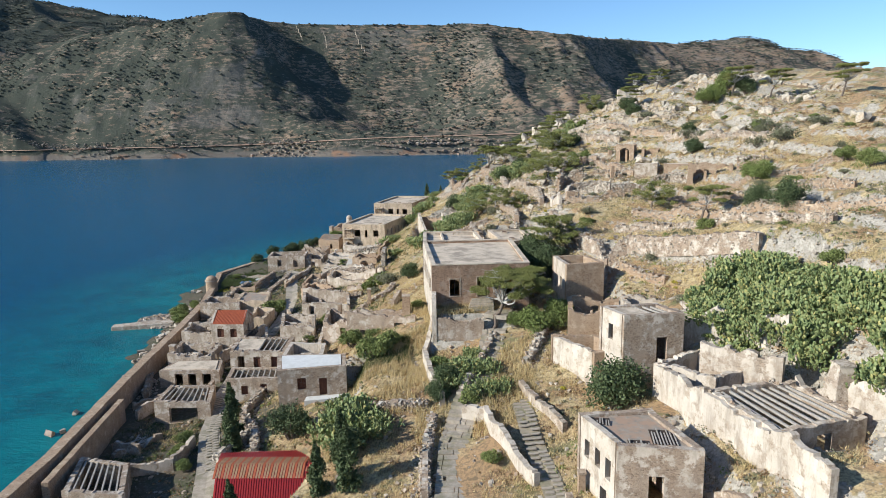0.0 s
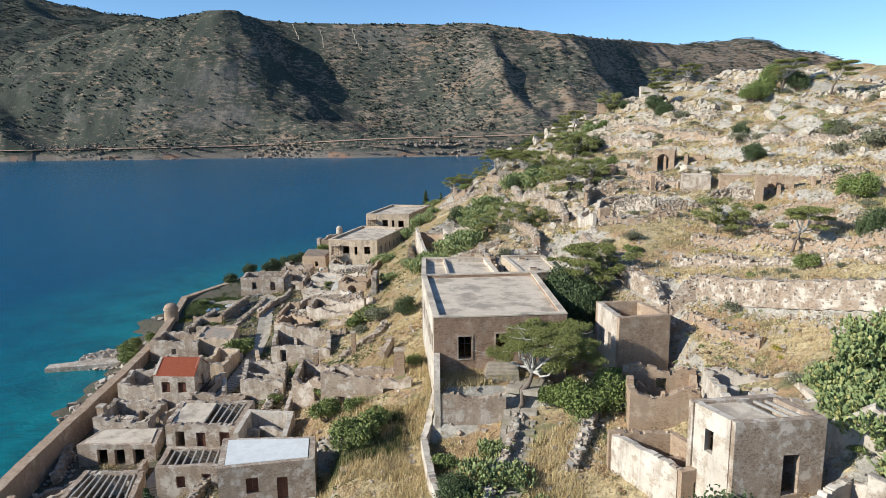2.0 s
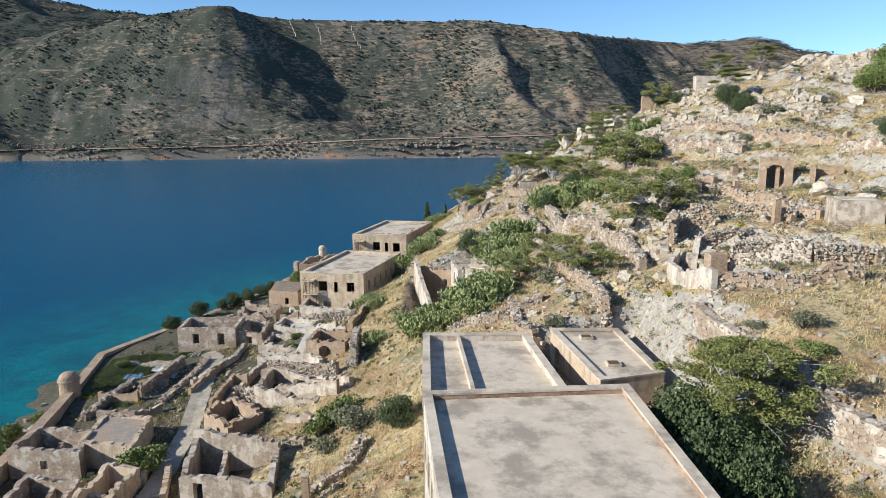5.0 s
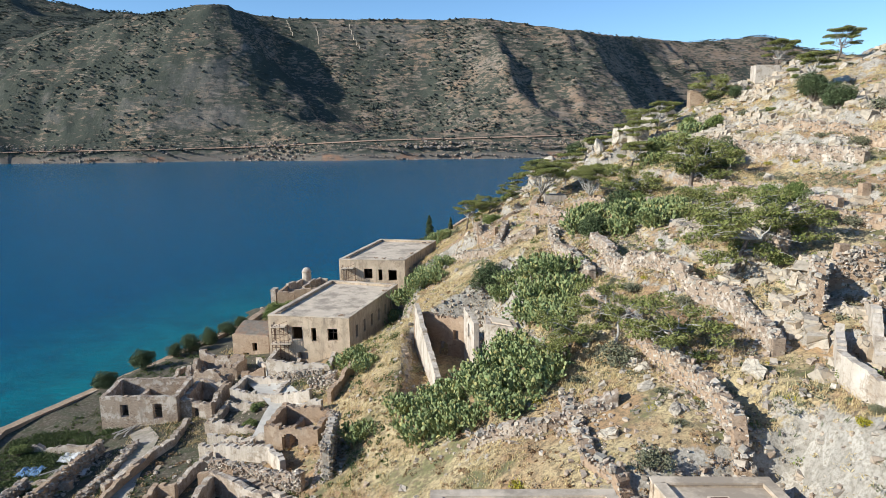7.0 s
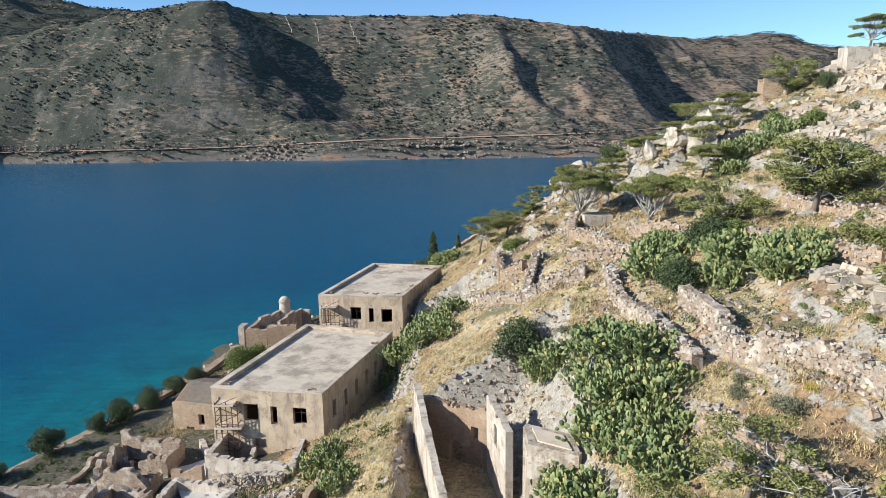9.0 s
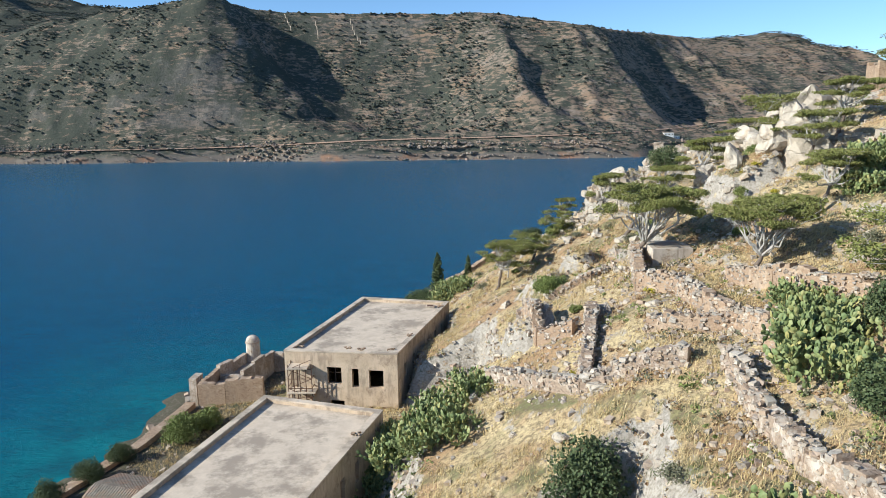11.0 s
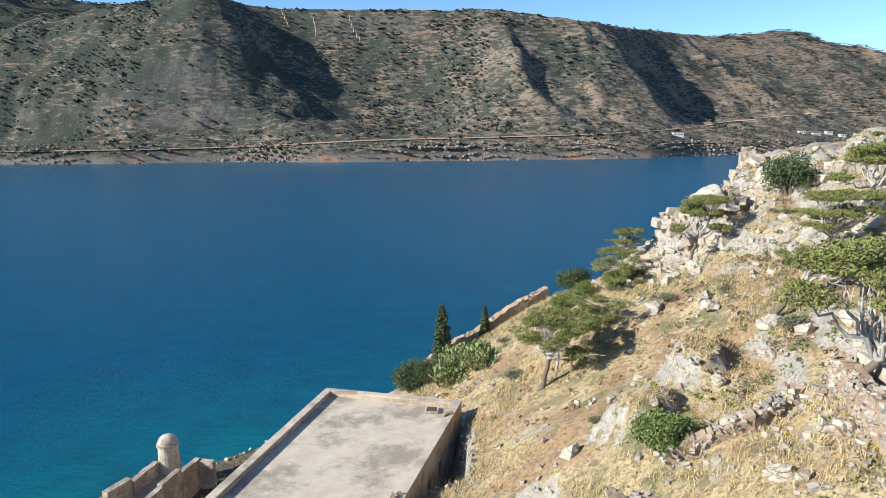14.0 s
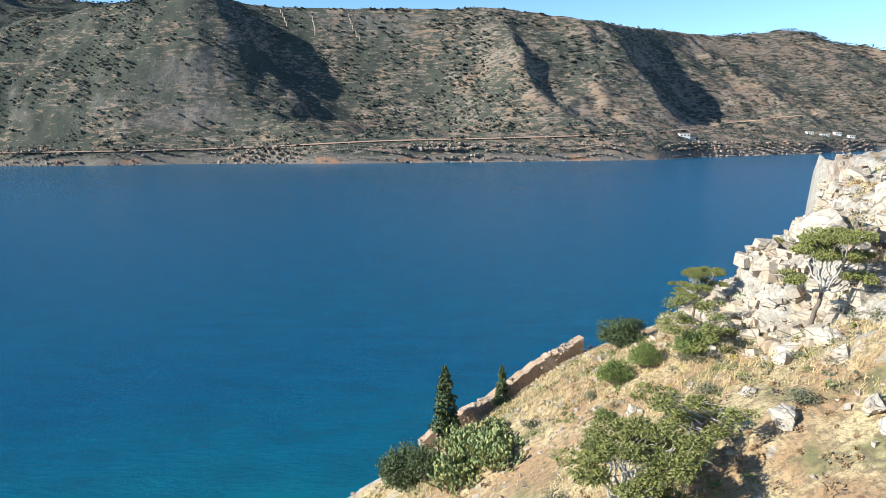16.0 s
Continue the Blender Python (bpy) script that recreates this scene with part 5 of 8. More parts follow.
WALL_LINES = []
DRY = "drystone terrace wall of grey limestone, partly collapsed"
ROWS_DRY = [
    ([(18.4, 114), (19.4, 108.5), (20.8, 99.5), (23.0, 92.0)], 1.2), ([(23.0, 92.0), (25.4, 91.0), (28.2, 87.2), (31.5, 82.0), (36.0, 76.0)], 1.7),
    ([(22.6, 89.6), (24.6, 86.2), (27.4, 81.2)], 0.9), ([(25.8, 100), (33, 92), (38, 84), (43, 74)], 1.2), ([(29.5, 104), (37.5, 95), (45, 82), (50, 70)], 1.3),
    ([(33, 108), (41.5, 97), (52, 86)], 1.2), ([(13.4, 164), (14.1, 155.8), (17.2, 147.6), (19.4, 139.6), (18.9, 131.5)], 1.6), ([(9.6, 149), (11.6, 140), (13.4, 127.6), (13.2, 122.5)], 1.6),
    ([(12.1, 202.8), (10.0, 193.0), (12.2, 190.0), (12.0, 183.6), (13.5, 176)], 1.7), ([(5.8, 191.4), (4.6, 186.0), (3.2, 181.0)], 1.3), ([(1.0, 201), (1.6, 191), (3.8, 188.8)], 1.3),
    ([(3.9, 202.6), (7.6, 202.0), (10.6, 203.6)], 0.9), ([(-2.6, 189.6), (0.2, 185.0), (3.0, 181.0), (8.5, 177.4)], 1.2), ([(8.0, 183.4), (11.0, 181.2), (16, 178)], 1.3),
    ([(16.5, 191), (17.5, 185.6), (21, 178)], 1.4), ([(10.4, 175.8), (10.0, 166), (11.6, 156)], 1.4), ([(21, 178), (22.5, 170), (25.5, 160)], 1.3),
    ([(26.5, 176), (30, 164), (34, 152)], 1.3), ([(33, 186), (37, 172), (41, 160)], 1.4), ([(40, 182), (45, 166), (50, 150)], 1.3), ([(30, 152), (34, 140), (36.4, 130)], 1.1),
    ([(47, 146), (53, 132), (58, 116)], 1.3), ([(36, 108), (45, 102), (56, 96)], 1.2), ([(5.4, 134.7), (5.2, 125.2), (7.2, 121.4)], 0.8), ([(-1.5, 134), (3.5, 131.5), (8.0, 131.0)], 1.0),
    ([(20.2, 116), (26, 113.4), (30, 112.6)], 1.2),
]
for i, (line, h) in enumerate(ROWS_DRY):
    if i < 2:
        freestanding("retaining_wall", line, h + 0.4, "tall drystone retaining wall above the lane", STONE, 0.9, 0.2, 100 + i * 5)
    else:
        freestanding("drystone_wall", line, h, DRY, STONE_WARM if i % 3 else STONE, 0.8, 0.55, 100 + i * 5)
freestanding("white_wall", [(20.0, 115.2), (19.9, 124.0), (20.0, 126.2), (22.0, 130.0)], 1.9, "tall pale plastered garden wall on the terrace", LIME, 0.5, 0.3, 201, stones=False)
freestanding("white_wall", [(22.4, 126.4), (23.6, 129.0), (25.0, 132.0)], 1.7, "tall pale plastered wall with standing pillars", LIME, 0.55, 0.9, 206, stones=False)
freestanding("ruined_wall", [(24.3, 60.6), (26.4, 58.5), (29.3, 55.7)], 2.0, "broken pale wall below the prickly pears", STONE_PALE, 0.55, 0.5, 131, 20.3)
LOW = "low rubble wall beside the stepped lane"
for i, (line, h, m) in enumerate([
        ([(-0.9, 86), (-2.2, 80), (-1.4, 73.6), (0.1, 68.4)], 1.6, LIME), ([(-1.1, 85.6), (-1.0, 81.4)], 4.0, LIME), ([(-1.0, 81.6), (5.0, 81.4)], 2.7, STONE),
        ([(6.2, 80.4), (4.0, 74.0), (2.4, 69.5)], 0.9, STONE), ([(11.8, 60.2), (9.6, 64.8), (8.6, 69)], 1.2, STONE_PALE), ([(8.3, 53.0), (5.2, 61.8), (4.6, 64.6), (2.4, 65.6)], 1.6, LIME),
        ([(9.6, 73), (12.2, 78), (12.8, 82)], 1.0, STONE_PALE), ([(-0.8, 66), (-1.4, 60), (-1.2, 54)], 1.2, STONE), ([(-8, 69.6), (-1.6, 68.6)], 0.9, STONE),
        ([(10.4, 50), (11.0, 44), (11.6, 36)], 1.2, STONE_PALE), ([(13.0, 58.0), (18.2, 53.8), (20.6, 46.8), (22.0, 41.4)], 0.8, STONE), ([(20.2, 60.4), (22.2, 53.8), (23.9, 46), (24.9, 40)], 3.3, LIME),
        ([(-24.6, 86.6), (-25.4, 80), (-22.2, 74.6), (-21, 70)], 1.3, STONE_PALE), ([(-20.4, 109.4), (-18.8, 96.4)], 1.0, LIME), 
        ([(-29.2, 152.6), (-20.8, 148.9), (-18.8, 145.7)], 1.9, LIME), ([(-13.6, 140.4), (-14.0, 147.2)], 3.4, LIME), ([(-37, 147.6), (-33.6, 156), (-34, 161)], 1.1, STONE_PALE),
        ([(-24, 146), (-19, 142), (-13, 134)], 1.2, STONE_PALE), ([(-31, 126), (-28.6, 119)], 1.3, PLASTER), ([(-14.8, 110), (-10.6, 113), (-9.4, 118)], 1.0, STONE),
        ([(-8, 100), (-7.2, 104)], 1.6, STONE), ([(25, 68), (28.4, 65.4), (31.8, 60)], 2.8, LIME), ([(30.6, 55.6), (33.0, 50), (35, 45)], 3.2, LIME), ([(-46, 140), (-41, 139.4), (-38.4, 141)], 1.3, STONE)]):
    freestanding("rubble_wall", line, h, LOW if i < 12 else "broken rubble wall among the town ruins", m, 0.55, 0.45, 300 + i * 7, stones=i in (3, 6, 7, 8, 12, 15, 19))

freestanding("headland_tower", [(30.0, 255.6), (30.9, 258.4)], 2.4, "broken stub of a watchtower above the cliff", STONE_PALE, 1.6, 0.7, 461)
freestanding("headland_parapet", [(32.6, 258.4), (35.4, 260.0)], 1.1, "low broken parapet on the headland", STONE_WARM, 0.6, 0.4, 463, stones=False)
freestanding("headland_parapet", [(36.4, 260.4), (40.6, 262.6)], 1.5, "pale plastered parapet on the headland", LIME, 0.6, 0.15, 465, stones=False)
# sea wall with its turret
SEA_WALL = [p for p in SHORE if p[1] > 10][:10]
freestanding("sea_wall", [(-41, -40)] + SEA_WALL, 0, "thick fortification wall along the water", STONE_WARM, 1.3, 0.12, 401, level=5.3, stones=False)
for k, (a, b) in enumerate(zip(SEA_WALL, SEA_WALL[1:])):
    FEET.append([(a[0] - 1, a[1]), (a[0] + 1, a[1]), (b[0] + 1, b[1]), (b[0] - 1, b[1])])
freestanding("inner_wall", [(-40.6, 63.4), (-41.4, 70.5), (-43.2, 84.4)], 0, "inner rampart wall with dark arched niches", STONE_WARM, 0.7, 0.1, 431, level=4.9, stones=False)
freestanding("headland_wall", [(-10.5, 246), (-6, 247), (-0.6, 250), (4.4, 252)], 1.7, "rampart wall climbing to the rocky headland", STONE_WARM, 1.0, 0.25, 441)


def turret(x, y, z, r, h, dome, label, mat):
    """Round sentry box with a dome."""
    ob = thing("turret", x, y, z, label, "turret")
    bm = bmesh.new()
    bmesh.ops.create_cone(bm, cap_ends=True, segments=20, radius1=r * 1.12, radius2=r, depth=h, matrix=Matrix.Translation((0, 0, h / 2)))
    part("body", bm, mat, ob)
    bm = bmesh.new()
    bmesh.ops.create_uvsphere(bm, u_segments=20, v_segments=10, radius=r * 1.0, matrix=Matrix.Translation((0, 0, h - 0.02)) @ Matrix.Diagonal((1, 1, dome, 1)))
    part("dome", bm, mat, ob)
    bm = bmesh.new()
    bmesh.ops.create_cone(bm, cap_ends=True, segments=20, radius1=r * 1.14, radius2=r * 1.14, depth=0.22, matrix=Matrix.Translation((0, 0, h - 0.2)))
    part("cornice", bm, STONE_PALE, ob)
    return ob


turret(-53.6, 147.2, 1.0, 1.25, 5.9, 0.75, "round plastered sentry turret on the sea wall corner", STONE_WARM)
turret(-35.3, 232.2, 6.2, 0.95, 3.2, 0.85, "small domed sentry box on the bastion", LIME)
# bastion: a broken front wall, a seaward parapet and a stepped spine wall climbing to the sentry box
freestanding("bastion_wall", [(-38.6, 219.6), (-35.4, 219.7)], 0, "rough stone front wall of the bastion", STONE_WARM, 0.9, 0.25, 445, level=7.8, stones=False)
freestanding("bastion_wall", [(-35.1, 219.7), (-30.6, 220.1)], 0, "rough stone front wall of the bastion", STONE_WARM, 0.9, 0.3, 447, level=8.4, stones=False)
freestanding("bastion_parapet", [(-38.4, 220.2), (-38.0, 224.6)], 0, "seaward parapet of the bastion", STONE_WARM, 0.6, 0.2, 449, level=7.9, stones=False)
freestanding("bastion_parapet", [(-37.9, 224.9), (-37.0, 227.2)], 0, "higher step of the seaward parapet", STONE_PALE, 0.7, 0.12, 451, level=8.3, stones=False)
freestanding("bastion_parapet", [(-36.9, 227.6), (-36.3, 231.2)], 0, "low seaward parapet under the sentry box", STONE_PALE, 0.6, 0.2, 452, level=7.8, stones=False)
for k, (p, q, lev) in enumerate([((-34.2, 220.2), (-34.0, 222.6), 8.9), ((-34.0, 222.9), (-33.4, 225.6), 9.3), ((-33.4, 225.9), (-32.8, 228.4), 9.6), ((-32.8, 228.7), (-32.2, 231.4), 9.2), ((-32.4, 231.5), (-30.6, 231.2), 9.0), ((-34.3, 224.4), (-37.4, 224.6), 8.2)]):
    freestanding("spine_wall", [p, q], 0, "pale plastered wall stepping up the bastion", STONE_PALE, 0.55, 0.14, 453 + k * 3, level=lev - 1.1, stones=False)
s = Solid((-36, 226, 6))
s.slab([(-38.1, 220.2), (-34.4, 220.2), (-33.2, 231.0), (-36.4, 231.2)], 3.6, 6.4)
tagged(s.make("bastion_floor", ROOF_EARTH), "earth floor inside the bastion", "floor", kind="structure").location = (-36, 226, 6)
freestanding("bastion_pier", [(-39.8, 220.6), (-39.7, 222.4)], 0, "square plastered pier ending the sea wall", STONE_PALE, 1.0, 0.05, 459, level=8.0, stones=False)
s = Solid((-29, 216, 6))
s.hexa([(-30.4, 214.8, 5.4), (-26.6, 212.2, 6.0), (-26.0, 218.0, 5.6), (-28.6, 219.0, 5.4), (-30.4, 214.8, 6.1), (-26.6, 212.2, 7.0), (-26.0, 218.0, 6.5), (-28.6, 219.0, 6.1)])
tagged(s.make("landing", PAVING), "pale paved landing beside the far block", "landing", kind="structure").location = (-29, 216, 6)


def strip(name, line, width, label, mat, lift=0.09, category="road"):
    """A paved way laid over the ground."""
    pts = path_points(line, 0.7)
    v, f, m = [], [], 5
    for i, (x, y) in enumerate(pts):
        a, b = pts[max(0, i - 1)], pts[min(len(pts) - 1, i + 1)]
        L = math.hypot(b[0] - a[0], b[1] - a[1])
        nx, ny = (b[1] - a[1]) / L, -(b[0] - a[0]) / L
        row = [(x + nx * width * (j / (m - 1) - 0.5), y + ny * width * (j / (m - 1) - 0.5)) for j in range(m)]
        z = sum(ground(*p) for p in row) / m
        for p in row:
            v.append((p[0], p[1], max(z, ground(*p)) + lift))
    for i in range(len(pts) - 1):
        for j in range(m - 1):
            k = i * m + j
            f.append((k, k + m, k + m + 1, k + 1))
    for a, b in zip(pts, pts[3:]):
        FEET.append([(a[0] - width / 2, a[1]), (a[0] + width / 2, a[1]), (b[0] + width / 2, b[1]), (b[0] - width / 2, b[1])])
    ob = link_mesh(name, v, f, mat)
    return tagged(ob, label, category, kind="structure")


def flagstones(owner, line, width, limit, seed):
    """Uneven slabs laid along a way, sharing a few shapes."""
    rr = random.Random(seed)
    pts = path_points(line, 0.62)
    across = max(2, int(width / 0.72))
    n = 0
    for a, b in zip(pts, pts[1:]):
        L = math.hypot(b[0] - a[0], b[1] - a[1])
        nx, ny = (b[1] - a[1]) / L, -(b[0] - a[0]) / L
        for k in range(across):
            if n >= limit or rr.random() < 0.14:
                continue
            off = width * 0.9 * ((k + 0.5) / across - 0.5) + rr.uniform(-0.06, 0.06)
            x, y = a[0] + nx * off, a[1] + ny * off
            z = max(ground(x + dx, y + dy) for dx in (-0.3, 0, 0.3) for dy in (-0.3, 0, 0.3)) + 0.11 + rr.uniform(-0.02, 0.03)
            ob = new("paving_stone", rr.choice(FLAGS))
            ob.parent = owner
            ob.matrix_basis = pose(x, y, z, rr.uniform(-2, 2), rr.uniform(-2, 2), math.degrees(math.atan2(ny, nx)) + rr.uniform(-7, 7)) @ Matrix.Diagonal((width / across * rr.uniform(0.82, 0.98), rr.uniform(0.48, 0.62), 1, 1))
            n += 1


FLAGS = []
for i in range(5):
    rng = np.random.default_rng(900 + i)
    bm = bmesh.new()
    bmesh.ops.create_circle(bm, cap_ends=True, segments=7, radius=0.56)
    for v in bm.verts:
        v.co = Vector((max(-0.5, min(0.5, v.co.x * 1.15)), max(-0.5, min(0.5, v.co.y * 1.15)), 0)) + Vector((*rng.normal(0, 0.03, 2), 0))
    top = bmesh.ops.extrude_face_region(bm, geom=list(bm.faces))
    bmesh.ops.translate(bm, vec=(0, 0, 0.07), verts=[v for v in top["geom"] if isinstance(v, bmesh.types.BMVert)])
    bmesh.ops.recalc_face_normals(bm, faces=list(bm.faces))
    me = bpy.data.meshes.new("paving_stone")
    bm.to_mesh(me)
    bm.free()
    me.materials.append(PAVING)
    FLAGS.append(me)
ROAD = [(-23.5, 50), (-24.2, 63), (-26.0, 69), (-29.3, 78.5), (-31.6, 90.6), (-32.0, 100), (-31.0, 115), (-31.0, 121.7), (-32.6, 135.5), (-35.0, 146), (-37.4, 158), (-39.8, 161)]
LANE = [(8.2, 66), (8.6, 60), (9.4, 53.6), (10.0, 45), (10.4, 34)]
BEDDING = mottled("sandy earth between paving", (0.36, 0.30, 0.225), (0.27, 0.23, 0.15), 1.4, 0.95, 0.5, (0.19, 0.185, 0.09))
flagstones(strip("road", ROAD, 2.5, "worn pale paved street through the lower town", PAVING), ROAD[2:8], 2.5, 290, 5)
flagstones(strip("lane", LANE, 1.9, "narrow paved lane between the upper houses", BEDDING), LANE, 1.9, 290, 6)
strip("ramp", [(-31, 177), (-27.0, 170), (-22.5, 162.5), (-22.4, 154)], 4.0, "pale whitewashed ramp among the ruins", mottled("dusty white paving", (0.62, 0.57, 0.49), (0.48, 0.43, 0.36), 1.2, 0.9, 0.4))


def stairs(line, width, label):
    ob = thing("stairs", *line[0], ground(*line[0]), label, "stairs")
    rnd = random.Random(7)
    pts = path_points(line, 0.85)
    for a, b in zip(pts, pts[1:]):
        d = Vector((b[0] - a[0], b[1] - a[1])).normalized()
        n = Vector((d.y, -d.x)) * width / 2
        z = max(ground(*a), ground(*b)) + 0.10 + rnd.uniform(-0.02, 0.03)
        o = d * 0.05
        at = lambda q, u: (q[0] + n.x * u, q[1] + n.y * u)
        cuts = [-1] + sorted(rnd.uniform(-0.75, 0.75) for _ in range(rnd.choice([1, 2, 2, 3]))) + [1]
        for u, w in zip(cuts, cuts[1:]):
            if w - u < 0.2:
                continue
            s = Solid(ob.location)
            far_a, far_b = [(q[0] + o.x * rnd.uniform(0.2, 3.0), q[1] + o.y * rnd.uniform(0.2, 3.0)) for q in (b, b)]
            level = z + rnd.uniform(-0.045, 0.03)
            s.slab([at(a, u + 0.02), at(a, w - 0.02), at(far_b, w - 0.02), at(far_a, u + 0.02)][::-1], level - 0.5, level)
            s.make("step", PAVING, ob)
        FEET.append([at(a, -1), at(a, 1), at(b, 1), at(b, -1)])
    return ob


stairs([(7.6, 84.4), (6.6, 81.6), (5.3, 76.0), (4.3, 72.2), (2.7, 67.6), (1.3, 62), (1.0, 50)], 3.0, "long flight of shallow worn stone steps climbing to the large house")
ob = thing("door_steps", 4.6, 84.6, 16.7, "five worn stone steps up to the large house's door", "stairs")
for k in range(5):
    s = Solid(ob.location)
    s.box((3.3 + 0.12 * k, 83.7 + 0.36 * k, 16.4), (6.6, 85.9, 16.95 + 0.22 * k))
    s.make("step", PAVING, ob)


def pier():
    ob = thing("pier", -62, 134, 0, "small low stone pier with rubble along it", "pier")
    s = Solid(ob.location)
    s.hexa([(-69.4, 133.4, -2), (-69.0, 131.2, -2), (-57.0, 133.2, -2), (-57.6, 136.4, -2), (-69.4, 133.4, 0.75), (-69.0, 131.2, 0.75), (-57.0, 133.2, 1.0), (-57.6, 136.4, 1.0)])
    s.make("quay", STONE_PALE, ob)


pier()
# terrace in front of the white house
s = Solid((-16, 78, 6))
s.slab([(-17.0, 77.8), (-11.6, 78.9), (-12.2, 80.0), (-17.0, 79.1)], 5.0, 7.25)
tagged(s.make("terrace", WHITE_ROOF), "whitewashed terrace slab in front of the white house", "terrace", kind="structure").location = (-16, 78, 6)


def stair_frame(x, y, z0, z1, w, label):
    """Rusted iron stair: two latticed frames and broken landings against a facade."""
    ob = thing("iron_stair", x, y, z0, label, "iron stair")
    d = 1.3
    for i in range(5):
        for j in (0, 1):
            s = Solid(ob.location)
            s.bar((x + w * i / 4, y - d * j - 0.1, z0), (x + w * i / 4, y - d * j - 0.1, z1 - 0.4 * (i % 2)), 0.07, 0.07)
            s.make("post", RUST, ob)
    for k in range(6):
        z = z0 + (z1 - z0) * (k + 0.5) / 6
        for a, b in (((x, y - d - 0.1, z), (x + w, y - d - 0.1, z)), ((x, y - 0.1, z + 0.2), (x, y - d - 0.1, z + 0.2)), ((x + w, y - 0.1, z), (x + w, y - d - 0.1, z))):
            s = Solid(ob.location)
            s.bar(a, b, 0.05, 0.06)
            s.make("rail", RUST, ob)
        s = Solid(ob.location)
        a, b = (x, x + w) if k % 2 else (x + w, x)
        s.bar((a, y - d - 0.1, z), (b, y - d - 0.1, z + (z1 - z0) / 6), 0.06, 0.05)
        s.make("brace", RUST, ob)
    for z, cut in ((z0 + (z1 - z0) * 0.52, 1.0), (z1 - 0.3, 0.75)):
        s = Solid(ob.location)
        s.box((x - 0.15, y - d - 0.3, z - 0.14), (x - 0.15 + (w + 0.5) * cut, y - 0.02, z))
        s.make("landing", CONCRETE, ob, "broken concrete landing slab")
    return ob


stair_frame(-22.4, 204.3, 10.2, 16.3, 2.4, "rusted iron balcony frame hanging on the far block's facade")
stair_frame(-27.6, 176.9, 8.4, 14.0, 2.2, "rusted iron balcony frame hanging on the long block's facade")

for i, (line, h, m) in enumerate([
        ([(-47.5, 139.5), (-46.2, 150)], 1.2, STONE), ([(-46.2, 150), (-41.2, 149.2)], 1.0, STONE), ([(-50.5, 157.6), (-42.4, 157.0)], 0.9, STONE_PALE), ([(-39.2, 143), (-38.0, 152), (-38.2, 157)], 0.8, STONE),
        ([(-29.8, 140), (-28.6, 147), (-27.6, 151)], 1.4, STONE_PALE), ([(-34.0, 128), (-32.9, 124)], 1.2, PLASTER), ([(-23.6, 126.6), (-16.2, 124.0)], 1.0, STONE), ([(-24.4, 100), (-20.4, 99)], 1.2, STONE_PALE),
        ([(-20, 131), (-14.4, 128)], 1.2, STONE), ([(-27.8, 153.5), (-23.6, 152.4)], 1.2, LIME), ([(-16.6, 158), (-14.6, 164)], 1.6, STONE_WARM), ([(-34.2, 93.6), (-33.6, 88)], 1.6, STONE), ([(-45.8, 98.5), (-43.6, 92)], 1.4, STONE_WARM),
        ([(-43.6, 88), (-38.8, 91.4)], 1.2, STONE), ([(-39.6, 74.6), (-36.2, 80)], 0.8, STONE), ([(-23.4, 180.8), (-28.2, 183)], 1.4, STONE_PALE), ([(-31.5, 181), (-28.8, 176.6)], 1.2, LIME), ([(-42.5, 171), (-42.0, 180)], 1.1, STONE)]):
    freestanding("rubble_wall", line, h, "broken rubble wall among the town ruins", m, 0.5, 0.5, 700 + i * 7, stones=i % 3 == 0)


def timber_pile(x, y, n, label):
    ob = thing("timber_pile", x, y, ground(x, y), label, "timber")
    rr = random.Random(int(x * 7))
    for i in range(n):
        a, L = rr.uniform(-0.5, 0.5) + 1.2, rr.uniform(1.4, 3.0)
        px, py, pz = x + rr.uniform(-1.4, 1.4), y + rr.uniform(-1.2, 1.2), ground(x, y) + 0.12 + 0.05 * i
        s = Solid(ob.location)
        s.bar((px - math.cos(a) * L / 2, py - math.sin(a) * L / 2, pz), (px + math.cos(a) * L / 2, py + math.sin(a) * L / 2, pz + rr.uniform(-0.1, 0.2)), 0.16, 0.07)
        s.make("plank", WOOD_GREY, ob)


timber_pile(-43.8, 152.6, 12, "pile of grey planks and roof timbers")
timber_pile(-38.2, 78.6, 10, "fallen grey roof timbers by the sea wall")
timber_pile(-40.4, 160.0, 6, "weathered boards leaning in a heap")


def tarpaulin(x, y, w, mat, label):
    """A crumpled sheet lying on the ground."""
    rr = np.random.default_rng(int(abs(x * 10)))
    k = 9
    v, f = [], []
    for j in range(k):
        for i in range(k):
            a, b = x + w * (i / (k - 1) - 0.5), y + 0.7 * w * (j / (k - 1) - 0.5)
            v.append((a - x + rr.normal(0, 0.04), b - y + rr.normal(0, 0.04), ground(a, b) - ground(x, y) + 0.14 + abs(rr.normal(0, 0.12))))
    for j in range(k - 1):
        for i in range(k - 1):
            f.append((j * k + i, j * k + i + 1, j * k + k + i + 1, j * k + k + i))
    ob = tagged(link_mesh("tarpaulin", v, f, mat), label, "sheet")
    ob.location = (x, y, ground(x, y))


tarpaulin(-47.6, 153.0, 2.6, mottled("faded blue plastic", (0.16, 0.28, 0.46), (0.22, 0.33, 0.48), 2, 0.5, 0.2), "crumpled faded blue plastic sheet")
tarpaulin(-44.6, 156.0, 3.0, WHITE_ROOF, "crumpled white plastic sheet on rubble")
tarpaulin(-42.0, 152.2, 1.8, WHITE_ROOF, "crumpled white plastic sheet on rubble")


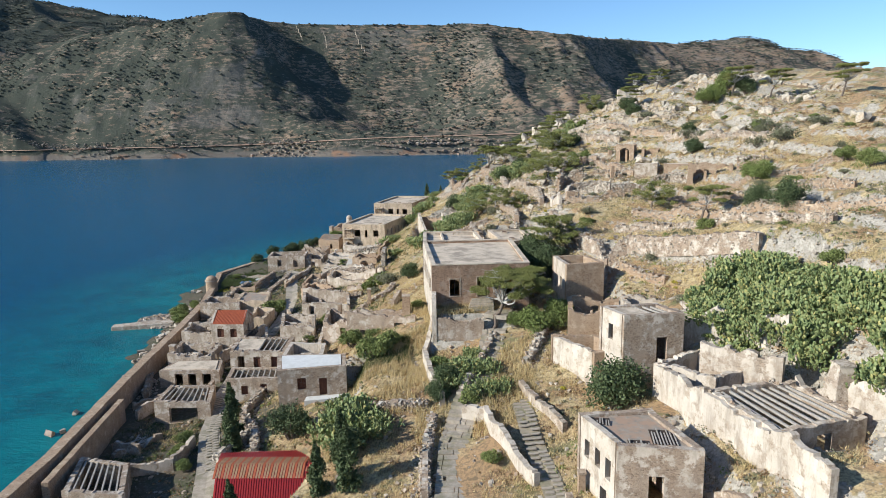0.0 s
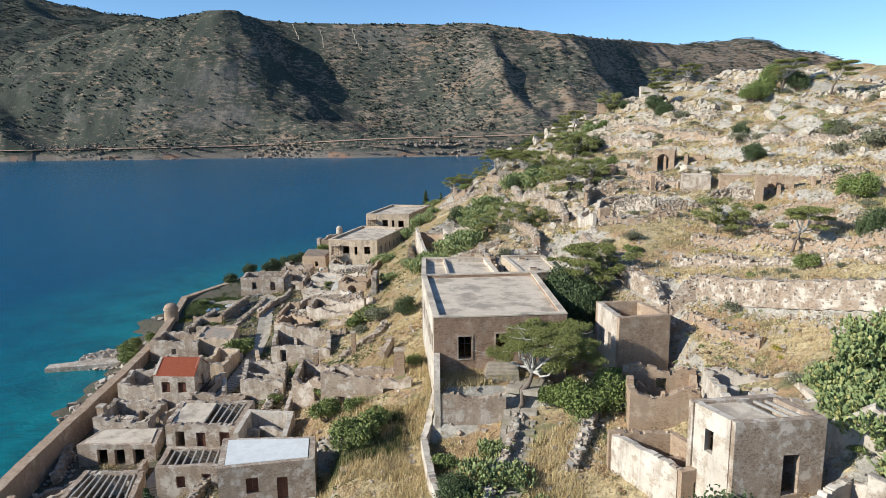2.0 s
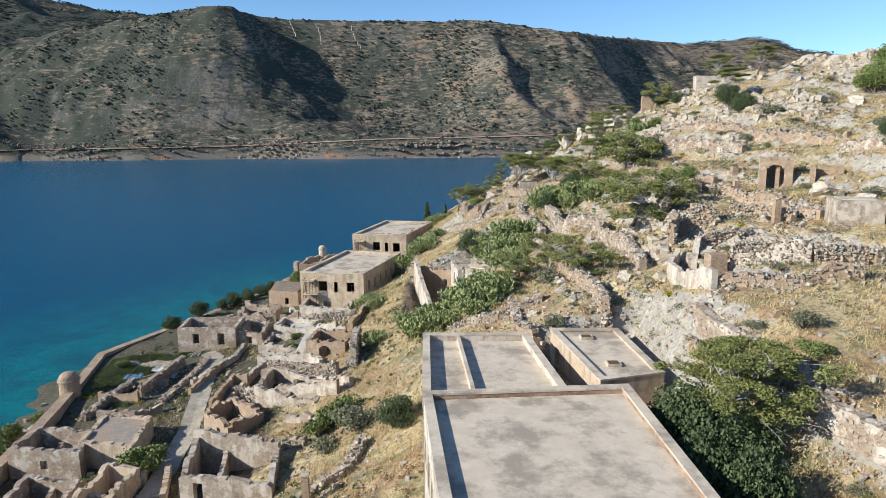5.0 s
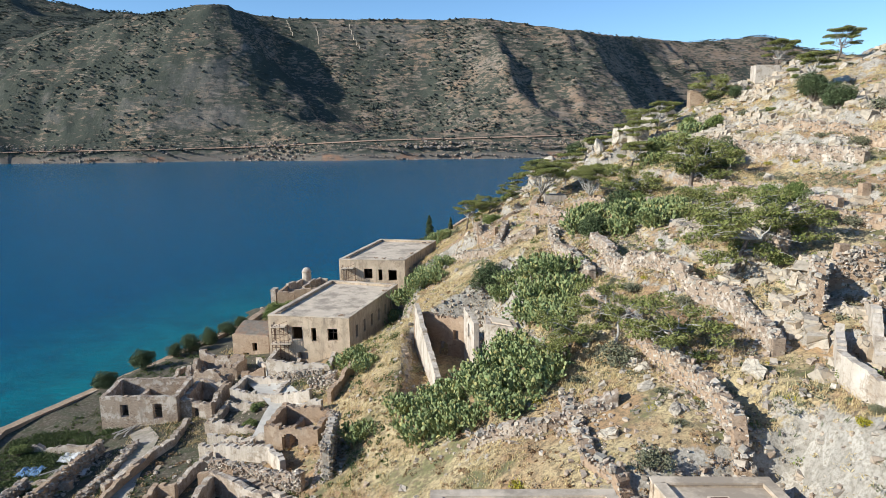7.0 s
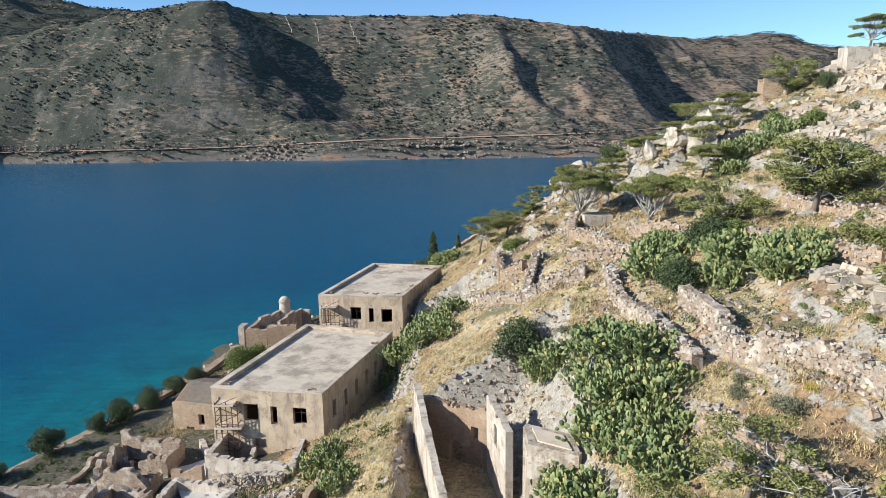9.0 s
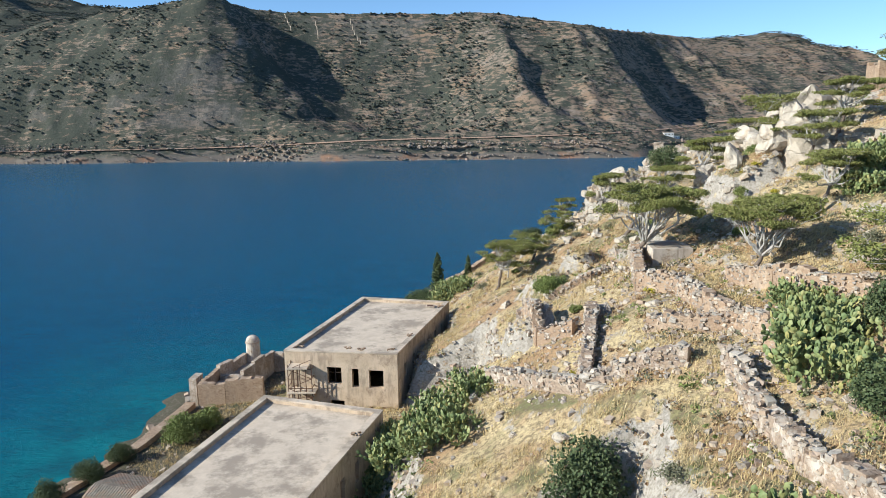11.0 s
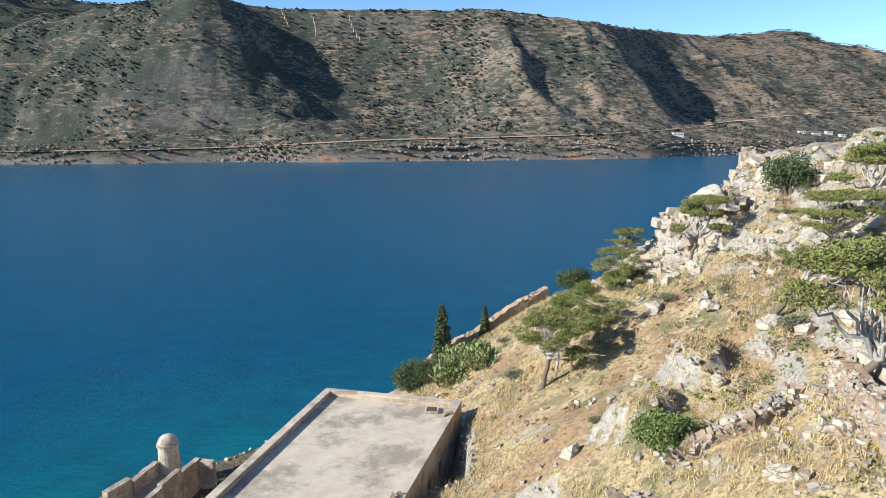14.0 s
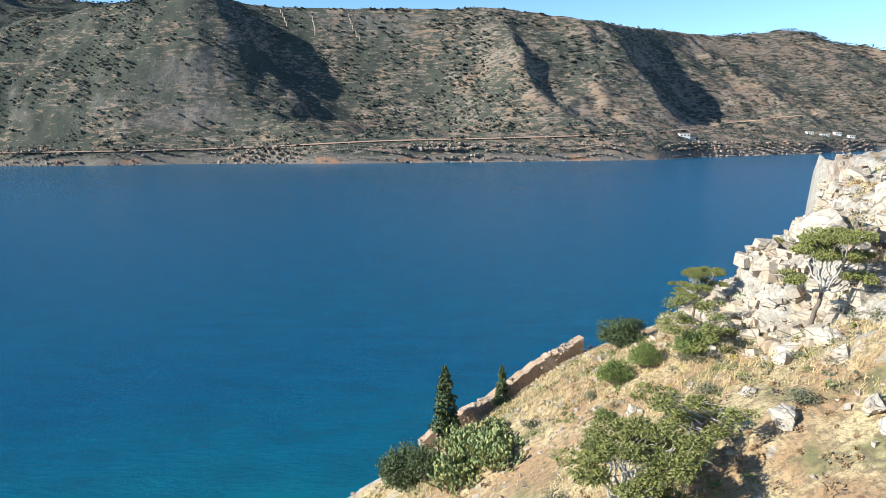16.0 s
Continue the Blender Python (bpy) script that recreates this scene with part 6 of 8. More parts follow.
def pillar(x, y, w, top, label, mat=STONE_WARM, taper=0.85):
    g = ground(x, y)
    ob = thing("pillar", x, y, g, label, "pillar")
    h, a, b = top - g, w / 2, w * taper / 2
    s = Solid()
    s.hexa([(-a, -a, -0.4), (a, -a, -0.4), (a, a, -0.4), (-a, a, -0.4), (-b, -b, h), (b, -b, h), (b, b, h), (-b, b, h)])
    s.make("shaft", mat, ob)
    if "broken" in label:
        return
    s = Solid()
    s.box((-b - 0.08, -b - 0.08, h), (b + 0.08, b + 0.08, h + 0.16))
    s.make("cap", STONE_PALE, ob)


for row in [(-5.5, 95.1, 1.2, 15.9, "square masonry pillar with a small cap"), (-12.8, 109.6, 0.6, 13.4, "slim stone gatepost on the slope"), (-17.4, 107.0, 0.7, 11.6, "slim stone gatepost on the slope"),
            (-44.2, 103.6, 1.0, 5.9, "square masonry pillar with a small cap"), (26.4, 138.0, 0.9, 31.0, "tall broken masonry pillar"),
            (11.6, 51.0, 0.6, 12.4, "stone gatepost beside the lane")]:
    pillar(*row)
pillar(32.2, 52.0, 2.6, 20.9, "broad tapering masonry oven stack", STONE_PALE, 0.45)


def roof_hatch(x, y, z, label):
    ob = thing("roof_hatch", x, y, z, label, "hatch")
    s = Solid((x, y, z))
    s.box((x - 0.55, y - 0.5, z - 0.05), (x + 0.55, y + 0.5, z + 0.22))
    s.make("kerb", CONCRETE, ob)
    s = Solid((x, y, z))
    s.box((x - 0.42, y - 0.38, z + 0.2), (x + 0.42, y + 0.38, z + 0.24))
    s.make("lid", RUST, ob, "rusty sheet lid")


def fallen_roof(x, y, z, w, d, turn, label):
    """A sagging hole in a roof, its shade painted by a dark sheet, bare laths left across it."""
    ob = thing("fallen_roof", x, y, z, label, "roof laths")
    ob.rotation_euler[2] = radians(turn)
    s = Solid()
    # the roof stays whole: this dark sheet stands in for the shade below
    s.box((-w / 2, -d / 2, -0.02), (w / 2, d / 2, 0.012))
    s.make("shade_sheet", WOOD_DARK, ob, "dark sheet painting the shade under the laths")
    rr = random.Random(int(x * 10))
    k = int(w / 0.22)
    for i in range(k):
        a = -w / 2 + w * (i + 0.5) / k
        s = Solid()
        s.bar((a, -d / 2 - rr.uniform(0, 0.3), 0.06), (a + rr.uniform(-0.08, 0.08), d / 2 - rr.uniform(0, 0.8), 0.06 + rr.uniform(0, 0.1)), 0.09, 0.07)
        s.make("lath", WOOD_GREY, ob)


fallen_roof(17.3, 48.9, 16.42, 1.9, 2.4, -8, "patch of bare laths where the earth roof has fallen in")
fallen_roof(13.2, 51.8, 16.42, 1.4, 1.2, -8, "patch of bare laths where the earth roof has fallen in")
fallen_roof(15.2, 48.0, 16.42, 1.6, 0.9, -8, "patch of bare laths where the earth roof has fallen in")
roof_hatch(11.4, 112.6, 21.08, "small raised roof hatch with a rusty lid")
roof_hatch(10.6, 119.4, 21.08, "small raised roof hatch with a rusty lid")
roof_hatch(-8.6, 222.2, 16.96, "small brick-built roof vent")
# dividing parapet of the rear wing
s = Solid((0, 114, 20.7))
wall_into(s, (0.3, 105.8), (-0.8, 120.0), 20.6, 21.2, 0.3)
tagged(s.make("roof_kerb", CONCRETE), "low concrete kerb dividing the rear roof", "kerb", kind="structure").location = (0, 114, 20.7)


def roof_band():
    """Old tan tiles between the red sheets of the long house."""
    ob = thing("tile_band", -18.3, 63.7, 6.4, "band of old tan roof tiles along the red roof", "roof tiles")
    for i in range(34):
        a = (i + 0.5) / 34
        x0, x1 = -22.6 + 9.0 * a, -22.9 + 9.2 * a
        row = Solid(ob.location)
        row.bar((x0, 61.6, 6.12), (x1, 63.6, 6.66), 0.19, 0.10)
        row.bar((x1, 63.6, 6.66), (x1 - 0.1, 65.8, 6.16), 0.19, 0.10)
        row.make("tile", TILE_OLD if i % 3 else TILE, ob)


roof_band()


# further walls of the lower town
for i, (line, h, m) in enumerate([
        ([(-44.5, 103.9), (-39.0, 102.0)], 2.5, LIME), ([(-39.9, 98.6), (-39.9, 101.5)], 2.2, LIME), ([(-44.6, 108.1), (-40.4, 107.2)], 1.5, LIME), ([(-38.9, 105.5), (-38.9, 108.4)], 2.0, LIME), ([(-36.5, 103.2), (-35.4, 106.2)], 2.0, STONE_PALE),
        ([(-35.1, 106.5), (-34.4, 108.4)], 2.0, LIME), ([(-33.6, 107.2), (-28.9, 106.9)], 1.6, STONE_PALE), ([(-30.0, 107.6), (-31.2, 111.6)], 2.4, LIME), ([(-18.9, 96.0), (-20.1, 107.7)], 1.5, LIME), ([(-43.1, 145.3), (-41.6, 156.0)], 1.8, STONE_WARM),
        ([(-33.4, 110.4), (-32.8, 116.2)], 1.9, LIME), ([(-44.9, 116.6), (-40.2, 116.4)], 1.6, STONE_PALE), ([(-22.6, 97.8), (-22.2, 105.4)], 1.3, LIME), ([(-29.6, 98.4), (-26.8, 101.8)], 1.8, STONE_PALE), ([(-41.4, 84.6), (-39.2, 89.6)], 1.8, STONE_PALE),
        ([(-25.6, 70.8), (-23.0, 76.0)], 1.4, LIME), ([(-36.4, 70.4), (-31.0, 71.4), (-30.4, 76.2)], 1.7, STONE_PALE), ([(-40.4, 76.4), (-37.0, 75.8)], 1.6, STONE), ([(-30.6, 142.0), (-26.0, 139.8)], 1.8, LIME), ([(-27.0, 146.4), (-22.2, 145.6)], 1.5, STONE_WARM)]):
    freestanding("rubble_wall", line, h, "plastered wall of a fallen house in the lower town", m, 0.45, 0.4, 900 + i * 7, stones=i % 3 == 0)

for i, (line, h, m) in enumerate([
        ([(-48.5, 145.1), (-42.8, 144.1)], 1.5, STONE_WARM), ([(-30.3, 136.5), (-29.8, 143.6), (-27.9, 143.2)], 2.6, STONE_WARM), ([(-29.0, 138.4), (-28.2, 142.6)], 1.6, PLASTER), ([(-26.4, 147.8), (-21.0, 144.6), (-15.8, 140.7)], 2.0, STONE),
        ([(-22.9, 138.8), (-14.4, 133.0)], 2.0, STONE_PALE), ([(-29.4, 155.4), (-22.0, 153.0)], 1.3, LIME), ([(-36.3, 145.1), (-34.2, 155.5)], 1.0, STONE_WARM), ([(-26.0, 170.6), (-19.6, 169.0)], 1.2, LIME), ([(-24.6, 163.4), (-19.4, 160.8)], 1.6, LIME),
        ([(-21.8, 158.0), (-17.2, 156.4)], 1.8, LIME), ([(-31.2, 173.0), (-28.0, 172.2)], 1.9, STONE_WARM), ([(-20.2, 164.6), (-16.8, 163.2)], 1.7, STONE_PALE)]):
    freestanding("rubble_wall", line, h, "broken plastered wall among the middle ruins", m, 0.45, 0.45, 1300 + i * 7, stones=i % 4 == 3)

# terrace ruins on the hillside
for row in [(29.9, 146.8, 0.8, 32.6, "broken stub of a masonry pier"), (33.6, 144.1, 0.8, 33.0, "broken stub of a masonry pier"), (37.1, 153.3, 0.9, 34.2, "broken stub of a masonry pier"), (32.6, 131.6, 0.7, 32.0, "broken stub of a masonry pier"), (22.9, 122.4, 1.7, 28.1, "squat broken block of masonry")]:
    pillar(*row)
for i, (line, h, m) in enumerate([([(22.3, 133.2), (23.8, 136.6)], 3.2, STONE_WARM), ([(24.0, 136.7), (27.5, 135.2)], 2.2, STONE_WARM), ([(24.5, 130.8), (29.0, 130.6)], 1.6, STONE_WARM), ([(24.4, 122.6), (29.0, 117.9)], 2.2, LIME),
                                  ([(29.3, 117.8), (33.0, 117.0)], 1.8, STONE_WARM), ([(33.6, 116.6), (38.4, 116.0)], 1.7, STONE_WARM), ([(38.6, 115.9), (40.8, 113.6)], 1.9, LIME), ([(30.3, 137.5), (33.4, 134.2), (34.0, 131.0)], 1.4, STONE_WARM),
                                  ([(47.6, 110.2), (51.0, 107.2)], 2.2, STONE_WARM), ([(24.6, 142.9), (26.2, 146.6), (30.4, 147.6)], 1.8, STONE_WARM)]):
    freestanding("ruined_wall", line, h, "broken wall of a ruined house on the terraces", m, 0.6, 1.1, 1100 + i * 7)


def balcony():
    ob = thing("balcony", -33.6, 111.0, 6.9, "small dark wooden balcony on the red-roofed house", "balcony")
    s = Solid(ob.location)
    s.box((-34.1, 109.6, 5.3), (-32.9, 112.6, 5.42))
    s.make("floor", WOOD_DARK, ob)
    for i in range(9):
        s = Solid(ob.location)
        y = 109.65 + 2.9 * i / 8
        s.box((-32.97, y - 0.03, 5.42), (-32.91, y + 0.03, 6.35))
        s.make("baluster", WOOD_DARK, ob)
    for a, b in (((-32.94, 109.6, 6.4), (-32.94, 112.6, 6.4)), ((-34.1, 109.62, 6.4), (-32.94, 109.62, 6.4))):
        s = Solid(ob.location)
        s.bar(a, b, 0.07, 0.07)
        s.make("handrail", WOOD_DARK, ob)
    for y in (109.9, 112.3):
        s = Solid(ob.location)
        s.bar((-34.1, y, 4.4), (-33.0, y, 5.3), 0.09, 0.09)
        s.make("bracket", WOOD_DARK, ob)


balcony()
# raised whitewashed verges of the red-tiled gables
for x in (-39.55, -34.25):
    ob = thing("gable_verge", x, 111.4, 7.9, "whitewashed raised verge along the tiled gable", "verge")
    for y0, y1, z0, z1 in ((108.75, 111.4, 7.95, 9.52), (111.4, 114.1, 9.52, 7.95)):
        s = Solid(ob.location)
        s.bar((x, y0, z0), (x, y1, z1), 0.34, 0.26)
        s.make("coping", LIME, ob)


def roof_rubble(x, y, z, seed):
    """A few broken bricks left on a roof edge."""
    rr = random.Random(seed)
    ob = thing("brick_heap", x, y, z, "small heap of broken bricks lying on the roof", "bricks")
    for i in range(7):
        s = Solid()
        a, b, c = rr.uniform(-0.35, 0.35), rr.uniform(-0.25, 0.25), 0.07 + 0.05 * (i // 3)
        d = rr.uniform(0, 3.14)
        s.bar((a - math.cos(d) * 0.14, b - math.sin(d) * 0.14, c), (a + math.cos(d) * 0.14, b + math.sin(d) * 0.14, c + rr.uniform(-0.02, 0.05)), 0.13, 0.12)
        s.make("brick", STONE_WARM, ob)


for i, row in enumerate([(-21.6, 205.2, 17.40), (-16.4, 204.6, 17.40), (-15.0, 204.3, 17.40), (-11.9, 204.0, 17.40), (-10.2, 208.8, 17.40), (-7.2, 220.6, 17.40), (-27.0, 177.6, 14.99), (-18.0, 176.0, 14.99), (-13.6, 190.0, 14.99)]):
    roof_rubble(*row, 40 + i)

# ---- plants and stones ----
def quads(points, size, rng, stretch=1.0, flat=0.0):
    """Leaf-like quads at points, turned at random."""
    n = len(points)
    a = rng.normal(size=(n, 3))
    a[:, 2] *= 1 - flat
    a /= np.linalg.norm(a, axis=1)[:, None]
    b = np.cross(a, rng.normal(size=(n, 3)))
    b /= np.linalg.norm(b, axis=1)[:, None]
    s = (size * rng.uniform(0.6, 1.3, n))[:, None]
    a, b = a * s * stretch, b * s
    v = np.stack([points - a - b * 0.5, points + a * 0.2 - b, points + a + b * 0.4, points - a * 0.3 + b], 1).reshape(-1, 3)
    f = np.arange(4 * n).reshape(n, 4)
    return v, f


def mesh_of(name, v, f, mat, parent=None, label="", smooth=False):
    ob = link_mesh(name, v.tolist() if hasattr(v, "tolist") else v, f.tolist() if hasattr(f, "tolist") else f, mat, parent)
    if smooth:
        ob.data.shade_smooth()
    return tagged(ob, label)


def tubes(paths, sides=6):
    """Tapered branches: rows of (points, start radius, end radius)."""
    V, F = [], []
    for pts, r0, r1 in paths:
        pts = [Vector(p) for p in pts]
        base = len(V)
        for i, p in enumerate(pts):
            d = (pts[min(i + 1, len(pts) - 1)] - pts[max(i - 1, 0)]).normalized()
            s = d.cross(Vector((0.3, 0.9, 0.2))).normalized()
            u = s.cross(d)
            r = r0 + (r1 - r0) * i / (len(pts) - 1)
            for k in range(sides):
                t = 2 * math.pi * k / sides
                V.append(tuple(p + s * math.cos(t) * r + u * math.sin(t) * r))
        for i in range(len(pts) - 1):
            for k in range(sides):
                a, b = base + i * sides + k, base + i * sides + (k + 1) % sides
                F.append((a, b, b + sides, a + sides))
    return V, F


def bend(a, b, rng, wob, k=5):
    a, b = np.array(a, float), np.array(b, float)
    out = [a + (b - a) * i / k for i in range(k + 1)]
    for i in range(1, k):
        out[i] = out[i] + rng.normal(size=3) * wob
    return [tuple(p) for p in out]


def clump(rng, c, r, n):
    """Points in a lumpy flattened ball, denser towards its outside."""
    p = rng.normal(size=(n, 3))
    p /= np.linalg.norm(p, axis=1)[:, None]
    p *= (rng.uniform(0.25, 1, n) ** 0.5)[:, None]
    lump = 1 + 0.28 * np.sin(p[:, 0] * 5 + c[0]) * np.cos(p[:, 1] * 4 + c[1])
    return np.array(c) + p * np.array(r) * lump[:, None]


def pine(seed, label, leaf=0.025, fine=440, fork_z=2.3, crown_z=4.9, reach=2.5, tiers=3, wide=1.0, low=0.35, drift=0.0):
    """Windswept pine: a curved trunk forking into pale limbs that carry flat pads of needles."""
    rng = np.random.default_rng(seed)
    ob = thing("pine", 0, 0, 0, label, "tree", "windswept pines")
    fork = np.array((0.8 + 0.5 * drift, rng.uniform(-0.3, 0.3), fork_z))
    V, F = tubes([(bend((0, 0, -0.5), tuple(fork), rng, 0.10), 0.19, 0.12)])
    mesh_of("trunk", V, F, BARK, ob, smooth=True)
    limbs, pts = [], []
    pads = []
    for k in range(tiers):
        share = k / max(1, tiers - 1)
        count = 2 + 3 * k
        for i in range(count):
            t = 2 * math.pi * (i + rng.uniform(-0.3, 0.3)) / count + seed
            r = reach * (0.95 - 0.3 * share) * rng.uniform(0.45, 1.0)
            pads.append((1.0 + drift + 0.4 * share + math.cos(t) * r, math.sin(t) * r, fork_z + (crown_z - fork_z) * (low + (1 - low) * share) + rng.normal(0, 0.12) - 0.05 * r * r))
    for end in pads:
        end = np.array(end)
        mid = fork + (end - fork) * np.array((0.55, 0.55, 0.42)) + rng.normal(0, 0.15, 3)
        limbs.append((bend(tuple(fork), tuple(mid), rng, 0.08, 4), 0.085, 0.05))
        limbs.append((bend(tuple(mid), tuple(end - (0, 0, 0.12)), rng, 0.10, 4), 0.05, 0.018))
        for _ in range(5):
            e = end + rng.normal(0, 1, 3) * np.array((0.6, 0.6, 0.12))
            limbs.append((bend(tuple(mid + (end - mid) * rng.uniform(0.3, 0.95)), tuple(e), rng, 0.06, 4), 0.024, 0.008))
        for _ in range(4):
            c = end + rng.normal(0, 1, 3) * np.array((0.42 * wide, 0.42 * wide, 0.07))
            pts.append(clump(rng, tuple(c), (rng.uniform(0.4, 0.75) * wide, rng.uniform(0.4, 0.75) * wide, rng.uniform(0.13, 0.22)), fine))
    V, F = tubes(limbs, 5)
    mesh_of("branch", V, F, DEADWOOD, ob, "bare pale limbs", True)
    v, f = quads(np.concatenate(pts), leaf, rng, 2.6, 0.35)
    tagged(mesh_of("crown", v, f, LEAF_PINE, ob, "flat layered green crown"), kind="stuff")
    return ob


def shaggy_pine(seed, label):
    """Dense low pine: foliage in drooping layers round a leaning trunk, some limbs bare."""
    rng = np.random.default_rng(seed)
    ob = thing("pine", 0, 0, 0, label, "tree", "shaggy pines")
    V, F = tubes([(bend((0, 0, -0.4), (1.0, 0.1, 2.6), rng, 0.08), 0.19, 0.08)])
    mesh_of("trunk", V, F, BARK, ob, smooth=True)
    limbs, pts = [], []
    for i in range(15):
        t, r, z = rng.uniform(0, 6.28), rng.uniform(0.9, 2.5), rng.uniform(1.1, 3.7)
        r *= 1.15 - 0.16 * abs(z - 2.2)
        a = (0.4 * z, 0.0, min(z, 2.6) * 0.85)
        end = (0.5 + math.cos(t) * r, math.sin(t) * r, z)
        limbs.append((bend(a, end, rng, 0.10), 0.06, 0.015))
        if i % 5 == 0:
            tip = (end[0] * 1.25, end[1] * 1.25, end[2] + 0.4)
            limbs.append((bend(end, tip, rng, 0.08), 0.02, 0.008))
        for _ in range(5):
            limbs.append((bend(end, tuple(np.array(end) + rng.normal(0, 1, 3) * (0.9, 0.9, 0.35)), rng, 0.06, 3), 0.016, 0.006))
        for _ in range(3):
            c = [e + g for e, g in zip(end, rng.normal(0, 1, 3) * (0.5, 0.5, 0.16))]
            pts.append(clump(rng, c, (rng.uniform(0.45, 0.8), rng.uniform(0.45, 0.8), rng.uniform(0.2, 0.34)), 180))
    V, F = tubes(limbs, 5)
    mesh_of("branch", V, F, DEADWOOD, ob, "pale bare limbs", True)
    v, f = quads(np.concatenate(pts), 0.036, rng, 2.8, 0.3)
    tagged(mesh_of("crown", v, f, LEAF_PINE, ob, "dense green needles in layers"), kind="stuff")
    return ob


def bush(seed, name, label, mat, n=1500, leaf=0.1, tall=1.0, lumps=9, group="", trunk=True):
    """Rounded shrub of many leaves in uneven lumps; unit radius."""
    rng = np.random.default_rng(seed)
    ob = thing(name, 0, 0, 0, label, "shrub" if tall < 1.3 else "tree", group)
    pts, limbs = [], []
    for i in range(lumps):
        t, r = rng.uniform(0, 6.28), rng.uniform(0.1, 0.68)
        c = (math.cos(t) * r, math.sin(t) * r, tall * rng.uniform(0.35, 0.85) * (1.1 - 0.5 * r))
        pts.append(clump(rng, c, (0.42, 0.42, 0.36 * max(0.8, tall * 0.7)), n // lumps))
        limbs.append((bend((0, 0, -0.2), c, rng, 0.04), 0.05, 0.015))
    V, F = tubes(limbs, 5)
    tagged(mesh_of("branch", V, F, BARK, ob, smooth=True), kind="stuff")
    v, f = quads(np.concatenate(pts), leaf, rng, 1.2)
    v[:, 2] = np.maximum(v[:, 2], -0.1)
    tagged(mesh_of("crown", v, f, mat, ob), kind="stuff")
    return ob


def cypress(seed, label):
    rng = np.random.default_rng(seed)
    ob = thing("cypress", 0, 0, 0, label, "tree")
    V, F = tubes([(bend((0, 0, -0.4), (0, 0, 3.4), rng, 0.03), 0.13, 0.03)])
    mesh_of("trunk", V, F, BARK, ob, smooth=True)
    pts = []
    for i in range(26):
        z = 0.35 + 3.6 * i / 26
        w = 0.75 * (1 - (z / 4.1) ** 1.6) + 0.08
        t = rng.uniform(0, 6.28)
        pts.append(clump(rng, (math.cos(t) * w * 0.5, math.sin(t) * w * 0.5, z), (w * 0.6, w * 0.6, 0.34), 170))
    v, f = quads(np.concatenate(pts), 0.055, rng, 1.8)
    tagged(mesh_of("crown", v, f, LEAF_DARK, ob), kind="stuff")
    return ob


def prickly_pear(seed, label):
    """Clump of jointed pads growing out of one another."""
    rng = np.random.default_rng(seed)
    ob = thing("prickly_pear", 0, 0, 0, label, "cactus", "prickly pears")
    ring = [(math.cos(2 * math.pi * (k + 0.5) / 6) * 0.5, math.sin(2 * math.pi * (k + 0.5) / 6) * 0.5 + 0.5) for k in range(6)]
    V, F, todo = [], [], []
    for i in range(46):
        t, r = rng.uniform(0, 6.28), rng.uniform(0, 1) ** 0.6 * 0.95
        out = Vector((math.cos(t) * 0.5 * r, math.sin(t) * 0.5 * r, 1)).normalized()
        todo.append((Vector((math.cos(t) * r, math.sin(t) * r, -0.1)), out, 0))
    while todo:
        p, up, gen = todo.pop()
        w, h = rng.uniform(0.115, 0.175), rng.uniform(0.165, 0.235)
        face = up.cross(Vector(rng.normal(size=3))).normalized()
        side = up.cross(face).normalized()
        k = len(V)
        for a, b in ring:
            V.append(tuple(p + side * a * w + up * b * h))
        mid = p + up * h * 0.5
        V += [tuple(mid + face * 0.025), tuple(mid - face * 0.025)]
        for j in range(6):
            a, b = k + j, k + (j + 1) % 6
            F += [(a, b, k + 6), (b, a, k + 7)]
        if gen < 6:
            for _ in range(rng.choice([1, 1, 2, 2]) if gen < 4 else rng.choice([0, 1, 2])):
                a = rng.uniform(-0.9, 0.9)
                tip = p + up * h * (0.5 + 0.48 * math.cos(a)) + side * math.sin(a) * w * 0.5
                d = (up * 0.9 + side * math.sin(a) * 0.8 + Vector(rng.normal(size=3)) * 0.25 + Vector((0, 0, 0.25))).normalized()
                todo.append((tip, d, gen + 1))
    tagged(mesh_of("cactus_body", V, F, CACTUS, ob, "flat green pads, some yellowing"), kind="stuff")
    return ob


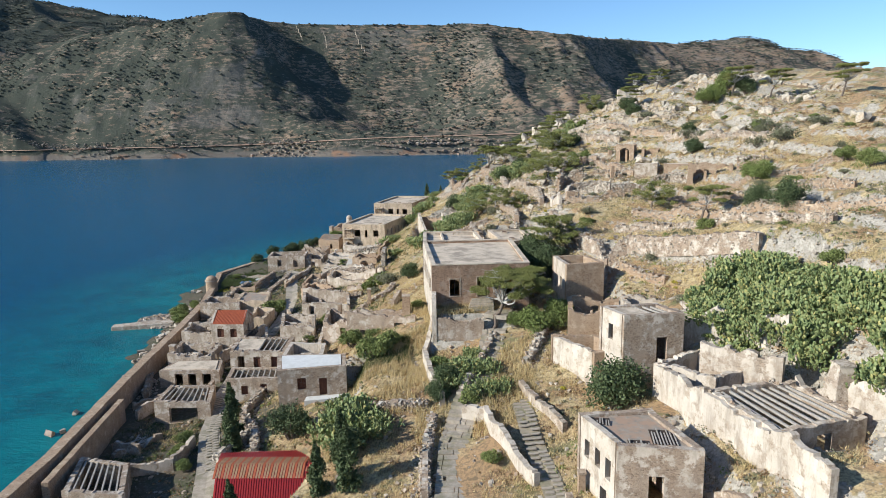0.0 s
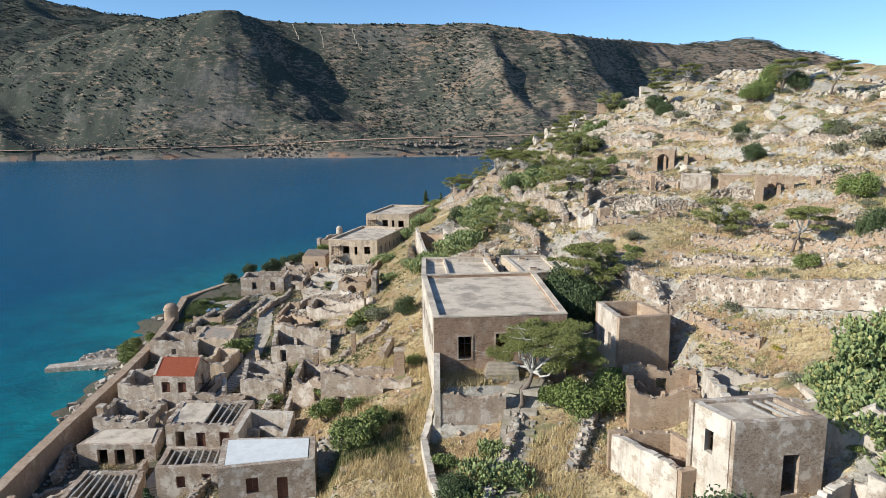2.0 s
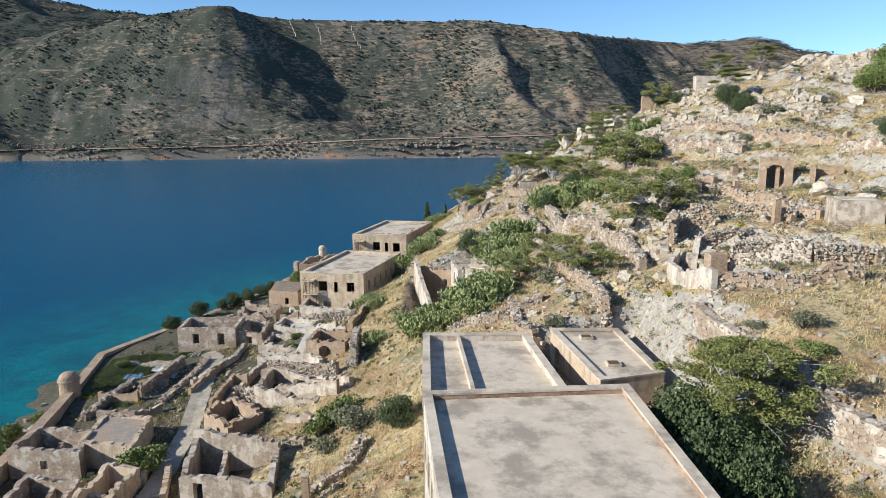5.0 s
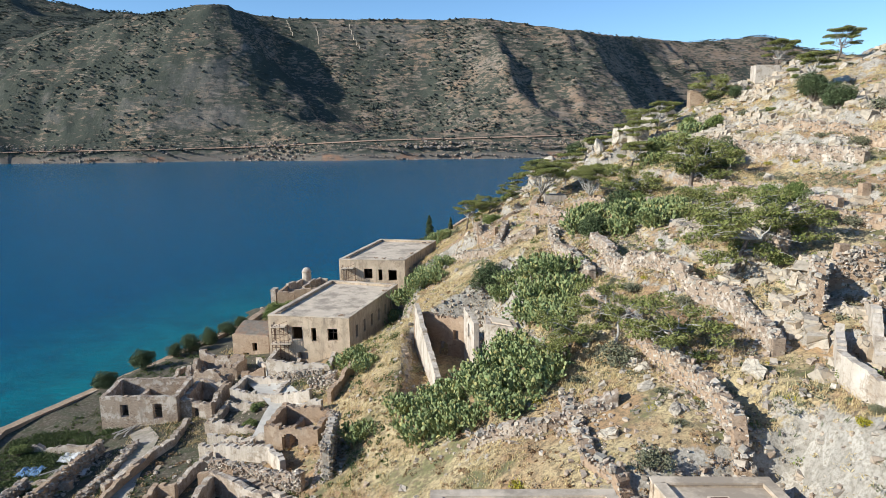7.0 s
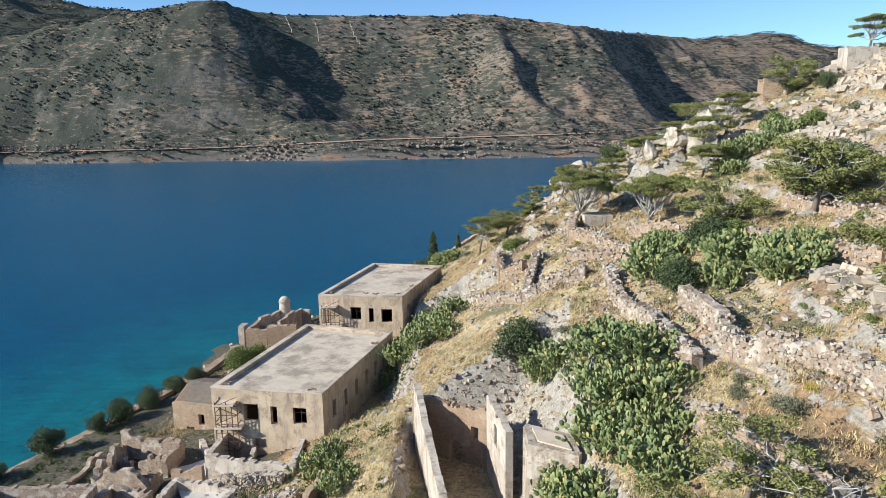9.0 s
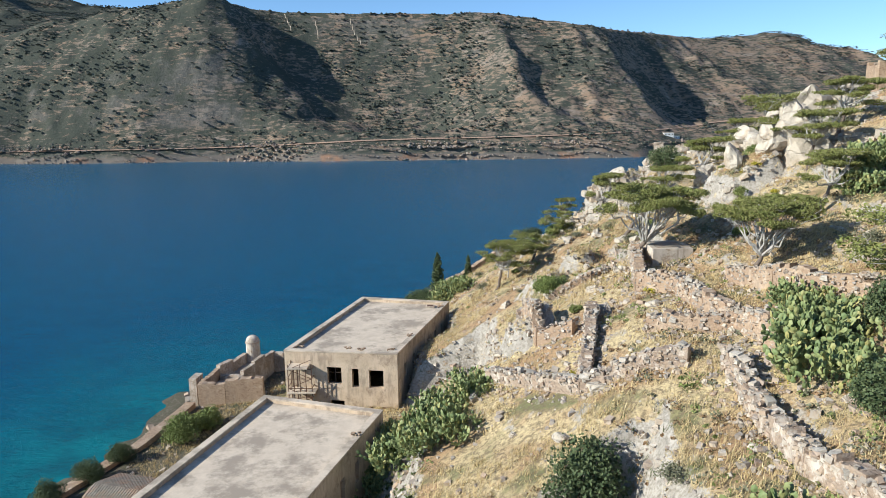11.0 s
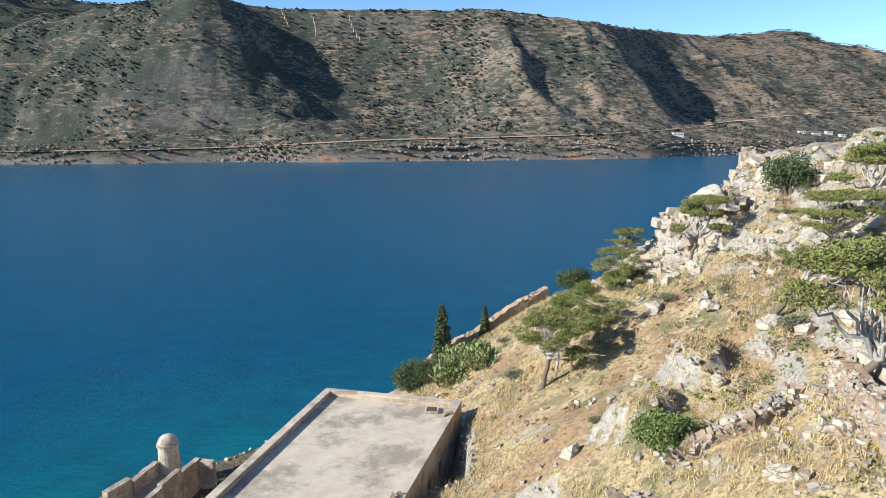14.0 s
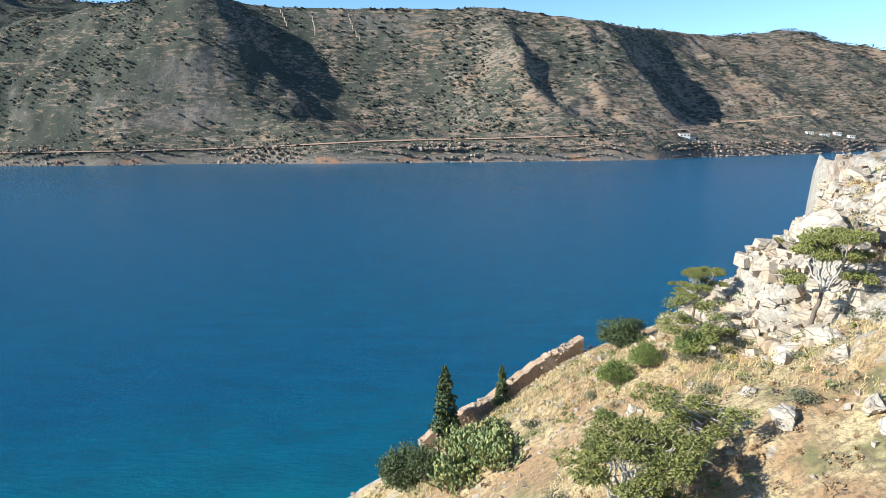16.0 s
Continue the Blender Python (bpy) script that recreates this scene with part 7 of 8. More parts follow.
SPECIES = {
    "pine": [pine(s, "windswept pine with bare pale limbs on the dry slope") for s in (1, 2, 3)],
    "umbrella": [pine(s, "broad umbrella pine with bare pale limbs", 0.024, 480, 1.15, 3.8, 3.3, 4, 1.0, 0.82) for s in (8, 9)],
    "leaning": [pine(15, "thin bent pine leaning far over from its root", 0.02, 420, 1.7, 3.3, 2.0, 2, 1.0, 0.7, 1.9)],
    "house_pine": [pine(12, "old leaning pine with pale dead twigs before the large house", 0.016, 1100, 2.0, 4.0, 3.1, 4, 1.0, 0.5, 1.1)],
    "shaggy": [shaggy_pine(s, "dense low pine leaning away from the sea wind") for s in (4, 5, 6)],
    "bush": [bush(10 + s, "shrub", "rounded green shrub among the ruins", LEAF_BUSH, 3300, 0.039) for s in range(3)],
    "dark": [bush(20 + s, "evergreen", "dense dark green evergreen tree", LEAF_DARK, 7000, 0.029, 1.5, 22) for s in range(2)],
    "green": [bush(26 + s, "pine_bush", "bushy low pine with bright green needles", LEAF_BRIGHT, 7000, 0.029, 1.28, 22) for s in range(2)],
    "grey": [bush(30 + s, "dry_shrub", "grey-green thorny shrub on the slope", LEAF_GREY, 1300, 0.038, 0.7, 12) for s in range(3)],
    "cypress": [cypress(40, "slim dark green cypress tree")],
    "cactus": [prickly_pear(50 + s, "tall clump of prickly pear cactus") for s in range(5)],
    "weed": [bush(60 + s, "flowering_weed", "low weed with yellow flowers", YELLOW, 420, 0.06, 0.5, 6) for s in range(2)],
}
USED = set()
_rnd = random.Random(11)


def plant(kind, x, y, size, lean=None, sink=0.05, tall=1.0):
    pool = SPECIES[kind]
    i = _rnd.randrange(len(pool))
    turn = _rnd.uniform(-25, 25) if kind in ("pine", "shaggy", "umbrella", "house_pine", "leaning") else _rnd.uniform(0, 360)
    m = pose(x, y, ground(x, y) - sink, 0, 0, turn if lean is None else lean) @ Matrix.Diagonal((size, size, size * tall, 1))
    if (kind, i) not in USED:
        USED.add((kind, i))
        pool[i].matrix_basis = m
        return pool[i]
    first = pool[i]
    keep = first.scale.copy()
    first.scale = (1, 1, 1)
    ob = copy_thing(first, m)
    first.scale = keep
    return ob


SHAGGY = [(18.2, 101.5, 1.25), (6.3, 140.5, 0.9), (8.8, 142.4, 1.0), (31.8, 104.0, 1.15), (26.5, 171.5, 1.7), (22.7, 153.3, 1.2), (20.8, 144.5, 1.6), (24.5, 145.1, 1.3),
          (11.9, 134.3, 1.25), (4.6, 223.2, 0.95), (20.0, 176.6, 1.4), (9.1, 236.6, 0.95), (44, 214, 1.4), (36.0, 226.5, 1.4)]
PINES = [(14.6, 101.2, 1.4), (11.9, 246.4, 0.6), (18.4, 217.0, 1.1), (24.8, 223.8, 1.3), (32.0, 228.8, 1.2),
         (28.4, 204.0, 1.2), (26.6, 176.0, 1.2), (59.5, 222.0, 1.3), (62.0, 205.0, 1.2), (70.0, 170.0, 1.4), (74.0, 158.0, 1.3), (80.0, 140.0, 1.3), (33.0, 208.0, 1.2), (36.1, 94.4, 1.0), (49.0, 190.0, 1.2), (25.2, 195.2, 1.1)]
for x, y, s in SHAGGY:
    plant("shaggy", x, y, s)
plant("house_pine", 5.6, 81.6, 1.5, lean=12, tall=1.25)
plant("umbrella", 11.3, 200.2, 1.45, lean=-8, tall=1.3)
plant("umbrella", 17.2, 189.4, 1.3, lean=10, tall=1.2)
plant("pine", 14.6, 231.6, 1.0, lean=5, tall=1.42)
plant("pine", 10.8, 241.2, 0.72, tall=1.35)
plant("pine", -0.45, 219.9, 1.25, lean=-20, tall=1.0)
plant("leaning", 12.9, 213.3, 1.3, lean=-15, tall=1.1)
plant("dark", 7.0, 245.6, 2.4, tall=0.72)
for x, y, k, tall in ((12.9, 97.0, 2.5, 1.5), (15.2, 95.0, 2.2, 1.5), (13.2, 101.0, 2.6, 1.45), (12.4, 92.4, 1.8, 1.3)):
    plant("dark", x, y, k, tall=tall)
for x, y, s in PINES:
    plant("pine", x, y, s)
for kind, rows in {
    "green": [(11.6, 79.4, 2.7), (14.0, 79.6, 2.6), (6.6, 237.8, 1.4), (9.4, 236.0, 1.6), (36, 199, 1.8), (39, 196, 1.9), (28, 214, 1.4), (-36.4, 208.5, 2.6), (-35.0, 211.6, 2.3), (4.2, 203.5, 1.9), (20.4, 173.6, 2.0), (29.0, 155.5, 1.9), (32.0, 156.4, 1.8), (4.4, 237.6, 1.5), (46.6, 100.8, 2.6), (64.0, 168.0, 3.2), (68.0, 172.0, 3.6), (72.1, 176.8, 3.4), (9.6, 81.6, 1.8), (15.4, 82.6, 1.5)],
    "dark": [(-51.6, 176.0, 1.9), (-48.8, 181.6, 2.0), (-45.2, 190.6, 2.0), (-44.2, 196.0, 1.8), (-42.6, 200.6, 1.7), (-41.4, 204.6, 1.6), (17.0, 61.8, 3.5), (0.4, 71.6, 1.8), (-0.4, 69.2, 1.6), (-17.2, 71.8, 2.7), (13.4, 102.6, 3.0), (15.6, 99.4, 2.5), (-6.4, 118.6, 2.0), (43.4, 85.0, 2.6), (41.8, 89.6, 2.2), (46.9, 127.3, 1.6), (-11.7, 240.6, 2.4), (-9.4, 239.0, 1.9),
             (-46.5, 187.8, 1.5), (-43.5, 194.6, 1.4), (-50.5, 179.4, 1.5), (-53.5, 172.8, 1.4), (1.8, 172.4, 2.5), (24.5, 233.5, 2.6), (49.1, 180.3, 2.4), (52.3, 192, 1.6), (51.0, 143, 1.6), (47, 208, 1.5), (45, 214, 1.7), (-9, 63, 1.8), (73.9, 169.7, 3.0), (49.1, 186.4, 2.6), (46.7, 127.8, 2.0), (30.9, 173.9, 2.6), (18.5, 173.8, 2.2), (13.9, 166.6, 2.0), (33.0, 177.0, 2.2), (28.6, 176.6, 2.2)],
    "bush": [(-8.4, 81.6, 2.7), (-7.2, 83.6, 2.2), (-12.9, 126.0, 2.6), (-14.8, 124.6, 2.0), (-3.9, 96.6, 1.4), (-32.2, 78.2, 1.6), (-31.6, 74.8, 1.5), (-29.4, 70.6, 1.4), (4.8, 57.5, 1.2), (3.0, 67.8, 1.4), (-0.4, 75.6, 1.5),
             (56.8, 95.8, 2.0), (55.9, 89.5, 2.2), (59.8, 131, 1.8), (34.8, 88, 1.5), (46.3, 102, 1.7), (40.1, 68, 1.6), (-25.6, 158.4, 1.0), (-26.2, 162.6, 1.0), (4.1, 204.8, 1.6), (-55.2, 132.4, 2.6), (-57.2, 136.4, 2.8), (-58.4, 141.4, 2.4), (-57.4, 146.0, 1.8), (-33.6, 126.6, 2.9), (-12.6, 90.0, 2.2), (-20.5, 113.1, 1.5), (-51.0, 156.4, 1.3), (-44.8, 150.4, 1.2), (-21.8, 103.1, 1.3), (-10, 89.8, 1.4), (-21, 111, 1.2)],
}.items():
    for x, y, s in rows:
        plant(kind, x, y, s)
for x, y, s in [(-24.6, 73.0, 1.5), (-25.4, 76.2, 1.75), (-8.4, 57.9, 1.6), (-11.4, 58.4, 1.3), (-19.0, 56.4, 1.2), (-9.6, 61.5, 1.4), (-8.2, 244.8, 1.75), (-3.2, 247.2, 0.95)]:
    plant("cypress", x, y, s)
ROWS_CACTUS = [(-8.4, 67.4, 1.5), (-11.0, 70.6, 1.5), (3.0, 73.2, 1.4), (4.4, 68.5, 1.2), (-9.6, 67.9, 2.1), (-8.8, 64.5, 1.9), (-11.0, 66.4, 1.9), (1.4, 71.2, 1.2), (5.2, 72.6, 1.1), (6.4, 69.0, 1.0), (-6.4, 65.6, 1.4), (3.8, 76.6, 1.0), (-9.8, 65.6, 1.4), (-14.4, 99.4, 1.1), (-13.0, 162.4, 1.2), (-11.4, 144.8, 1.2)]
# thicket spilling down the scarp
ROWS_CACTUS += [(-6.9, 144.9, 1.4), (-5.1, 139.0, 1.7), (-3.5, 141.4, 1.6), (-0.6, 141.9, 1.6), (1.6, 143.1, 1.6), (2.5, 137.4, 1.6), (4.4, 138.7, 1.5), (3.4, 148.2, 1.7), (5.3, 152.0, 1.7), (-2.0, 136.9, 1.3), (-1.4, 145.4, 1.7), (1.6, 147.4, 1.7), (-3.6, 145.6, 1.5),
                (6.9, 160.7, 1.8), (8.8, 155.7, 1.8), (6.0, 156.4, 1.8), (3.6, 167.5, 1.5), (7.6, 151.0, 1.6), (0.4, 139.2, 1.5), (-3.2, 137.6, 1.4), (4.0, 143.0, 1.6), (2.8, 151.0, 1.4), (9.4, 159.2, 1.6), (5.0, 163.4, 1.6), (1.0, 136.0, 1.3), (6.6, 147.2, 1.5)]
# clumps on the terraces and beside the long blocks
ROWS_CACTUS += [(14.9, 174.2, 1.8), (13.7, 171.7, 1.6), (16.2, 176.4, 1.6), (-12.0, 190.4, 1.6), (-9.6, 187.0, 1.7), (-7.6, 184.8, 1.6), (-5.9, 183.8, 1.6), (-4.0, 189.0, 1.4), (-10.4, 192.6, 1.5), (-6.6, 187.6, 1.5), (31.1, 197.4, 1.8), (33.0, 195.8, 1.6), (35.8, 196.7, 1.5), (29.0, 195.0, 1.5),
                (19.5, 168.1, 1.9), (22.1, 164.3, 1.7), (17.8, 182.1, 1.4), (17.4, 166.0, 1.6), (20.4, 163.0, 1.6), (23.6, 166.4, 1.4), (-16.2, 167.8, 1.4), (-14.8, 168.6, 1.2), (-5.8, 238.1, 1.6), (-4.4, 236.0, 1.5), (-7.2, 236.6, 1.4), (-6.4, 240.4, 1.4), (-4.6, 239.6, 1.2)]
for x, y, s in ROWS_CACTUS:
    plant("cactus", x, y, s * 1.15)
# larger crags near the headland
CRAGS = [(32.9, 231.8, 2.6), (36.4, 233.0, 3.0), (39.6, 233.4, 2.8), (27.3, 208.5, 2.4), (29.6, 207.1, 2.8), (23.8, 209.2, 1.8), (33.4, 226.0, 2.4), (30.2, 219.0, 2.2), (37.0, 223.0, 3.0), (24.2, 217.9, 1.7), (27.0, 244.0, 1.6), (18.4, 238.0, 1.5), (40.0, 226.0, 3.2)]
# thicket of prickly pears above the upper lane
for i in range(102):
    u, v = _rnd.random(), _rnd.random()
    y = 47 + 27 * u
    x = 27.7 + 0.30 * max(0, 68 - y) + v * (13.9 - 6 * u)
    plant("cactus", x, y, _rnd.uniform(1.4, 2.1))
for i in range(240):
    x, y = _rnd.uniform(-6, 75), _rnd.uniform(60, 250)
    if x > 14 + (60 - y) * 0.1 and shore_distance(np.array([x]), np.array([y]))[0] > 3:
        plant("grey" if i % 4 else "bush", x, y, _rnd.uniform(0.5, 1.4), tall=_rnd.uniform(0.7, 1.1))
for i in range(70):
    x, y = _rnd.uniform(0, 45), _rnd.uniform(60, 215)
    plant("weed", x, y, _rnd.uniform(0.35, 0.8))


for x, y, s in [(-10.6, 122.2, 3.0), (-13.4, 120.4, 2.2), (60.5, 130.6, 3.0), (57.1, 114.9, 3.4), (49.7, 139.1, 2.6), (50.8, 172.2, 2.8), (44.0, 91.4, 1.9), (68.2, 125.5, 2.8), (58.6, 127.4, 2.2), (54.0, 117.4, 2.4), (52.4, 136.4, 2.2), (38.0, 120.0, 1.6), (55.0, 150.0, 2.2), (42.0, 130.6, 1.8), (9.6, 136.8, 2.2), (12.4, 139.0, 1.8)]:
    plant("grey", x, y, s, tall=0.85)


def inside_feet(X, Y, grow=0.0):
    hit = np.zeros(len(X), bool)
    for ring in FEET:
        xs, ys = [p[0] for p in ring], [p[1] for p in ring]
        near = (X > min(xs) - grow) & (X < max(xs) + grow) & (Y > min(ys) - grow) & (Y < max(ys) + grow)
        if not near.any():
            continue
        sel = np.where(near)[0]
        inn = np.zeros(len(sel), bool)
        for (ax, ay), (bx, by) in zip(ring, list(ring[1:]) + [ring[0]]):
            c = ((ay > Y[sel]) != (by > Y[sel])) & (X[sel] < (bx - ax) * (Y[sel] - ay) / ((by - ay) if by != ay else 1e-9) + ax)
            inn ^= c
        hit[sel] |= inn
    return hit


def slope_at(X, Y):
    return np.hypot(land(X + 0.5, Y) - land(X - 0.5, Y), land(X, Y + 0.5) - land(X, Y - 0.5))


def scrub(name, n, mat, label, seed, keep, radius, per=46, leaf=0.06, area=(-40, 85, 42, 255), thin=1.3):
    """Countless small cushions of leaves over the slope."""
    rng = np.random.default_rng(seed)
    X, Y = rng.uniform(area[0], area[1], n), rng.uniform(area[2], area[3], n)
    ok = keep(X, Y, rng) & (shore_distance(X, Y) > 1.5) & ~inside_feet(X, Y)
    X, Y = X[ok], Y[ok]
    r = radius * rng.uniform(0.45, 1.5, len(X)) ** 1.4
    p = rng.normal(size=(len(X), per, 3))
    p /= np.linalg.norm(p, axis=2)[..., None]
    p[..., 2] = np.abs(p[..., 2])
    p *= rng.uniform(0.5, 1.05, (len(X), per))[..., None] * r[:, None, None] * np.array((1, 1, 0.75))
    p += np.stack([X, Y, land(X, Y) - 0.04], 1)[:, None, :]
    v, f = quads(p.reshape(-1, 3), leaf, rng, thin)
    return tagged(mesh_of(name, v, f, mat), label, "scrub", kind="stuff")


def dead_tree(x, y, size, seed):
    rng = np.random.default_rng(seed)
    ob = thing("dead_tree", x, y, ground(x, y), "bleached bare dead tree with twisted branches", "tree")
    top = (0.3 * size, 0, 1.6 * size)
    V, F = tubes([(bend((0, 0, -0.3), top, rng, 0.08), 0.13, 0.09)])
    mesh_of("trunk", V, F, DEADWOOD, ob, smooth=True)
    for i in range(9):
        t = rng.uniform(0, 6.28)
        end = (top[0] + math.cos(t) * rng.uniform(0.6, 1.5) * size, math.sin(t) * rng.uniform(0.6, 1.5) * size, (1.6 + rng.uniform(0.1, 1.3)) * size)
        rows = [(bend(top, end, rng, 0.13), 0.055, 0.018)]
        for _ in range(3):
            rows.append((bend(end, [c + rng.uniform(-0.5, 0.5) * size for c in end], rng, 0.05), 0.02, 0.008))
        V, F = tubes(rows, 5)
        mesh_of("branch", V, F, DEADWOOD, ob, smooth=True)


for i, row in enumerate([(13.2, 100.6, 1.5), (10.0, 139.4, 1.4), (1.2, 221.4, 1.2), (20.2, 199.6, 1.2), (17.0, 206.0, 1.0)]):
    dead_tree(*row, 600 + i)


def grass(name, n, mat, label, seed, tall, keep, area=(-40, 62, 42, 252)):
    rng = np.random.default_rng(seed)
    X, Y = rng.uniform(area[0], area[1], n), rng.uniform(area[2], area[3], n)
    ok = keep(X, Y, rng) & (shore_distance(X, Y) > 1.5) & ~inside_feet(X, Y)
    X, Y = X[ok], Y[ok]
    Z = land(X, Y)
    k = 9
    X, Y, Z = np.repeat(X, k), np.repeat(Y, k), np.repeat(Z, k)
    m = len(X)
    a = rng.uniform(0, 6.28, m)
    X, Y = X + rng.normal(0, 0.16, m), Y + rng.normal(0, 0.16, m)
    h = tall * rng.uniform(0.5, 1.4, m)
    w = 0.010 + 0.018 * rng.random(m)
    lx, ly = rng.normal(0.08, 0.16, m), rng.normal(0, 0.16, m)
    v = np.stack([np.stack([X - np.cos(a) * w, Y - np.sin(a) * w, Z - 0.06], 1), np.stack([X + np.cos(a) * w, Y + np.sin(a) * w, Z - 0.06], 1), np.stack([X + lx, Y + ly, Z + h], 1)], 1).reshape(-1, 3)
    return tagged(mesh_of(name, v, np.arange(3 * m).reshape(m, 3), mat), label, "grass", kind="stuff")


scrub("straw_tufts", 29000, STRAW, "tufts of bleached dry grass on the slopes", 176, lambda X, Y, r: (X > -14) & (wave(X, Y, 8, 41) + 0.6 * wave(X, Y, 3, 42) > -0.25), 0.36, 20, 0.022, thin=5.0)
mat_brown = island("dried russet herbs", [(0.34, 0.21, 0.11), (0.24, 0.16, 0.09), (0.42, 0.28, 0.14)], 0.95)
scrub("grey_scrub", 15000, LEAF_GREY, "low grey-green thorny cushions over the hillside", 171, lambda X, Y, r: (X > 2 + r.uniform(0, 14, len(X))) & (wave(X, Y, 9, 61) + 0.7 * wave(X, Y, 3.4, 62) > 0.1), 0.5, 38)
scrub("dark_scrub", 9000, LEAF_BUSH, "small dark green bushes scattered over the slope", 172, lambda X, Y, r: wave(X, Y, 12, 63) + 0.7 * wave(X, Y, 4, 64) > 0.38, 0.5, 40)
scrub("brown_scrub", 17000, mat_brown, "dried brown and russet herbs between the stones", 173, lambda X, Y, r: wave(X, Y, 10, 65) + 0.7 * wave(X, Y, 3, 66) > 0.1, 0.36, 30)
scrub("yellow_bloom", 1500, YELLOW, "patches of yellow flowering herbs", 174, lambda X, Y, r: (X > 4) & (wave(X, Y, 14, 67) + 0.7 * wave(X, Y, 3, 68) > 0.5), 0.34, 30, 0.045)
scrub("yard_weeds", 1500, GREEN, "lush green weeds in the walled yard", 177, lambda X, Y, r: wave(X, Y, 3, 73) > -0.3, 0.42, 40, 0.055, (-54, -42, 143, 162))
scrub("yard_bloom", 360, YELLOW, "yellow flowering weeds in the walled yard", 178, lambda X, Y, r: wave(X, Y, 3, 74) > 0.1, 0.4, 34, 0.045, (-52, -42, 143, 158))
scrub("town_weeds", 5200, GREEN, "green herbs growing over the ruined floors", 175, lambda X, Y, r: wave(X, Y, 7, 69) + 0.7 * wave(X, Y, 2.5, 70) > 0.1, 0.45, 40, 0.06, (-56, -8, 58, 200))
grass("dry_grass", 110000, STRAW, "dry straw-coloured grass on the slopes", 71, 0.36, lambda X, Y, r: (wave(X, Y, 8, 41) + 0.6 * wave(X, Y, 3, 42) + r.uniform(-0.3, 0.3, len(X)) > -0.05) & (slope_at(X, Y) < 1.1))
grass("green_weeds", 26000, GREEN, "green weeds in damp hollows", 72, 0.3, lambda X, Y, r: wave(X, Y, 7, 43) + 0.5 * wave(X, Y, 2.6, 44) > 0.55)


grass("reeds", 2600, GREEN, "green reedy patch beside the white house", 73, 0.6, lambda X, Y, r: wave(X, Y, 3, 45) > -0.2, (-11.0, -4.5, 79.5, 86))
grass("tall_straw", 9000, STRAW, "tall golden grass in the empty plots", 74, 0.7, lambda X, Y, r: wave(X, Y, 5, 46) > -0.2, (-12, 10, 62, 100))
grass("garden_weeds", 9000, GREEN, "green weeds among the lower ruins", 75, 0.4, lambda X, Y, r: wave(X, Y, 4, 47) > 0.2, (-50, -16, 66, 182))


def stones(name, X, Y, size, seed, mat, label, lift=0.15, Z=None, flat=0.75, parent=None):
    """Rough angular stones joined into one mass."""
    rng = np.random.default_rng(seed)
    n = len(X)
    Z = (land(X, Y) if Z is None else Z) + lift * size
    unit = np.array([(-1, -1, -1), (1, -1, -1), (1, 1, -1), (-1, 1, -1), (-1, -1, 1), (1, -1, 1), (1, 1, 1), (-1, 1, 1)], float) * 0.5
    v = unit[None] * (1 + rng.uniform(-0.42, 0.25, (n, 8, 3))) * (size[:, None] * rng.uniform(0.7, 1.3, (n, 3)) * np.array([1, 1, flat]))[:, None, :]
    a, b = rng.uniform(0, 6.28, n), rng.normal(0, 0.35, n)
    ca, sa, cb, sb = np.cos(a), np.sin(a), np.cos(b), np.sin(b)
    x, y, z = v[..., 0], v[..., 1], v[..., 2]
    y, z = y * cb[:, None] - z * sb[:, None], y * sb[:, None] + z * cb[:, None]
    x, y = x * ca[:, None] - y * sa[:, None], x * sa[:, None] + y * ca[:, None]
    v = np.stack([x + X[:, None], y + Y[:, None], z + Z[:, None]], -1).reshape(-1, 3)
    f = (np.arange(n)[:, None, None] * 8 + np.array(BOX)[None]).reshape(-1, 4)
    if parent:
        return tagged(mesh_of(name, v - np.array(parent.location), f, mat, parent), label, kind="stuff")
    return tagged(mesh_of(name, v, f, mat), label, "stones", kind="stuff")


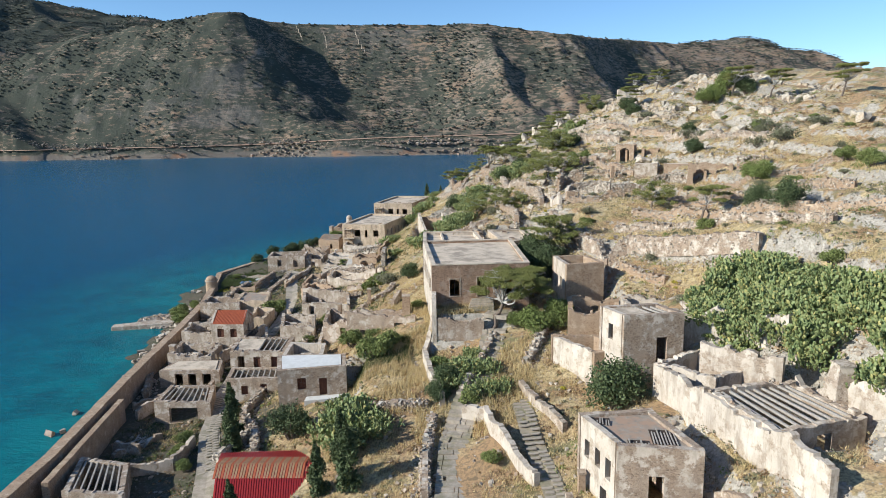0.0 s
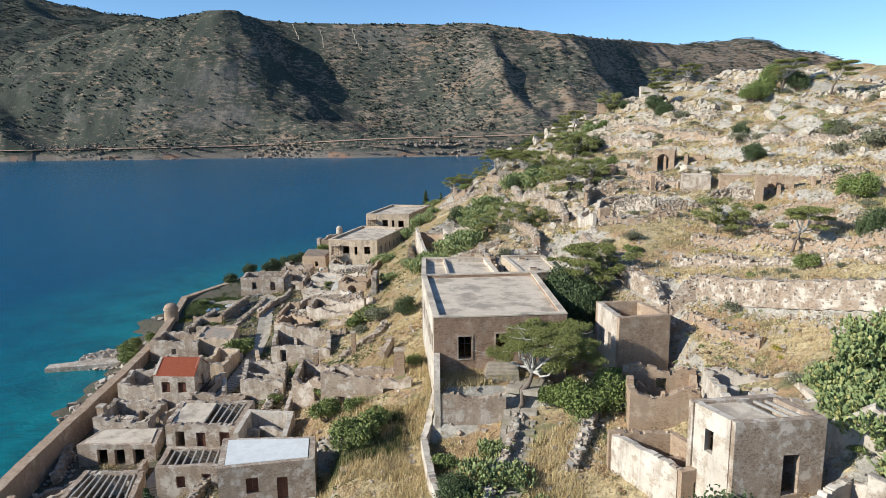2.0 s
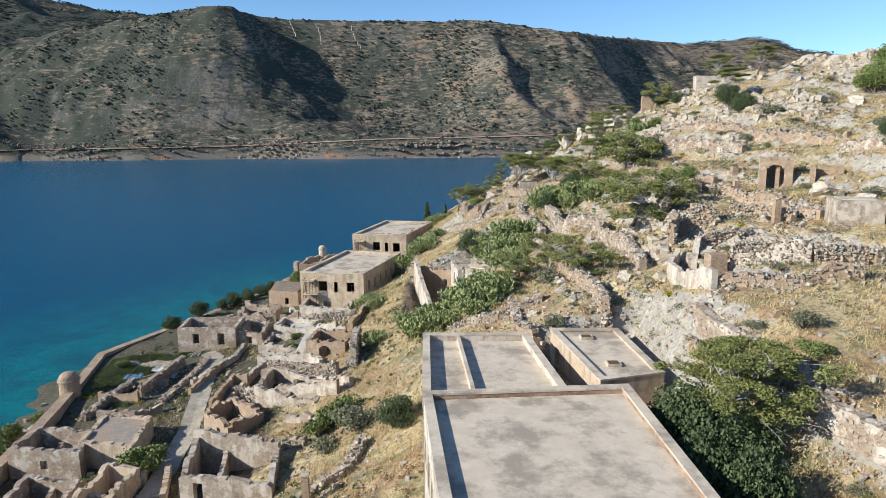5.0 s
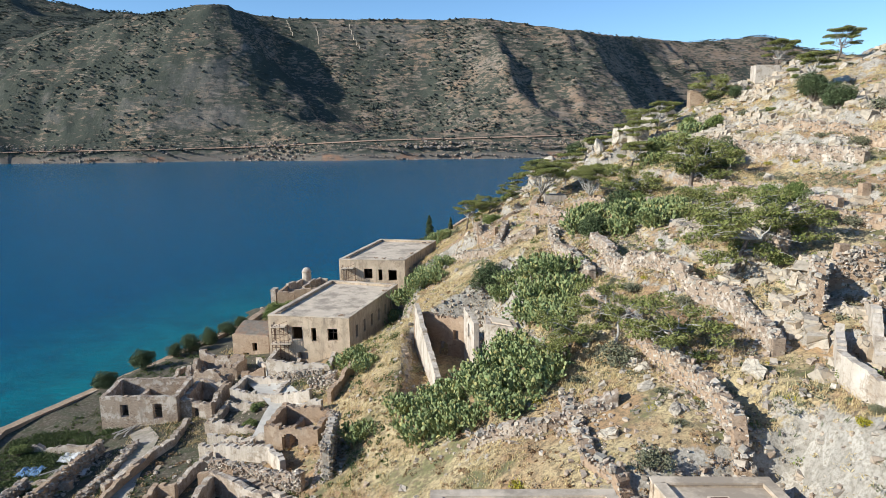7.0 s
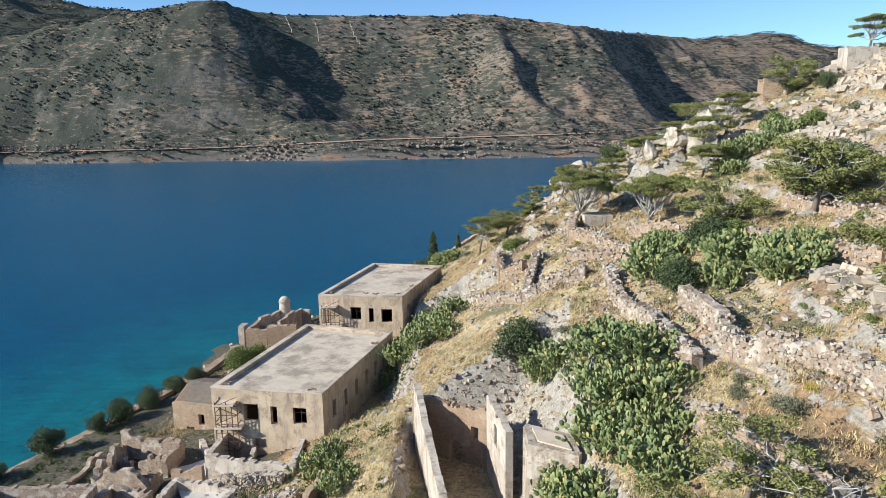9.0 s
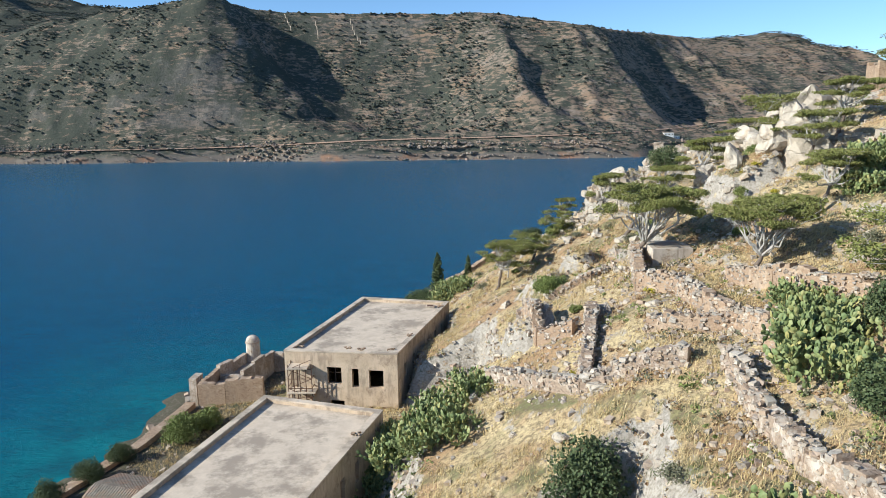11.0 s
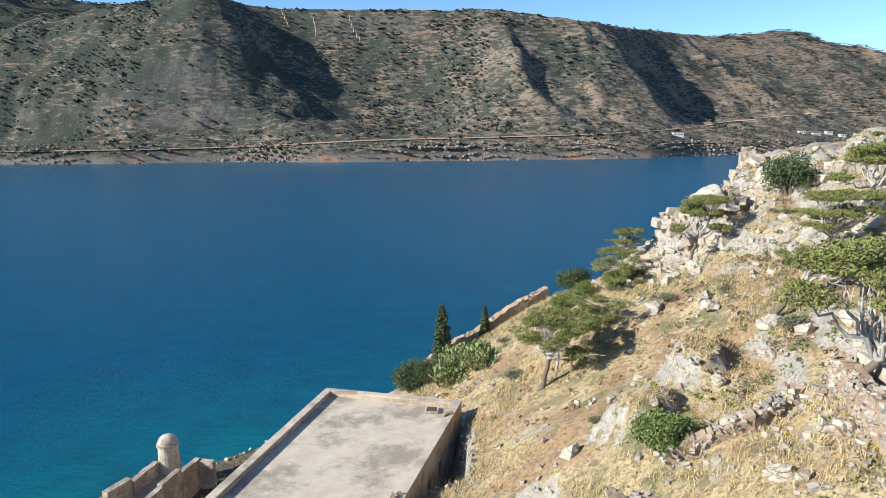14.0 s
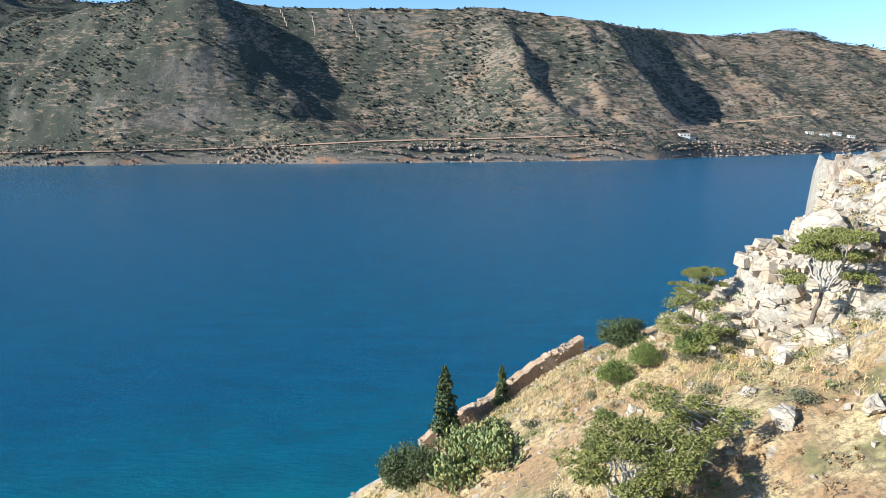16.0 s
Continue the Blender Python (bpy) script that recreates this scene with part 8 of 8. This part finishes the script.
def scatter_stones():
    rng = np.random.default_rng(81)
    n = 190000
    X, Y = rng.uniform(-40, 75, n), rng.uniform(40, 258, n)
    st = slope_at(X, Y)
    rub = wave(X, Y, 11, 51) + 0.5 * wave(X, Y, 4, 52)
    p = np.clip((st - 0.75) * 0.6, 0, 0.5) + np.clip((rub - 0.45) * 0.7, 0, 0.4) * np.clip((X + 30) / 15, 0.3, 1) + 0.05 + 0.34 * np.clip(wave(X, Y, 13, 55) + 0.6 * wave(X, Y, 4, 56) + 0.05, 0, 1) * ((X > 7) & (X < 27) & (Y > 118) & (Y < 206))
    ok = (rng.random(n) < p) & (shore_distance(X, Y) > -1.5) & ~inside_feet(X, Y)
    X, Y = X[ok], Y[ok]
    size = 0.12 + 0.36 * rng.random(len(X)) ** 2.6
    stones("loose_stones", X, Y, size, 82, ROCK, "loose grey limestone rubble on the slope")
    # bedrock breaking through the slope in blocky ledges
    n = 60000
    X, Y = rng.uniform(12, 90, n), rng.uniform(126, 262, n)
    ledge = wave(X, Y, 13, 53) + 0.6 * wave(X, Y, 4.5, 54) + np.where(((Y > 222) & (X > 13)) | ((Y > 186) & (X > 28)), 0.3, 0) + 0.25 * np.clip((X - 40) / 20, 0, 1)
    ok = (ledge + 0.35 * np.clip(slope_at(X, Y) - 0.8, 0, 1) > 0.62) & (rng.random(n) < 0.55) & ((X > 19) | (Y > 226)) & (shore_distance(X, Y) > -3) & ~inside_feet(X, Y, 0.4)
    X, Y = X[ok], Y[ok]
    size = 0.35 + 1.0 * rng.random(len(X)) ** 2.2
    stones("bedrock", X, Y, size, 83, CRAG, "blocky limestone bedrock breaking through the slope", lift=-0.02, flat=0.8)
    # stones lying along the rubble walls
    for w, (line, h, level, owner) in enumerate(WALL_LINES):
        pts = np.array(path_points(line, 0.22))
        m = int(0.22 * len(pts) * h * 2 / 0.05)
        pick = rng.integers(0, len(pts), m)
        at, nb = pts[pick], np.gradient(pts, axis=0)[pick]
        L = np.maximum(np.hypot(nb[:, 0], nb[:, 1]), 1e-6)
        across = np.where(rng.random(m) < 0.5, 0.34, -0.34) * np.where(rng.random(m) < 0.34, rng.uniform(0, 4.2, m), 1)
        q = at + np.stack([nb[:, 1] / L * across, -nb[:, 0] / L * across], 1) + rng.normal(0, 0.06, (m, 2))
        fallen = np.abs(across) > 0.45
        up = np.where(fallen, 0.0, rng.uniform(0, max(h - 0.15, 0.2), m))
        g = np.where(fallen, land(q[:, 0], q[:, 1]), land(at[:, 0], at[:, 1]))
        k = len(pts)
        q2 = pts + rng.normal(0, 0.2, pts.shape)
        X = np.concatenate([q[:, 0], q2[:, 0]])
        Y = np.concatenate([q[:, 1], q2[:, 1]])
        Z = np.concatenate([g + up, land(pts[:, 0], pts[:, 1]) + h - rng.uniform(0.05, 0.55, k)])
        stones("stonework", X, Y, rng.uniform(0.11, 0.30, m + k), 200 + w, ROCK, "rough stones, some fallen", Z=Z, parent=owner)
    # broken tops of the ruins and the rubble inside them
    tops = {}
    for p, q, t, rag, owner in TOPS:
        k = max(2, int(math.dist(p, q) / 0.75))
        u = rng.random(k)
        row = np.stack([p[0] + (q[0] - p[0]) * u + rng.normal(0, 0.12, k), p[1] + (q[1] - p[1]) * u + rng.normal(0, 0.12, k), t - rag * rng.uniform(0.15, 0.9, k) - 0.1, rng.uniform(0.13, 0.28, k)], 1)
        tops.setdefault(owner, []).append(row)
    for w, (owner, rows) in enumerate(tops.items()):
        r = np.concatenate(rows)
        stones("loose_stone", r[:, 0], r[:, 1], r[:, 3], 500 + w, RUBBLE, "loose stones on the broken wall tops", Z=r[:, 2], parent=owner)
    X, Y = [], []
    for ring, t in RUIN_RINGS:
        k = 34
        a, b = rng.random(k), rng.random(k)
        f, r, bk, l = [np.array(c) for c in ring]
        q = (f * (1 - a)[:, None] + r * a[:, None]) * (1 - b)[:, None] + (l * (1 - a)[:, None] + bk * a[:, None]) * b[:, None]
        X.append(q[:, 0]), Y.append(q[:, 1])
    X, Y = np.concatenate(X), np.concatenate(Y)
    stones("fallen_rubble", X, Y, 0.10 + 0.24 * rng.random(len(X)) ** 2, 85, RUBBLE, "fallen rubble inside the roofless houses")
    # rocks at the water's edge
    m = 5200
    X, Y = rng.uniform(-75, 0, m), rng.uniform(50, 275, m)
    d = shore_distance(X, Y)
    ok = (d < -0.4) & (d > -8) & (rng.random(m) < np.where((Y > 112) & (Y < 150), 0.9, np.where(Y > 150, 0.18, 0.03)))
    k = 5200
    far_x = rng.uniform(-1000, 900, k)
    col = np.searchsorted(FAR_X, far_x)
    edge = np.argmax(FAR_Z > 0, axis=0)[col]
    far_y = FAR_Y[edge] + rng.normal(2, 5, k)
    big = (0.8 + 2.6 * rng.random(k) ** 2.5) * np.clip(0.75 + 0.6 * wave(far_x, far_x * 0, 60, 91), 0.2, 1.5)
    stones("far_shore_rocks", far_x, far_y, big, 86, FAR_ROCK, "broken rocky ledge along the far shore", Z=np.maximum(FAR_Z[np.searchsorted(FAR_Y, far_y), col], 0.3), flat=0.8)
    beach = 900
    a, r = rng.uniform(0, 6.28, beach), np.sqrt(rng.random(beach))
    X, Y = np.concatenate([X[ok], -59.0 + 7.5 * r * np.cos(a)]), np.concatenate([Y[ok], 137.5 + 5.5 * r * np.sin(a)])
    size = np.concatenate([rng.uniform(0.4, 1.3, ok.sum()), rng.uniform(0.25, 0.75, beach)])
    stones("shore_rocks", X, Y, size, 84, ROCK, "pale rocks along the waterline", Z=np.maximum(land(X, Y), 0.05))


scatter_stones()


def boulder(seed, label):
    rng = np.random.default_rng(seed)
    bm = bmesh.new()
    bmesh.ops.create_icosphere(bm, subdivisions=3, radius=1.0)
    cut = rng.normal(size=(14, 3))
    cut /= np.linalg.norm(cut, axis=1)[:, None]
    lim = rng.uniform(0.38, 0.74, 14)
    for v in bm.verts:
        c = np.array(v.co)
        for nrm, l in zip(cut, lim):
            over = c @ nrm - l
            if over > 0:
                c = c - nrm * over
        u = c * 3.1
        c = c * (1.0 + 0.14 * math.sin(u[0] * 2 + u[2]) * math.sin(u[1] * 2.3 - u[2] * 1.7) - 0.16 * max(0, math.sin(u[2] * 2.6 + u[0] * 0.6)) ** 6)
        v.co = c * 1.25 + rng.normal(size=3) * 0.012
    me = bpy.data.meshes.new("boulder")
    bm.to_mesh(me)
    bm.free()
    me.materials.append(CRAG)
    return tagged(new("boulder", me), label, "boulder", "limestone crags")


_first = [boulder(90 + i, "angular pale limestone boulder on the crag") for i in range(5)]
_placed = set()
for i, (x, y, big) in enumerate(CRAGS):
    b = new("boulder", _first[i % 5].data)
    tagged(b, "huge pale limestone crag on the headland", "boulder", "limestone crags")
    b.matrix_basis = pose(x, y, ground(x, y) + 0.35 * big, 12 * (i % 3) - 10, 9 * (i % 4) - 12, 47 * i) @ Matrix.Diagonal((big, big * 0.8, big * (0.9 + 0.15 * (i % 3)), 1))
_brnd = random.Random(5)
for i in range(290):
    if i % 3 == 0:
        x, y, big = _brnd.uniform(12, 40), _brnd.uniform(205, 256), 0.8
    elif i % 3 == 1:
        x, y, big = _brnd.uniform(38, 85), _brnd.uniform(110, 240), 1.8
    else:
        x, y, big = _brnd.uniform(-4, 34), _brnd.uniform(120, 235), 0.9
    if shore_distance(np.array([x]), np.array([y]))[0] < 0.3 or inside_feet(np.array([x]), np.array([y]), 0.5)[0]:
        continue
    size = _brnd.uniform(0.35, 1.0) ** 1.5 * big
    m = pose(x, y, ground(x, y) + 0.1 * size, _brnd.uniform(-20, 20), _brnd.uniform(-20, 20), _brnd.uniform(0, 360)) @ Matrix.Diagonal((size * _brnd.uniform(0.8, 1.4), size, size * _brnd.uniform(0.6, 1.0), 1))
    k = i % 5
    if k not in _placed:
        _placed.add(k)
        _first[k].matrix_basis = m
    else:
        b = new("boulder", _first[k].data)
        tagged(b, _first[k]["label"], "boulder", "limestone crags")
        b.matrix_basis = m


# loose capping stones on the walls that lie closest to the flight line
_shapes = []
for i in range(6):
    rng = np.random.default_rng(700 + i)
    bm = bmesh.new()
    bmesh.ops.create_cube(bm, size=1.0)
    for v in bm.verts:
        v.co = Vector(v.co) * (1 + rng.uniform(-0.32, 0.2)) + Vector(rng.normal(0, 0.05, 3))
    me = bpy.data.meshes.new("stone")
    bm.to_mesh(me)
    bm.free()
    me.materials.append(CAPSTONE)
    _shapes.append(me)
_crnd = random.Random(31)
for line, h, level, owner in WALL_LINES:
    mid = line[len(line) // 2]
    if not (-8 < mid[0] < 24 and 50 < mid[1] < 215) or level is not None:
        continue
    pts = path_points(line, 0.42)[:110]
    for x, y in pts:
        ob = new("stone", _crnd.choice(_shapes))
        ob.parent = owner
        size = _crnd.uniform(0.22, 0.48)
        px, py = x + _crnd.uniform(-0.3, 0.3), y + _crnd.uniform(-0.3, 0.3)
        z = ground(x, y) + h - _crnd.uniform(0.1, 0.45) - 0.05
        ob.matrix_basis = Matrix.Translation(-owner.location) @ pose(px, py, z, _crnd.uniform(-20, 20), _crnd.uniform(-20, 20), _crnd.uniform(0, 360)) @ Matrix.Diagonal((size * 1.3, size, size * 0.7, 1))
